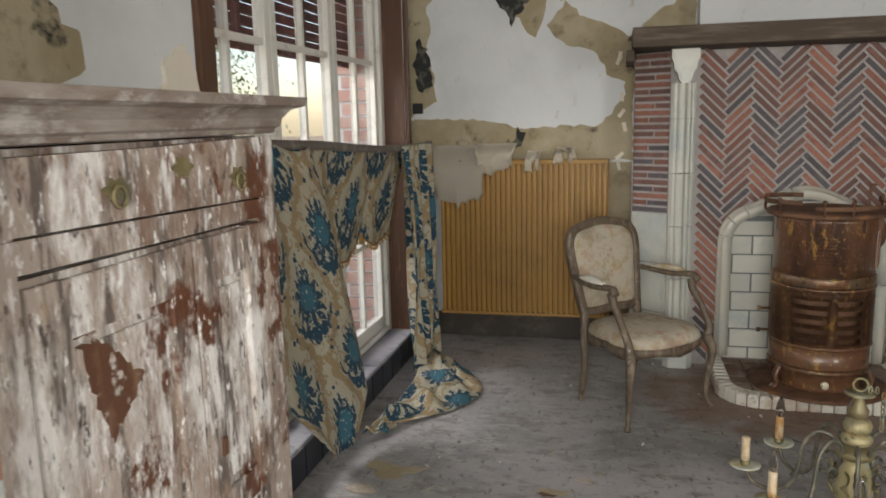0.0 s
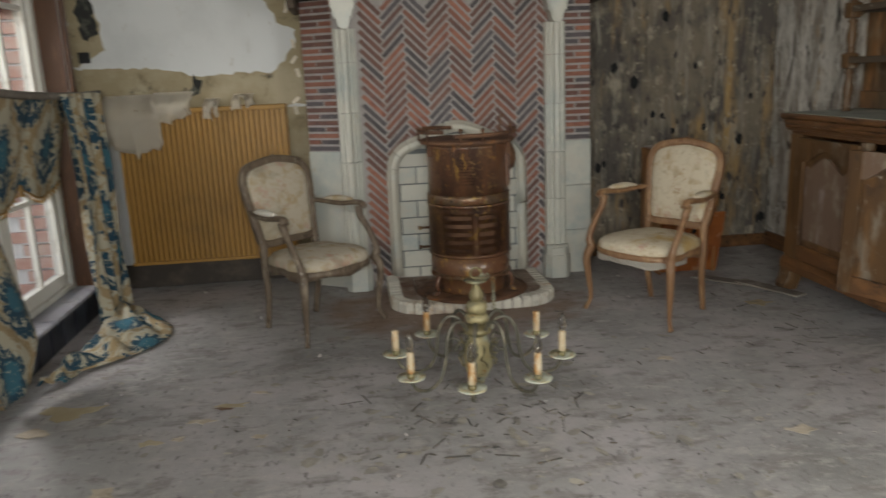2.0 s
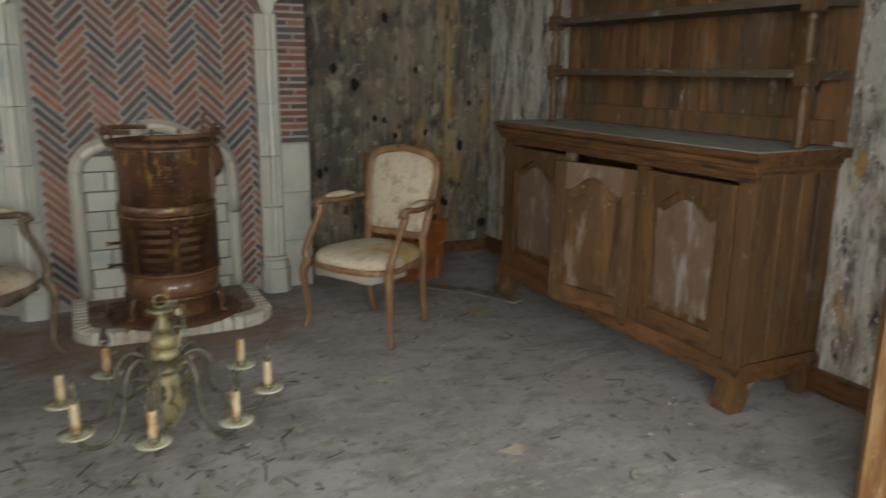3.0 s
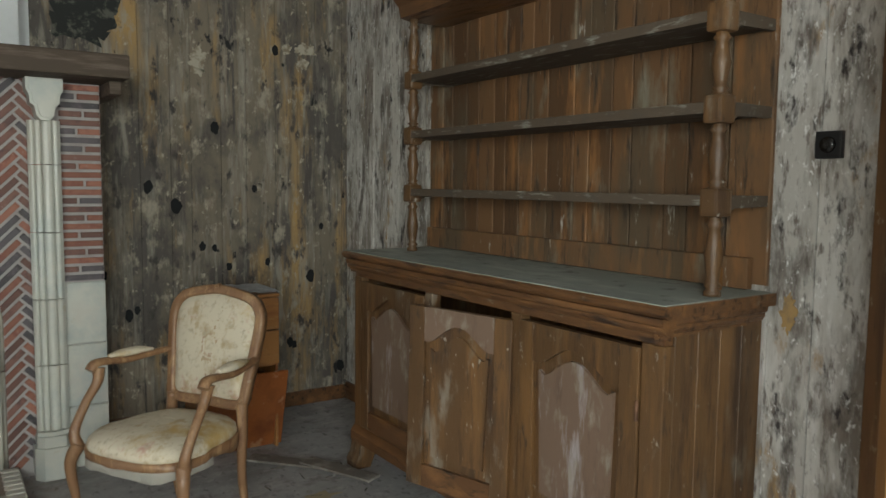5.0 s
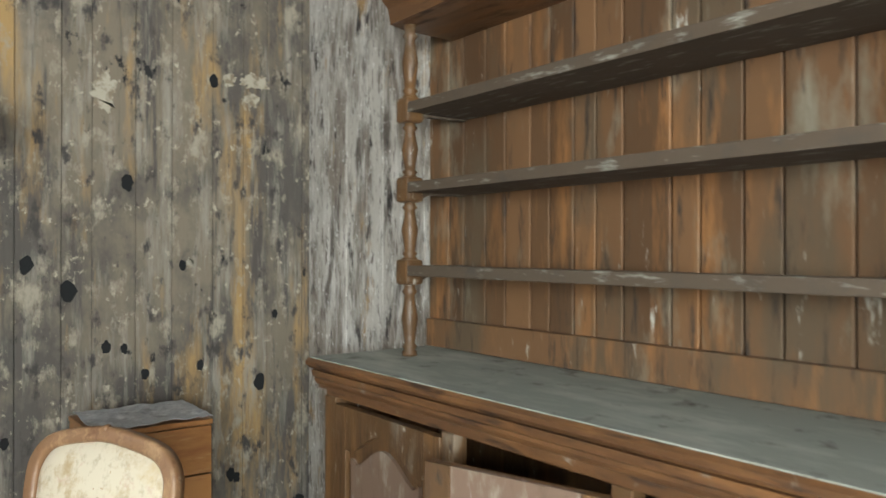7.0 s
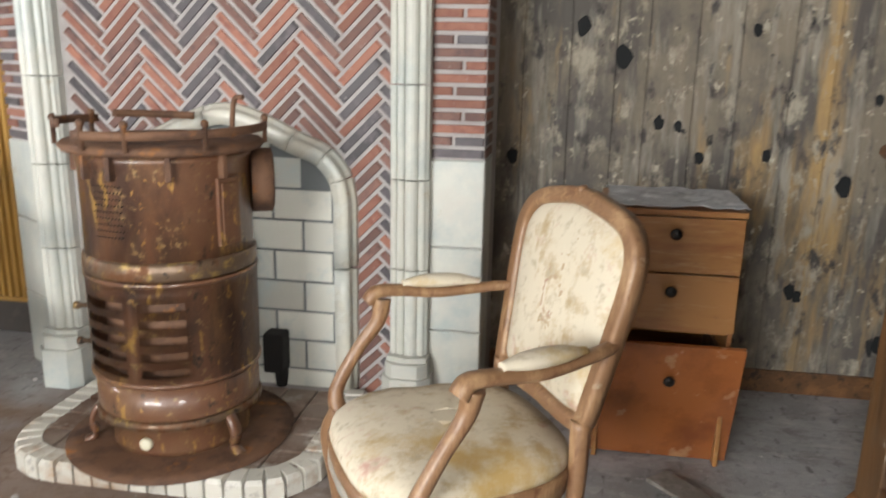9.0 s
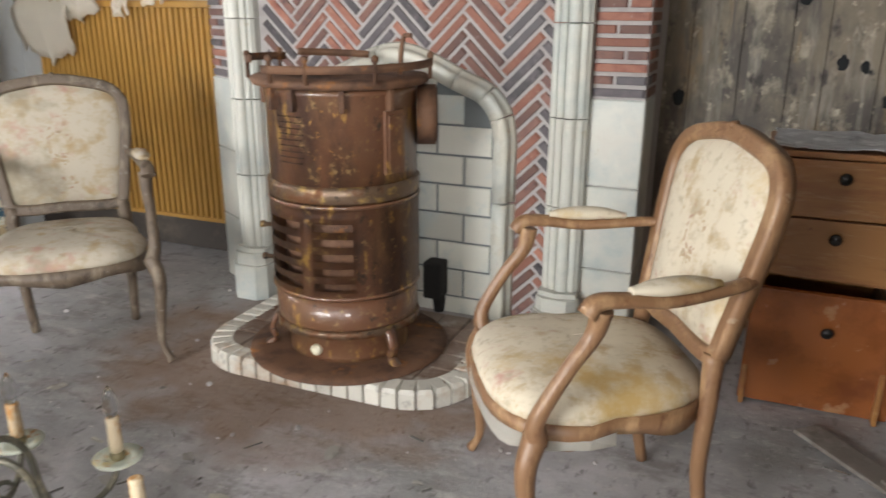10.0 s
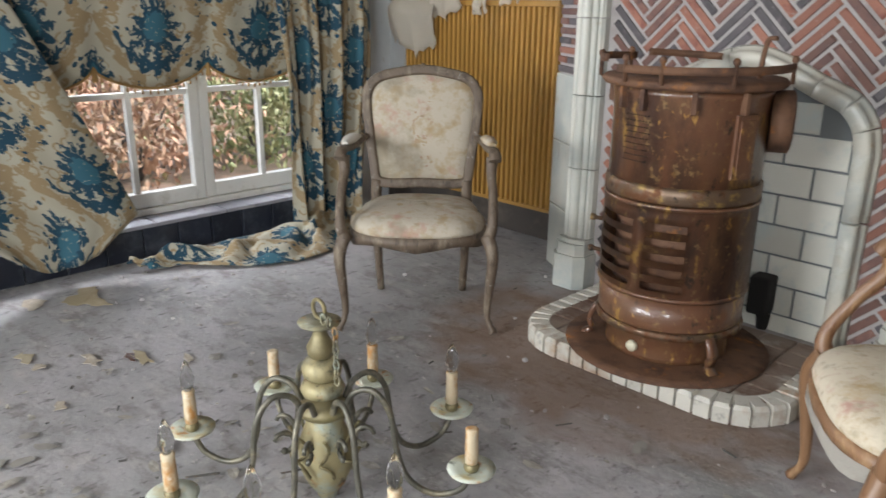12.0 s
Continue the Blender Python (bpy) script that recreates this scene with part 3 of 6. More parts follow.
leaf_green = material("green_leaves", (0.2, 0.24, 0.1), 0.6, layers=[((0.3, 0.3, 0.14), 2, 0.45, 0.6, ONE, 0.6)])
leaf_yellow = material("yellow_green_leaves", (0.3, 0.3, 0.1), 0.6, layers=[((0.42, 0.36, 0.16), 2, 0.45, 0.6, ONE, 0.6)])
leaf_rust = material("dry_russet_leaves", (0.45, 0.27, 0.18), 0.8, layers=[((0.46, 0.33, 0.22), 2, 0.45, 0.6, ONE, 0.8)])


def damask():
    """Cream cloth woven with blue medallions and ochre scrolls, laid out by the cloth's own coordinates in metres."""
    m = bpy.data.materials.new("blue_ochre_damask")
    m.use_nodes = True
    nt = m.node_tree
    N, L = nt.nodes, nt.links
    b = N["Principled BSDF"]
    b.inputs["Roughness"].default_value = 0.85
    uv = N.new("ShaderNodeUVMap")
    uv.uv_map = "cloth"
    sep = N.new("ShaderNodeSeparateXYZ")
    L.new(uv.outputs[0], sep.inputs[0])

    def op(kind, a, c=None, d=None):
        n = N.new("ShaderNodeMath")
        n.operation = kind
        for i, v in enumerate((a, c, d)):
            if v is None:
                continue
            if isinstance(v, (int, float)):
                n.inputs[i].default_value = v
            else:
                L.new(v, n.inputs[i])
        return n.outputs[0]

    wob = N.new("ShaderNodeTexNoise")
    wob.inputs["Scale"].default_value = 14
    L.new(uv.outputs[0], wob.inputs["Vector"])
    shift = op("MULTIPLY", op("SUBTRACT", wob.outputs[0], 0.5), 0.075)
    frill = N.new("ShaderNodeTexNoise")
    frill.inputs["Scale"].default_value, frill.inputs["Detail"].default_value = 55, 3
    L.new(uv.outputs[0], frill.inputs["Vector"])
    edge_u = op("MULTIPLY", op("SUBTRACT", frill.outputs[0], 0.5), 0.11)
    edge_v = op("MULTIPLY", op("SUBTRACT", frill.outputs[0], 0.5), -0.09)
    u = op("ADD", op("ADD", op("DIVIDE", sep.outputs[0], 0.55), shift), edge_u)
    v = op("ADD", op("ADD", op("DIVIDE", sep.outputs[1], 0.6), shift), edge_v)

    def cell(du, dv):
        x = op("SUBTRACT", op("FRACT", op("ADD", u, du)), 0.5)
        y = op("MULTIPLY", op("SUBTRACT", op("FRACT", op("ADD", v, dv)), 0.5), 1.33)
        r = op("SQRT", op("ADD", op("MULTIPLY", x, x), op("MULTIPLY", y, y)))
        return x, y, r, op("ARCTAN2", y, x)

    def masks(du, dv):
        x, y, r, a = cell(du, dv)
        ax = op("ABSOLUTE", x)
        # palmette: a tapering leaf fan round a pale seed, with lobed edges
        yy = op("SUBTRACT", y, 0.04)
        px, py = op("DIVIDE", x, op("SUBTRACT", 0.195, op("MULTIPLY", yy, 0.24))), op("DIVIDE", yy, 0.3)
        rr = op("SQRT", op("ADD", op("MULTIPLY", px, px), op("MULTIPLY", py, py)))
        aa = op("ARCTAN2", py, px)
        lobes = op("ADD", 0.92, op("MULTIPLY", op("COSINE", op("MULTIPLY", aa, 13)), 0.17))
        rib = op("GREATER_THAN", op("COSINE", op("MULTIPLY", aa, 13)), -0.72)
        flower = op("MULTIPLY", op("LESS_THAN", rr, lobes), op("MAXIMUM", rib, op("LESS_THAN", rr, 0.62)))
        eye = op("LESS_THAN", rr, 0.5)
        # two leaves that sweep up from the stem on both sides
        bow = op("SUBTRACT", op("MULTIPLY", op("MULTIPLY", x, x), 2.6), 0.34)
        thick = op("ADD", op("SUBTRACT", 0.085, op("MULTIPLY", ax, 0.16)), op("MULTIPLY", op("COSINE", op("MULTIPLY", ax, 62)), 0.028))
        sprig = op("MULTIPLY", op("LESS_THAN", op("ABSOLUTE", op("SUBTRACT", y, bow)), thick), op("LESS_THAN", ax, 0.33))
        # ogee frame of ochre scrolls
        ogee = op("ADD", 0.27, op("MULTIPLY", op("COSINE", op("MULTIPLY", y, 4.72)), 0.17))
        scroll = op("LESS_THAN", op("ABSOLUTE", op("SUBTRACT", ax, ogee)), op("ADD", 0.03, op("MULTIPLY", op("SINE", op("MULTIPLY", y, 34)), 0.028)))
        return flower, eye, sprig, scroll

    f1, e1, s1, c1 = masks(0.0, 0.0)
    f2, e2, s2, c2 = masks(0.5, 0.5)
    dots = N.new("ShaderNodeTexVoronoi")
    dots.inputs["Scale"].default_value = 24
    L.new(uv.outputs[0], dots.inputs["Vector"])
    sprays = op("MULTIPLY", op("LESS_THAN", dots.outputs["Distance"], 0.3), op("LESS_THAN", wob.outputs[0], 0.46))
    blue = op("MAXIMUM", op("MAXIMUM", op("MAXIMUM", f1, f2), op("MAXIMUM", s1, s2)), sprays)
    curl = N.new("ShaderNodeTexVoronoi")
    curl.inputs["Scale"].default_value = 17
    L.new(uv.outputs[0], curl.inputs["Vector"])
    loops = op("MULTIPLY", op("LESS_THAN", op("ABSOLUTE", op("SUBTRACT", curl.outputs["Distance"], 0.38)), 0.07), op("GREATER_THAN", wob.outputs[0], 0.5))
    gold = op("MAXIMUM", op("MAXIMUM", c1, c2), loops)
    eye = op("MAXIMUM", e1, e2)
    fine = N.new("ShaderNodeTexNoise")
    fine.inputs["Scale"].default_value, fine.inputs["Detail"].default_value = 60, 4
    L.new(uv.outputs[0], fine.inputs["Vector"])
    broken = op("GREATER_THAN", fine.outputs[0], 0.36)

    def mix(fac, a, col):
        n = N.new("ShaderNodeMix")
        n.data_type = "RGBA"
        L.new(fac, n.inputs[0])
        L.new(a, n.inputs[6])
        n.inputs[7].default_value = (*col, 1)
        return n.outputs[2]

    base = N.new("ShaderNodeRGB")
    base.outputs[0].default_value = (0.42, 0.395, 0.31, 1)
    stain = N.new("ShaderNodeTexNoise")
    stain.inputs["Scale"].default_value = 4
    L.new(uv.outputs[0], stain.inputs["Vector"])
    sm = N.new("ShaderNodeMapRange")
    sm.inputs[1].default_value, sm.inputs[2].default_value = 0.45, 0.7
    L.new(stain.outputs[0], sm.inputs[0])
    col = mix(sm.outputs[0], base.outputs[0], (0.38, 0.34, 0.25))
    col = mix(op("MULTIPLY", gold, broken), col, (0.3, 0.225, 0.125))
    col = mix(op("MULTIPLY", blue, broken), col, (0.012, 0.052, 0.085))
    col = mix(op("MULTIPLY", eye, broken), col, (0.035, 0.12, 0.165))
    L.new(col, b.inputs["Base Color"])
    bump = N.new("ShaderNodeBump")
    bump.inputs["Strength"].default_value, bump.inputs["Distance"].default_value = 0.35, 0.002
    L.new(fine.outputs[0], bump.inputs["Height"])
    L.new(bump.outputs[0], b.inputs["Normal"])
    return m


damask_cloth = damask()
fringe = material("gold_fringe", (0.3, 0.18, 0.06), 0.8, bump=0.5, bump_scale=200)

pale_reveal = material("pale_pink_brick", (0.52, 0.32, 0.27), 0.85, layers=[((0.6, 0.46, 0.4), 8, 0.45, 0.62, ONE, 0.85)], bump=0.4)
stitch = material("brown_rose_embroidery", (0.4, 0.3, 0.19), 0.95, layers=[((0.36, 0.22, 0.17), 40, 0.48, 0.56, ONE, 0.95), ((0.3, 0.29, 0.18), 30, 0.58, 0.64, ONE, 0.95)], bump=0.4, bump_scale=200)

# ---- window in the west wall ----
GX = 0.66                                   # plane of the glass
window = tagged(new("window_1"), "white painted casement window with low slate sill", "window", kind="structure")
bm = bmesh.new()
box(bm, GX - 0.05, WIN_Y0 + 0.001, SILL + 0.002, GX + 0.05, WIN_Y0 + 0.06, WIN_TOP - 0.001, 0.006)
box(bm, GX - 0.05, WIN_Y1 - 0.06, SILL + 0.002, GX + 0.05, WIN_Y1 - 0.001, WIN_TOP - 0.001, 0.006)
box(bm, GX - 0.05, WIN_Y0 + 0.06, SILL + 0.002, GX + 0.05, WIN_Y1 - 0.06, SILL + 0.035, 0.006)
box(bm, GX - 0.05, WIN_Y0 + 0.06, WIN_TOP - 0.06, GX + 0.05, WIN_Y1 - 0.06, WIN_TOP - 0.001, 0.006)
part("window_frame", bm, white_paint, window)
wide = (WIN_Y1 - WIN_Y0 - 0.12) / 3
for k in range(3):
    y0 = WIN_Y0 + 0.06 + k * wide
    y1, z0, z1 = y0 + wide, SILL + 0.037, WIN_TOP - 0.062
    bm = bmesh.new()
    for a, c in ((y0 + 0.002, y0 + 0.055), (y1 - 0.055, y1 - 0.002)):
        box(bm, GX - 0.025, a, z0, GX + 0.03, c, z1, 0.006)
    box(bm, GX - 0.025, y0 + 0.055, z0, GX + 0.03, y1 - 0.055, z0 + 0.075, 0.006)
    box(bm, GX - 0.025, y0 + 0.055, z1 - 0.06, GX + 0.03, y1 - 0.055, z1, 0.006)
    casement = part("casement", bm, white_paint, window)
    mid = (y0 + y1) / 2
    bm = bmesh.new()
    box(bm, GX - 0.015, mid - 0.014, z0 + 0.075, GX + 0.022, mid + 0.014, z1 - 0.06, 0.004)
    for z in (0.76, 1.29, 1.82):
        for a, c in ((y0 + 0.055, mid - 0.014), (mid + 0.014, y1 - 0.055)):
            box(bm, GX - 0.015, a, z - 0.014, GX + 0.022, c, z + 0.014, 0.004)
    part("glazing_bar", bm, white_paint, casement)
    zs = [z0 + 0.075, 0.76, 1.29, 1.82, z1 - 0.06]
    for a, c in ((y0 + 0.05, mid), (mid, y1 - 0.05)):
        for za, zb in zip(zs, zs[1:]):
            bm = bmesh.new()
            box(bm, GX - 0.002, a, za, GX + 0.002, c, zb)
            pane = part("pane", bm, glass, casement)
            pane.visible_shadow = False
bm = bmesh.new()
box(bm, WX - 0.001, WIN_Y0 - 0.09, SILL, WX + 0.025, WIN_Y0, WIN_TOP + 0.09, 0.006)
box(bm, WX - 0.001, WIN_Y1, SILL, WX + 0.025, WIN_Y1 + 0.05, WIN_TOP + 0.09, 0.006)
box(bm, WX - 0.001, WIN_Y0, WIN_TOP, WX + 0.025, WIN_Y1, WIN_TOP + 0.09, 0.006)
box(bm, GX + 0.052, WIN_Y1 - 0.012, SILL + 0.002, WX - 0.002, WIN_Y1 - 0.001, WIN_TOP - 0.001)
box(bm, GX + 0.052, WIN_Y0 + 0.001, SILL + 0.002, WX - 0.002, WIN_Y0 + 0.012, WIN_TOP - 0.001)
part("casing", bm, casing_wood, window, "dark brown varnished window casing")
sill = part("window_sill", box(bmesh.new(), GX - 0.04, WIN_Y0 + 0.002, SILL - 0.028, WX + 0.001, WIN_Y1 - 0.002, SILL - 0.012), dark_mortar, window)
me_sill, me_riser = unit_piece("sill_slab", sill_slate, 0.03), unit_piece("riser_tile", riser_tile, 0.03)
n = 6
for k in range(n):
    a, c = WIN_Y0 + (WIN_Y1 - WIN_Y0) * k / n, WIN_Y0 + (WIN_Y1 - WIN_Y0) * (k + 1) / n
    shared("sill_slab", me_sill, window, Matrix.Translation(((GX + 0.05 + WX + 0.02) / 2, (a + c) / 2, SILL - 0.006)) @ Matrix.Diagonal((WX - GX - 0.03, c - a - 0.006, 0.018, 1)))
n = 16
for k in range(n):
    a, c = 2.95 + 2.86 * k / n, 2.95 + 2.86 * (k + 1) / n
    shared("riser_tile", me_riser, window, Matrix.Translation((WX + 0.006, (a + c) / 2, (SILL - 0.014) / 2)) @ pose(0, 0, 0, 0, 90, 0) @ Matrix.Diagonal((SILL - 0.016, c - a - 0.005, 0.018, 1)))
# outer brick reveal and shutter
bm = bmesh.new()
for k in range(30):
    z = 0.05 + 0.082 * k
    box(bm, 0.37 if k % 2 else 0.44, WIN_Y1 - 0.02, z, 0.6, WIN_Y1 + 0.005, z + 0.068, 0.004)
part("reveal_bricks", bm, pale_reveal, window, "pale pink-red brick outer reveal")
shutter = thing("window_shutter", "red-brown slatted window shutter, half lowered", "shutter")
me_slat = unit_piece("slat", shutter_wood, 0.1)
for k in range(13):
    z = 1.83 + 0.052 * k
    shared("slat", me_slat, shutter, Matrix.Translation((0.5, (WIN_Y0 + WIN_Y1) / 2, z)) @ pose(0, 0, 0, 0, 72, 0) @ Matrix.Diagonal((0.05, WIN_Y1 - WIN_Y0 - 0.02, 0.012, 1)))
for y in (WIN_Y0 + 0.02, WIN_Y0 + 0.78, WIN_Y1 - 0.78, WIN_Y1 - 0.02):
    part("shutter_stile", box(bmesh.new(), 0.515, y - 0.02, 1.81, 0.54, y + 0.02, WIN_TOP), shutter_wood, shutter)

# ---- outside ----
bm = bmesh.new()
bmesh.ops.create_grid(bm, x_segments=40, y_segments=40, size=1, matrix=Matrix.Translation((-60, 5, -0.12)) @ Matrix.Diagonal((60.3, 80, 1, 1)))
structure("ground", bm, earth, "garden ground covered in russet leaf litter", "ground")
rnd = random.Random(4)


def bush(name, centre, size, count, mat, label):
    """A shrub: thin stems and many small leaves."""
    ob = thing(name, label, "shrub", "garden shrubs", Matrix.Translation(centre))
    bm = bmesh.new()
    for k in range(9):
        a, r = rnd.uniform(0, 6.28), rnd.uniform(0.2, 0.8)
        top = Vector((math.cos(a) * r * size[0], math.sin(a) * r * size[1], size[2] * rnd.uniform(0.6, 1)))
        sweep(bm, curve_points([(0, 0, -0.05), top * 0.5 + Vector((0, 0, 0.1)), top], 5), ring(0.012, 5), lambda t: 1.1 - t)
    part("stems", bm, twig, ob)
    verts, faces = [], []
    for k in range(count):
        d = Vector((rnd.gauss(0, 0.42), rnd.gauss(0, 0.42), rnd.uniform(0.02, 1) ** 0.8))
        c = Vector((d.x * size[0], d.y * size[1], d.z * size[2]))
        q = Euler((rnd.uniform(0, 6.28), rnd.uniform(0, 6.28), rnd.uniform(0, 6.28))).to_matrix()
        s = rnd.uniform(0.02, 0.05)
        i = len(verts)
        verts += [c + q @ Vector(p) * s for p in ((-1, 0, 0), (0, -0.45, 0.12), (1, 0, 0), (0, 0.45, 0.12))]
        faces.append((i, i + 1, i + 2, i + 3))
    me = bpy.data.meshes.new("foliage")
    me.from_pydata([tuple(v) for v in verts], [], faces)
    me.materials.append(mat)
    fol = new("foliage", me)
    fol.parent = ob
    return tagged(fol, kind="stuff")


for k in range(9):
    y = 2.0 + k * 1.15
    bush("garden_bush", (-1.2 - rnd.uniform(0, 1.2), y, -0.12), (0.9, 0.9, rnd.uniform(0.9, 1.7)), 3200, leaf_rust if k % 4 else leaf_green,
         "dry russet garden bush beyond the window" if k % 4 else "green leafy garden bush beyond the window")
for k in range(6):
    bush("garden_bush", (-4.2 - k % 2, 1 + k * 2.4, -0.12), (1.6, 1.6, 3.6), 5200, leaf_yellow if k % 2 else leaf_green, "tall yellow-green hedge bush in the garden")

# ---- fireplace: mantel, columns, arch, hearth ----
mantel = thing("mantel_shelf", "dark weathered oak mantel beam over the fireplace", "mantel")
bm = bmesh.new()
box(bm, 2.18, 5.575, 1.845, 4.13, 6.1, 1.95, 0.008)
for e in bm.verts:
    e.co += Vector((0, noise.noise(e.co * 6) * 0.006, noise.noise(e.co * 5 + Vector((3, 0, 0))) * 0.004))
part("beam", bm, beam_wood, mantel)
part("bearer", box(bmesh.new(), 4.056, 5.66, 1.78, 4.11, 6.2, 1.842, 0.006), beam_wood, mantel)
part("bearer", box(bmesh.new(), 2.15, 5.7, 1.78, 2.194, 6.2, 1.842, 0.006), beam_wood, mantel)


def column_plan(x0, x1, front, back):
    """Plan of a moulded stone shaft: steps, hollows and rounds."""
    w, pts = x1 - x0, [(x0, back), (x0, front + 0.03)]
    for c, r, d in ((0.16, 0.1, 0.012), (0.42, 0.17, 0.0), (0.7, 0.1, 0.014), (0.88, 0.07, 0.024)):
        for k in range(7):
            a = math.pi * k / 6
            pts.append((x0 + w * (c - r * math.cos(a)), front + d + w * r * (1 - math.sin(a)) * 0.9))
    return pts + [(x1, front + 0.04), (x1, back)]


for x0, x1, flip in ((2.405, 2.54, False), (3.735, 3.868, True)):
    column = thing("stone_column", "pale glazed stone fireplace column with moulded shaft", "column", "fireplace columns")
    plan = column_plan(x0, x1, 5.785, 5.862)
    if flip:
        plan = [(x0 + x1 - u, v) for u, v in plan][::-1]
    z = 0.22
    while z < 1.66:
        top = min(z + 0.31, 1.662)
        part("shaft_block", prism(bmesh.new(), plan, "z", z, top - 0.004), stone, column)
        z = top
    c = (x0 + x1) / 2
    bm = bmesh.new()
    prism(bm, [(c - 0.085, 5.862), (c - 0.085, 5.775), (c - 0.05, 5.735), (c + 0.05, 5.735), (c + 0.085, 5.775), (c + 0.085, 5.862)], "z", 0.0, 0.15)
    prism(bm, [(c - 0.075, 5.861), (c - 0.075, 5.78), (c - 0.045, 5.75), (c + 0.045, 5.75), (c + 0.075, 5.78), (c + 0.075, 5.861)], "z", 0.15, 0.2)
    prism(bm, [(c - 0.07, 5.86), (c - 0.07, 5.785), (c, 5.765), (c + 0.07, 5.785), (c + 0.07, 5.86)], "z", 0.2, 0.218)
    part("column_base", bm, stone, column)
    bm = bmesh.new()
    half = [(0.075, 1.842), (0.075, 1.79), (0.062, 1.765), (0.06, 1.73), (0.042, 1.715), (0.035, 1.675), (0.018, 1.655)]
    prism(bm, [(c + u, v) for u, v in half] + [(c - u, v) for u, v in half[::-1]], "y", 5.73, 5.862)
    bmesh.ops.bevel(bm, geom=[e for e in bm.edges if abs(e.verts[0].co.y - 5.73) < 1e-4 and abs(e.verts[1].co.y - 5.73) < 1e-4], offset=0.012, segments=2, affect="EDGES")
    part("capital", bm, stone, column)

ARCH = [(2.73, 0.06), (2.73, 0.75), (2.748, 0.83), (2.8, 0.895), (2.89, 0.935), (3.15, 1.03)]
ARCH = ARCH + [(6.3 - u, v) for u, v in ARCH[-2::-1]]
surround = thing("fireplace_arch", "ivory glazed arch moulding round a tiled fire opening", "fireplace")
line = curve_points([(u, 5.84, v) for u, v in ARCH[:2]], 6)[:-1] + curve_points([(u, 5.84, v) for u, v in ARCH[1:-1]], 8)[:-1] + curve_points([(u, 5.84, v) for u, v in ARCH[-2:]], 6)
sect = [(-0.036, -0.03), (-0.036, 0.012), (-0.026, 0.026), (-0.012, 0.018), (-0.004, 0.036), (0.012, 0.044), (0.028, 0.034), (0.036, 0.008), (0.036, -0.03)]
step = 9
for i in range(0, len(line) - 1, step):
    seg = line[i:i + step + 1]
    if len(seg) > 1:
        seg = [q.copy() for q in seg]
        seg[0] = seg[0].lerp(seg[1], 0.08)
        part("arch_stone", sweep(bmesh.new(), seg, [(v, u) for u, v in sect], up=(0, 1, 0)), arch_cream, surround)
inner = [(u, v) for u, v in [(q.x, q.z) for q in line]]
part("tile_bed", prism(bmesh.new(), inner, "y", 5.842, 5.858), dark_mortar, surround)
me_tile = unit_piece("tile", tile_white, 0.02)
arch_edge = [(q.x, q.z) for q in line]


def inside_arch(x, z, margin=0.0):
    if x < 2.73 + margin or x > 3.57 - margin:
        return False
    for (u0, v0), (u1, v1) in zip(arch_edge, arch_edge[1:]):
        if min(u0, u1) <= x <= max(u0, u1) and abs(u1 - u0) > 1e-4:
            return z < v0 + (v1 - v0) * (x - u0) / (u1 - u0) - margin
    return True


def arch_height(x):
    """Height of the arch's middle line over x."""
    best = 0.0
    for (u0, v0), (u1, v1) in zip(arch_edge, arch_edge[1:]):
        if min(u0, u1) - 0.001 <= x <= max(u0, u1) + 0.001:
            best = max(best, min(v0, v1) if abs(u1 - u0) < 1e-3 else v0 + (v1 - v0) * (x - u0) / (u1 - u0))
    return best if best else 0.7


th, tw = 0.111, 0.217
for row in range(10):
    z = 0.008 + th * (row + 0.5)
    for k in range(-1, 6):
        x = 2.66 + tw * (k + 0.5) + (tw / 2 if row % 2 else 0)
        w = tw - 0.009
        a, c = max(x - w / 2, 2.737), min(x + w / 2, 3.563)
        foot = z - th / 2 + 0.004
        head = min(foot + th - 0.008, arch_height(a), arch_height(c))
        if c - a < 0.02 or head - foot < 0.015:
            continue
        shared("tile", me_tile, surround, Matrix.Translation(((a + c) / 2, 5.841, (foot + head) / 2)) @ pose(0, 0, 0, 90, 0, 0) @ Matrix.Diagonal((c - a, head - foot, 0.012, 1)))

hearth = thing("hearth", "raised hearth edged with dirty white tiles, rust stained", "hearth")
HX, HY, HW, HR, HZ = 3.15, 5.5, 0.5, 0.22, 0.065


def hearth_edge(inset=0.0, n=8):
    x0, x1, y0 = HX - HW + inset, HX + HW - inset, 5.15 + inset
    r, pts = HR - inset * 0.6, [(x0, 5.845)]
    for cx, a0 in ((x0 + r, math.pi), (x1 - r, 1.5 * math.pi)):
        for k in range(n + 1):
            a = a0 + 0.5 * math.pi * k / n
            pts.append((cx + r * math.cos(a), y0 + r + r * math.sin(a)))
    return pts + [(x1, 5.845)]


part("bed", prism(bmesh.new(), hearth_edge(0.012), "z", 0.0, HZ - 0.012), mortar, hearth)
edge = [Vector((u, v, 0)) for u, v in hearth_edge()]
me_edge = unit_piece("edge_tile", tile_edge, 0.1)
dist, pieces = 0.0, []
for p, q in zip(edge, edge[1:]):
    d = (q - p).length
    while dist < d:
        c = p.lerp(q, dist / d)
        pieces.append((c, math.degrees(math.atan2(q.y - p.y, q.x - p.x))))
        dist += 0.058
    dist -= d
for c, a in pieces:
    shared("edge_tile", me_edge, hearth, Matrix.Translation((c.x, c.y, HZ / 2 + 0.002)) @ pose(0, 0, 0, 0, 0, a) @ pose(0, 0.038, 0) @ Matrix.Diagonal((0.05, 0.085, HZ, 1)))
me_top = unit_piece("hearth_tile", hearth_top, 0.03)
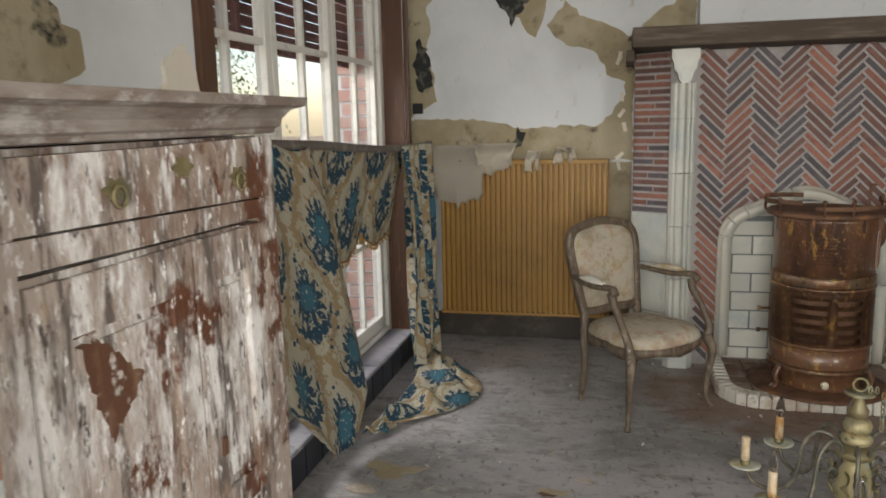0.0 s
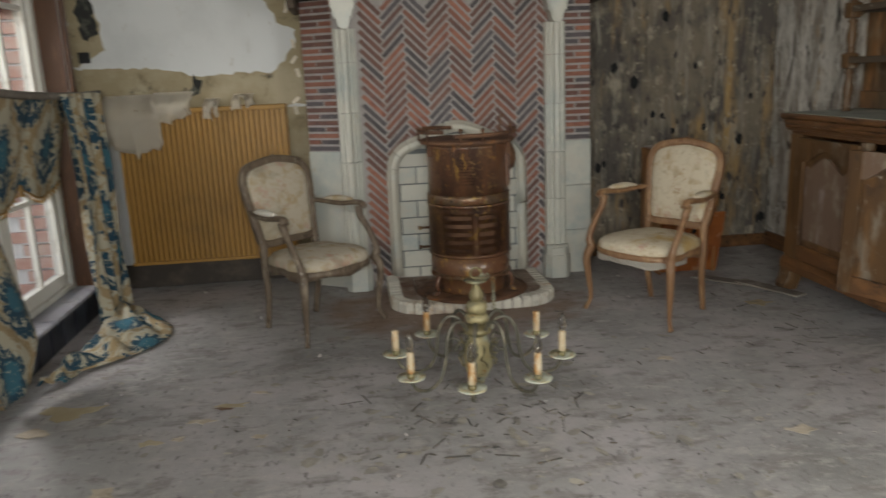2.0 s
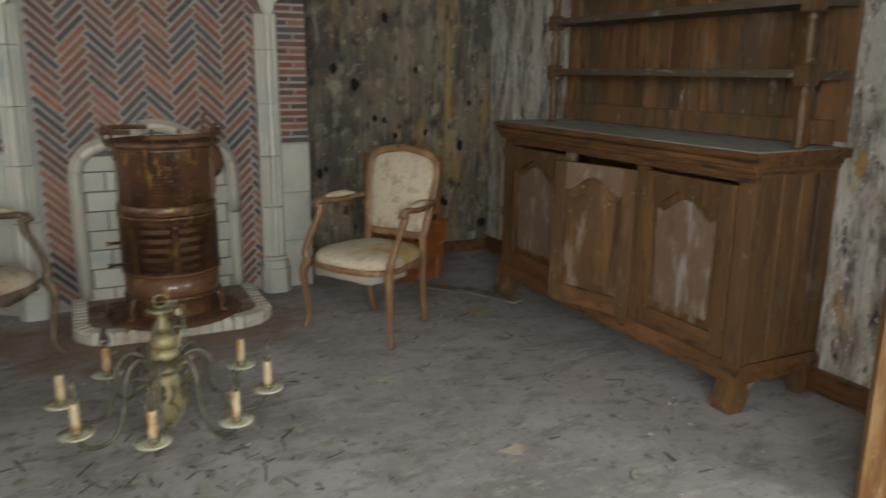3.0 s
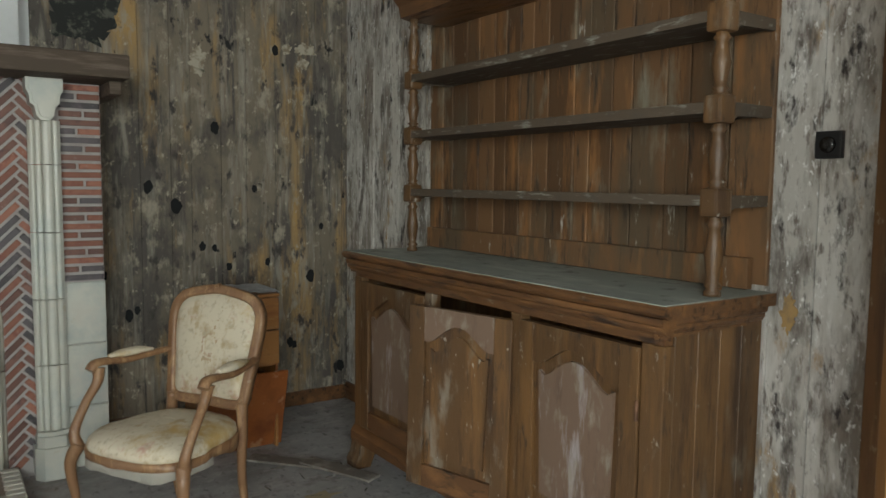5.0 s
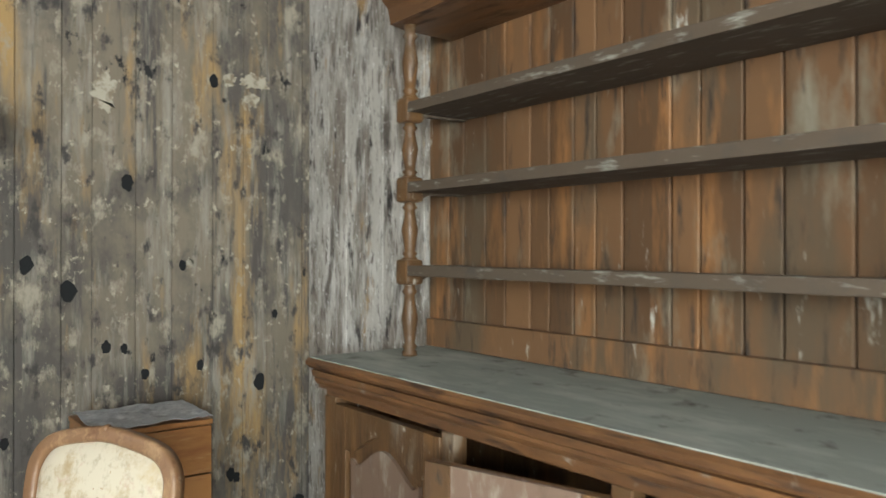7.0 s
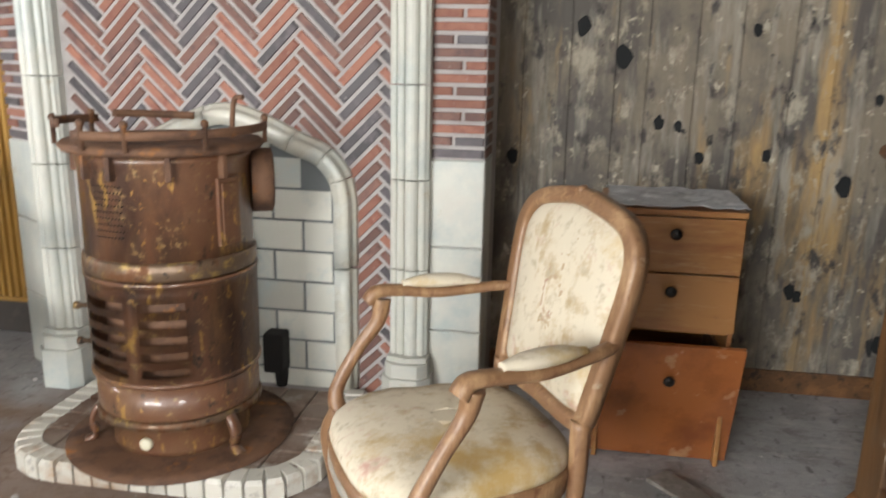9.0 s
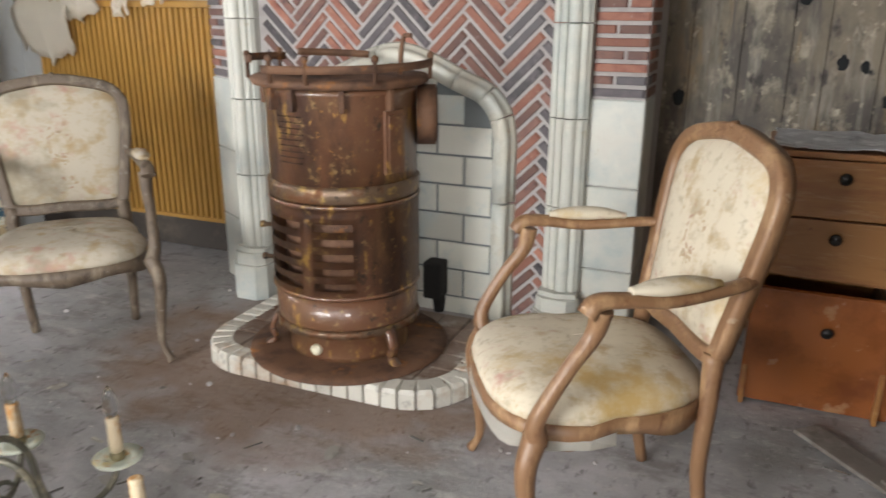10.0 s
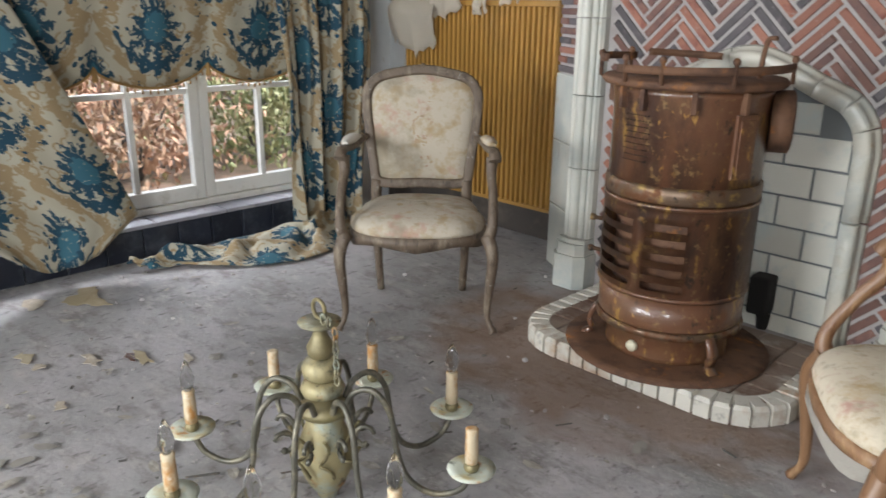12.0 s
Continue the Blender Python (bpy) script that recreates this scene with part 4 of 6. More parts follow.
for i in range(8):
    for j in range(5):
        x, y = HX - 0.385 + 0.11 * i, 5.29 + 0.11 * j
        shared("hearth_tile", me_top, hearth, Matrix.Translation((x, y, HZ - 0.008)) @ Matrix.Diagonal((0.104, 0.104, 0.014, 1)))

# ---- stove ----
SX, SYY = 3.155, 5.42
stove = thing("cylinder_stove", "tall rusty brown enamelled cylinder stove on a hearth", "stove", at=Matrix.LocRotScale((SX, SYY, HZ), None, (1, 1, 0.97)))
part("base_plate", lathe(bmesh.new(), [(0.34, 0.0), (0.345, 0.006), (0.3, 0.012), (0.24, 0.014)], 40), rust_iron, stove, "round rusty iron base plate")
part("ash_box", lathe(bmesh.new(), [(0.205, 0.012), (0.205, 0.03), (0.2, 0.11), (0.215, 0.115)], 40), rust, stove)
part("foot_ring", lathe(bmesh.new(), [(0.236, 0.112), (0.246, 0.116), (0.246, 0.132), (0.24, 0.142)], 48), nickel, stove, "worn metal ring")
part("skirt", lathe(bmesh.new(), [(0.236, 0.14), (0.24, 0.15), (0.24, 0.25)], 48), rust, stove)
# grille drum with real slots
bm = bmesh.new()
segs, rows_z = 72, [0.25, 0.262]
for k in range(6):
    rows_z += [rows_z[-1] + 0.024, rows_z[-1] + 0.05]
rows_z = rows_z[:-1] + [0.575]
grid = [[bm.verts.new((r * math.cos(2 * math.pi * i / segs), r * math.sin(2 * math.pi * i / segs), z)) for i in range(segs)] for z in rows_z for r in (0.246,)]
for j in range(len(rows_z) - 1):
    for i in range(segs):
        deg = (i + 0.5) * 360 / segs - 360
        slot = j in (2, 4, 6, 8, 10) and (-135 < deg < -94 or -87 < deg < -56)
        if not slot:
            bm.faces.new((grid[j][i], grid[j][(i + 1) % segs], grid[j + 1][(i + 1) % segs], grid[j + 1][i])).smooth = True
bmesh.ops.solidify(bm, geom=bm.faces[:], thickness=0.006)
part("grille_drum", bm, rust, stove, "rusty drum with horizontal air slots")
part("fire_pot", lathe(bmesh.new(), [(0.2, 0.24), (0.2, 0.6)], 32), rust_iron, stove, "rusty iron inner pot")
for z in (0.252, 0.558):
    part("hoop", lathe(bmesh.new(), [(0.2465, z), (0.2505, z + 0.003), (0.2505, z + 0.01), (0.2465, z + 0.013)], 48), rust, stove)
part("nickel_band", lathe(bmesh.new(), [(0.243, 0.572), (0.2485, 0.58), (0.2485, 0.622), (0.2405, 0.63)], 48), nickel, stove, "worn shiny metal band")
part("upper_drum", lathe(bmesh.new(), [(0.24, 0.628), (0.24, 0.9), (0.244, 0.905), (0.246, 0.925)], 48), rust, stove)
part("top_rim", lathe(bmesh.new(), [(0.246, 0.925), (0.275, 0.93), (0.285, 0.945), (0.275, 0.955), (0.2, 0.96), (0.06, 0.968)], 48), rust_iron, stove)
for a in (-160, -115, -95, -60, -25):
    m = pose(0, 0, 0, 0, 0, a)
    part("bracket", box(bmesh.new(), 0.238, -0.008, 0.86, 0.262, 0.008, 0.955, 0.003, m), rust_iron, stove)
for a0, a1, z in ((-200, -125, 1.0), (-112, 20, 0.985), (100, 150, 1.0)):
    pts = [Vector((0.29 * math.cos(radians(a0 + (a1 - a0) * k / 14)), 0.29 * math.sin(radians(a0 + (a1 - a0) * k / 14)), z + 0.012 * k / 14)) for k in range(15)]
    part("rail", sweep(bmesh.new(), pts, [(-0.004, -0.012), (0.004, -0.012), (0.004, 0.012), (-0.004, 0.012)]), rust_iron, stove, "bent rusty top rail")
for a in (-195, -150, -105, -80, -40, 15):
    c = Vector((0.288 * math.cos(radians(a)), 0.288 * math.sin(radians(a)), 0))
    part("rail_post", lathe(bmesh.new(), [(0.007, 0.945), (0.007, 1.01), (0.011, 1.012), (0.011, 1.024), (0.004, 1.03)], 8, Matrix.Translation(c)), rust_iron, stove)
part("handle_rod", sweep(bmesh.new(), curve_points([(0.2, 0.02, 0.955), (0.205, 0.02, 1.03), (0.21, 0.03, 1.075), (0.235, 0.03, 1.08)], 5), ring(0.008, 6)), rust_iron, stove)
for a, w in ((-20, 0.08),):
    m = pose(0, 0, 0, 0, 0, a)
    bm = bmesh.new()
    box(bm, 0.232, -w / 2, 0.66, 0.247, w / 2, 0.86, 0.004, m)
    box(bm, 0.24, -w / 2 + 0.012, 0.675, 0.251, w / 2 - 0.012, 0.845, 0.003, m)
    part("door_plate", bm, rust, stove)
# Raised black discs, painted as the shade inside the vent holes.
bm = bmesh.new()
for i in range(9):
    for j in range(9):
        a = radians(-112 + i * 2.6 + (1.3 if j % 2 else 0))
        lathe(bm, [(0.0025, -0.002), (0.0025, 0.0015)], 6, Matrix.Translation((0.2405 * math.cos(a), 0.2405 * math.sin(a), 0.7 + j * 0.018)) @ Matrix.Rotation(a, 4, "Z") @ pose(0, 0, 0, 0, 90, 0))
tagged(part("perforations", bm, gap_and_iron_black, stove), kind="stuff")
part("flue_collar", lathe(bmesh.new(), [(0.1, 0.0), (0.1, 0.06), (0.085, 0.066), (0.085, 0.02)], 28, Matrix.Translation((0.21, 0.12, 0.82)) @ pose(0, 0, 0, 0, 90, 25)), rust_iron, stove, "round rusty flue collar")
part("plug", lathe(bmesh.new(), [(0.02, 0.0), (0.02, 0.014), (0.014, 0.02), (0.004, 0.021)], 16, pose(0, 0, 0.055) @ pose(0, 0, 0, 0, 0, -92) @ pose(0.198, 0, 0, 0, 90, 0)), ivory, stove, "round ivory plug")
for a in (-150, -28, 60, 130):
    m = pose(0, 0, 0, 0, 0, a)
    line_f = curve_points([m @ Vector(p) for p in ((0.205, 0, 0.13), (0.245, 0, 0.12), (0.265, 0, 0.07), (0.255, 0, 0.03), (0.285, 0, 0.008))], 5)
    part("foot", sweep(bmesh.new(), line_f, [(-0.016, -0.008), (0.016, -0.008), (0.016, 0.008), (-0.016, 0.008)]), rust, stove)
for a, z in ((-172, 0.42), (-172, 0.3)):
    part("tap", lathe(bmesh.new(), [(0.008, 0), (0.008, 0.05), (0.013, 0.052), (0.013, 0.065)], 10, pose(0, 0, 0, 0, 0, a) @ pose(0.25, 0, z, 0, 90, 0)), nickel, stove)
coal = thing("damper_box", "small black iron box against the fireplace tiles", "iron box")
part("body", box(bmesh.new(), 3.285, 5.755, 0.125, 3.36, 5.836, 0.272, 0.012), gap_and_iron_black, coal)
part("spout", lathe(bmesh.new(), [(0.02, 0), (0.026, 0.05), (0.02, 0.07)], 10, Matrix.Translation((3.345, 5.78, 0.075))), gap_and_iron_black, coal)


# ---- armchairs ----
def armchair(at, wood, cloth, label, torn):
    """Cabriole armchair; its front looks along -y."""
    ob = thing("armchair", label, "chair", "armchairs", at)
    oval = ring(0.02, 8, 0.85)
    for s in (-1, 1):
        part("front_leg", sweep(bmesh.new(), curve_points([(s * 0.262, -0.2, 0.385), (s * 0.283, -0.225, 0.31), (s * 0.275, -0.212, 0.18), (s * 0.27, -0.205, 0.07), (s * 0.295, -0.225, 0.006)], 6), ring(0.026, 10), lambda t: 1.05 - 0.62 * min(1, t * 1.25) + (0.12 if t > 0.93 else 0), up=(0, 1, 0)), wood, ob)
        part("back_leg", sweep(bmesh.new(), curve_points([(s * 0.185, 0.205, 0.5), (s * 0.19, 0.2, 0.38), (s * 0.185, 0.2, 0.2), (s * 0.178, 0.235, 0.004)], 6), ring(0.024, 8), lambda t: 1.0 - 0.35 * t, up=(0, 1, 0)), wood, ob)
        part("arm_support", sweep(bmesh.new(), curve_points([(s * 0.266, -0.2, 0.37), (s * 0.28, -0.205, 0.43), (s * 0.28, -0.15, 0.53), (s * 0.274, -0.1, 0.6), (s * 0.278, -0.088, 0.655)], 7), ring(0.02, 8), lambda t: 1.25 - 0.4 * math.sin(math.pi * t), up=(0, 1, 0)), wood, ob)
        part("arm_rail", sweep(bmesh.new(), curve_points([(s * 0.212, 0.262, 0.675), (s * 0.24, 0.2, 0.672), (s * 0.268, 0.06, 0.662), (s * 0.28, -0.04, 0.672), (s * 0.284, -0.1, 0.672), (s * 0.287, -0.122, 0.648)], 7), ring(0.022, 8, 0.75), lambda t: 0.75 + 0.38 * t), wood, ob)
        part("arm_pad", sweep(bmesh.new(), curve_points([(s * 0.25, 0.16, 0.686), (s * 0.262, 0.1, 0.692), (s * 0.274, 0.02, 0.692), (s * 0.28, -0.035, 0.69)], 6), ring(0.026, 8, 0.62), lambda t: 0.35 + 0.75 * math.sin(math.pi * min(max(t, 0.06), 0.94))), lining if s < 0 and not torn else cloth, ob)
    outline = []
    for k in range(40):
        a = 2 * math.pi * k / 40
        cx, sy = math.cos(a), math.sin(a)
        w = 0.255 if sy < 0 else 0.23
        outline.append((w * math.copysign(abs(cx) ** 0.62, cx), (-0.02 + 0.245 * math.copysign(abs(sy) ** 0.75, sy))))
    bm = bmesh.new()
    rings_ = []
    for f, z in ((1.0, 0.385), (1.02, 0.4), (1.0, 0.42), (0.93, 0.438), (0.75, 0.452), (0.45, 0.46), (0.15, 0.462)):
        rings_.append([bm.verts.new((u * f, v * f - 0.02 * (1 - f), z + 0.004 * noise.noise(Vector((u * 9, v * 9, z))))) for u, v in outline])
    for p, q in zip(rings_, rings_[1:]):
        for i in range(40):
            bm.faces.new((p[i], p[(i + 1) % 40], q[(i + 1) % 40], q[i])).smooth = True
    bm.faces.new(rings_[-1])
    bm.faces.new(rings_[0][::-1])
    part("seat_cushion", bm, cloth, ob)
    loop = [Vector((u * 1.04, v * 1.04, 0.366 + 0.012 * math.cos(6 * math.atan2(v, u)))) for u, v in outline]
    bm = bmesh.new()
    hi = [bm.verts.new((p.x, p.y, 0.39)) for p in loop]
    lo = [bm.verts.new((p.x * 0.985, p.y * 0.985, p.z - 0.022)) for p in loop]
    hi2 = [bm.verts.new((p.x * 0.9, p.y * 0.9, 0.39)) for p in loop]
    lo2 = [bm.verts.new((p.x * 0.9, p.y * 0.9, p.z - 0.018)) for p in loop]
    for i in range(40):
        j = (i + 1) % 40
        for a, c in ((hi, lo), (lo, lo2), (lo2, hi2), (hi2, hi)):
            bm.faces.new((a[i], a[j], c[j], c[i])).smooth = True
    part("seat_rail", bm, wood, ob, "carved wavy seat rail")
    half = [(0.0, 0.488), (0.13, 0.484), (0.185, 0.498), (0.198, 0.56), (0.215, 0.68), (0.228, 0.79), (0.222, 0.858), (0.18, 0.905), (0.09, 0.928), (0.0, 0.938)]
    lean = lambda z: 0.2 + (z - 0.46) * 0.2
    pts = [(u, v) for u, v in half] + [(-u, v) for u, v in half[-2:0:-1]]
    loop = [q for q in curve_points([(u, lean(v), v) for u, v in pts + pts[:1]], 5)]
    bm = bmesh.new()
    sec = [(-0.02, -0.018), (-0.02, 0.012), (-0.009, 0.021), (0.003, 0.013), (0.013, 0.019), (0.02, 0.009), (0.02, -0.018)]
    rr = []
    n = len(loop) - 1
    mid = Vector((0, lean(0.71), 0.71))
    for i in range(n):
        d = (loop[(i + 1) % n] - loop[i - 1]).normalized()
        out = d.cross(Vector((0, 1, -0.2))).normalized()
        if out.dot(loop[i] - mid) < 0:
            out = -out
        fwd = Vector((0, -1, 0.2)).normalized()
        rr.append([bm.verts.new(loop[i] + out * a + fwd * c) for a, c in sec])
    for i in range(n):
        for j in range(len(sec)):
            a, c = rr[i], rr[(i + 1) % n]
            bm.faces.new((a[j], a[(j + 1) % 7], c[(j + 1) % 7], c[j])).smooth = True
    part("back_frame", bm, wood, ob)
    bm = bmesh.new()
    rr = []
    for f, d in ((0.97, -0.012), (0.9, 0.008), (0.75, 0.02), (0.4, 0.026), (0.08, 0.028)):
        rr.append([bm.verts.new(mid + (loop[i] - mid) * f + Vector((0, -d, d * 0.2))) for i in range(n)])
    for p, q in zip(rr, rr[1:]):
        for i in range(n):
            bm.faces.new((p[i], p[(i + 1) % n], q[(i + 1) % n], q[i])).smooth = True
    bm.faces.new(rr[-1])
    part("back_panel", bm, cloth, ob)
    rf = random.Random(6)
    verts, faces = [], []
    for k in range(95):
        a, d = rf.uniform(0, 6.283), abs(rf.gauss(0, 0.055))
        if k > 70:
            d = rf.uniform(0.1, 0.15)
        c = mid + Vector((d * math.cos(a) * 0.85, -0.0275 + 0.075 * max(0, d - 0.06), d * math.sin(a) * 1.15)) + Vector((0, 0.2 * d * math.sin(a) * 1.15, 0))
        t, s, i = rf.uniform(0, 3.14), rf.uniform(0.004, 0.011), len(verts)
        for p in ((-1, 0), (-0.3, -0.5), (0.6, -0.4), (1, 0), (0.4, 0.5), (-0.5, 0.4)):
            u, w = p[0] * math.cos(t) - p[1] * math.sin(t), p[0] * math.sin(t) + p[1] * math.cos(t)
            verts.append(c + Vector((u * s, 0.2 * w * s - 0.0012, w * s)))
        faces.append(tuple(range(i, i + 6)))
    me = bpy.data.meshes.new("embroidery")
    me.from_pydata([tuple(v) for v in verts], [], faces)
    me.materials.append(stitch)
    emb = new("embroidery", me)
    emb.parent = ob
    tagged(emb, "faded brown and rose bouquet", kind="stuff")
    bm = bmesh.new()
    back = [bm.verts.new(mid + (loop[i] - mid) * 0.97 + Vector((0, 0.016, 0))) for i in range(n)]
    back2 = [bm.verts.new(mid + (loop[i] - mid) * 0.97 + Vector((0, 0.008, 0))) for i in range(n)]
    bm.faces.new(back)
    bm.faces.new(back2[::-1])
    for i in range(n):
        bm.faces.new((back[i], back[(i + 1) % n], back2[(i + 1) % n], back2[i]))
    part("back_cover", bm, cloth, ob)
    part("crest", lathe(bmesh.new(), [(0.011, -0.012), (0.01, 0.002), (0.005, 0.008)], 10, Matrix.Translation((0, lean(0.946) - 0.012, 0.954)) @ pose(0, 0, 0, 90, 0, 0)), wood, ob, "small carved crest")
    if torn:
        bm = bmesh.new()
        r = random.Random(2)
        top, low = [], []
        for k in range(23):
            u, v = outline[(18 + k) % 40]
            top.append(bm.verts.new((u * 1.03, v * 1.03, 0.36)))
            low.append(bm.verts.new((u * 1.035, v * 1.035, 0.338 - r.uniform(0, 0.02))))
        for k in range(22):
            bm.faces.new((top[k], top[k + 1], low[k + 1], low[k])).smooth = True
        bmesh.ops.solidify(bm, geom=bm.faces[:], thickness=0.003)
        part("torn_lining", bm, lining, ob, "torn white lining hanging under the seat")
    return ob


armchair(pose(2.234, 5.09, 0.0, 0, 0, 44.4), grey_wood, fabric_grey, "worn grey-brown carved armchair with faded floral tapestry", False)
armchair(pose(4.105, 4.9, 0.0, 0, 0, -59), warm_wood, fabric_cream, "carved warm brown armchair with stained cream floral tapestry", True)

# ---- small chest of drawers ----
CX0, CX1, CY0, CY1 = 4.445, 4.835, 5.6, 5.96
chest = thing("drawer_chest", "small orange-brown veneered chest, bottom drawer pulled out", "chest of drawers")
part("side_panel", box(bmesh.new(), CX0, CY0 + 0.02, 0.002, CX0 + 0.015, CY1, 0.8, 0.003), veneer, chest)
part("side_panel", box(bmesh.new(), CX1 - 0.015, CY0 + 0.02, 0.002, CX1, CY1, 0.8, 0.003), veneer, chest)
part("top_panel", box(bmesh.new(), CX0 - 0.004, CY0, 0.8, CX1 + 0.004, CY1, 0.818, 0.004), veneer, chest)
part("back_panel", box(bmesh.new(), CX0 + 0.015, CY1 - 0.012, 0.01, CX1 - 0.015, CY1 - 0.002, 0.8), veneer, chest)
part("divider", box(bmesh.new(), CX0 + 0.015, CY0 + 0.03, 0.435, CX1 - 0.015, CY1 - 0.012, 0.445), veneer, chest)


def drawer(x0, x1, y, z0, z1, mat, m=None):
    d = part("drawer", box(bmesh.new(), x0, y, z0, x1, y + 0.018, z1, 0.003, m), mat, chest)
    c = Matrix.Translation(((x0 + x1) / 2, y, (z0 + z1) / 2 + (z1 - z0) * 0.22))
    part("knob", lathe(bmesh.new(), [(0.006, 0), (0.006, 0.008), (0.016, 0.012), (0.018, 0.02), (0.012, 0.027), (0.003, 0.029)], 14, (m or Matrix()) @ c @ pose(0, 0, 0, 90, 0, 0)), black_knob, d, "round black knob")
    return d


drawer(CX0 + 0.002, CX1 - 0.002, CY0 - 0.004, 0.632, 0.797, veneer)
drawer(CX0 + 0.002, CX1 - 0.002, CY0 - 0.004, 0.452, 0.626, veneer)
drawer(-0.205, 0.22, 0.0, 0.0, 0.42, veneer_red, pose(4.645, 5.655, 0.006, 13, 0.6, 1.5))
bm = bmesh.new()
box(bm, CX0 + 0.02, CY0 + 0.08, 0.03, CX0 + 0.03, CY0 + 0.3, 0.38)
box(bm, CX1 - 0.03, CY0 + 0.08, 0.03, CX1 - 0.02, CY0 + 0.3, 0.38)
box(bm, CX0 + 0.03, CY0 + 0.08, 0.03, CX1 - 0.03, CY0 + 0.3, 0.04)
part("drawer_box", bm, warm_wood, chest)
bm = bmesh.new()
bmesh.ops.create_grid(bm, x_segments=22, y_segments=18, size=0.5, matrix=Matrix.Translation((4.65, 5.78, 0.826)) @ Matrix.Diagonal((0.39, 0.34, 1, 1)))
for v in bm.verts:
    v.co.z += 0.012 * abs(noise.noise(v.co * 14)) + 0.006 * noise.noise(v.co * 40)
    v.co.x += 0.01 * noise.noise(v.co * 9)
bmesh.ops.solidify(bm, geom=bm.faces[:], thickness=0.002)
single("dust_sheet", bm, dust_sheet, "crumpled grey dusty plastic film on the chest", "plastic sheet")

# ---- chandelier on the floor ----
chand = thing("chandelier", "tarnished brass eight-arm chandelier standing on the floor", "chandelier", at=pose(2.977, 4.09, 0.004, 0.5, 0, 0))
part("bowl", lathe(bmesh.new(), [(0.012, 0.0), (0.026, 0.008), (0.028, 0.02), (0.046, 0.045), (0.064, 0.09), (0.068, 0.13), (0.06, 0.18), (0.046, 0.215), (0.043, 0.235)], 28), pale_brass, chand, "pale brass bowl with dull stains")
part("collar", lathe(bmesh.new(), [(0.045, 0.235), (0.06, 0.245), (0.064, 0.262), (0.044, 0.275), (0.03, 0.29)], 24), brass, chand)
part("lower_ball", lathe(bmesh.new(), [(0.035, 0.29), (0.05, 0.298), (0.054, 0.312), (0.046, 0.328), (0.034, 0.334)], 24), pale_brass, chand)
part("upper_ball", lathe(bmesh.new(), [(0.03, 0.334), (0.045, 0.345), (0.049, 0.362), (0.042, 0.382), (0.024, 0.392)], 24), pale_brass, chand)
part("neck", lathe(bmesh.new(), [(0.022, 0.39), (0.032, 0.402), (0.034, 0.42), (0.02, 0.445), (0.015, 0.462), (0.018, 0.468)], 20), brass, chand)
part("cup", lathe(bmesh.new(), [(0.015, 0.466), (0.048, 0.478), (0.052, 0.484), (0.02, 0.482), (0.012, 0.49)], 24), pale_brass, chand)
pts = [Vector((0.024 * math.cos(a), 0.0, 0.514 + 0.024 * math.sin(a))) for a in [2 * math.pi * k / 16 for k in range(17)]]
part("hanging_ring", sweep(bmesh.new(), pts, ring(0.005, 6), up=(0, 1, 0)), brass, chand)
for k in range(9):
    c = Vector((0.03 + 0.022 * min(k, 2), -0.01, 0.5 - 0.02 * max(0, k - 1)))
    q = pose(0, 0, 0, 0, 0, 90 * (k % 2) + 20)
    pts = [c + q @ Vector((0.007 * math.cos(a), 0, 0.014 * math.sin(a))) for a in [2 * math.pi * i / 10 for i in range(11)]]
    part("chain_link", sweep(bmesh.new(), pts, ring(0.0025, 5), up=(0.3, 1, 0)), pale_brass, chand)
for k in range(8):
    m = pose(0, 0, 0, 0, 0, 9.5 + 45 * k)
    curl = [m @ Vector((0.074 + 0.012 * math.sin(t * 0.5), 0.018 * (1 - t / 20) * math.cos(t * 0.55), 0.1 + 0.007 * t + 0.018 * (1 - t / 20) * math.sin(t * 0.55))) for t in range(16)]
    part("leaf_scroll", sweep(bmesh.new(), curl, ring(0.0045, 6)), brass, chand, "curled brass leaf scroll")
bulbs = {1, 2, 4, 5, 6, 7}
for k in range(8):
    m = pose(0, 0, 0, 0, 0, 32 + 45 * k)
    arm = [m @ Vector(p) for p in ((0.05, 0, 0.25), (0.08, 0, 0.305), (0.13, 0, 0.315), (0.17, 0, 0.26), (0.185, 0, 0.16), (0.215, 0, 0.085), (0.275, 0, 0.055), (0.34, 0, 0.075), (0.37, 0, 0.125))]
    a = part("arm", sweep(bmesh.new(), curve_points(arm, 6), ring(0.0078, 8)), arm_metal, chand)
    curl = [m @ Vector((0.1 + 0.028 * (1 - t / 16) * math.cos(t * 0.6), 0, 0.2 + 0.028 * (1 - t / 16) * math.sin(t * 0.6) - 0.003 * t)) for t in range(14)]
    part("scroll", sweep(bmesh.new(), curl, ring(0.006, 6)), arm_metal, a)
    o = m @ Matrix.Translation((0.37, 0, 0.125))
    part("drip_dish", lathe(bmesh.new(), [(0.012, 0.0), (0.03, 0.004), (0.056, 0.012), (0.059, 0.018), (0.03, 0.009), (0.012, 0.008)], 22, o), dish_white, a, "mint-white drip dish with orange stains")
    part("socket_cup", lathe(bmesh.new(), [(0.008, 0.006), (0.017, 0.014), (0.019, 0.024), (0.013, 0.036)], 14, o), brass, a)
    part("candle_sleeve", lathe(bmesh.new(), [(0.0155, 0.034), (0.0165, 0.06), (0.015, 0.11), (0.016, 0.124), (0.011, 0.127)], 12, o), candle, a, "yellowed candle sleeve")
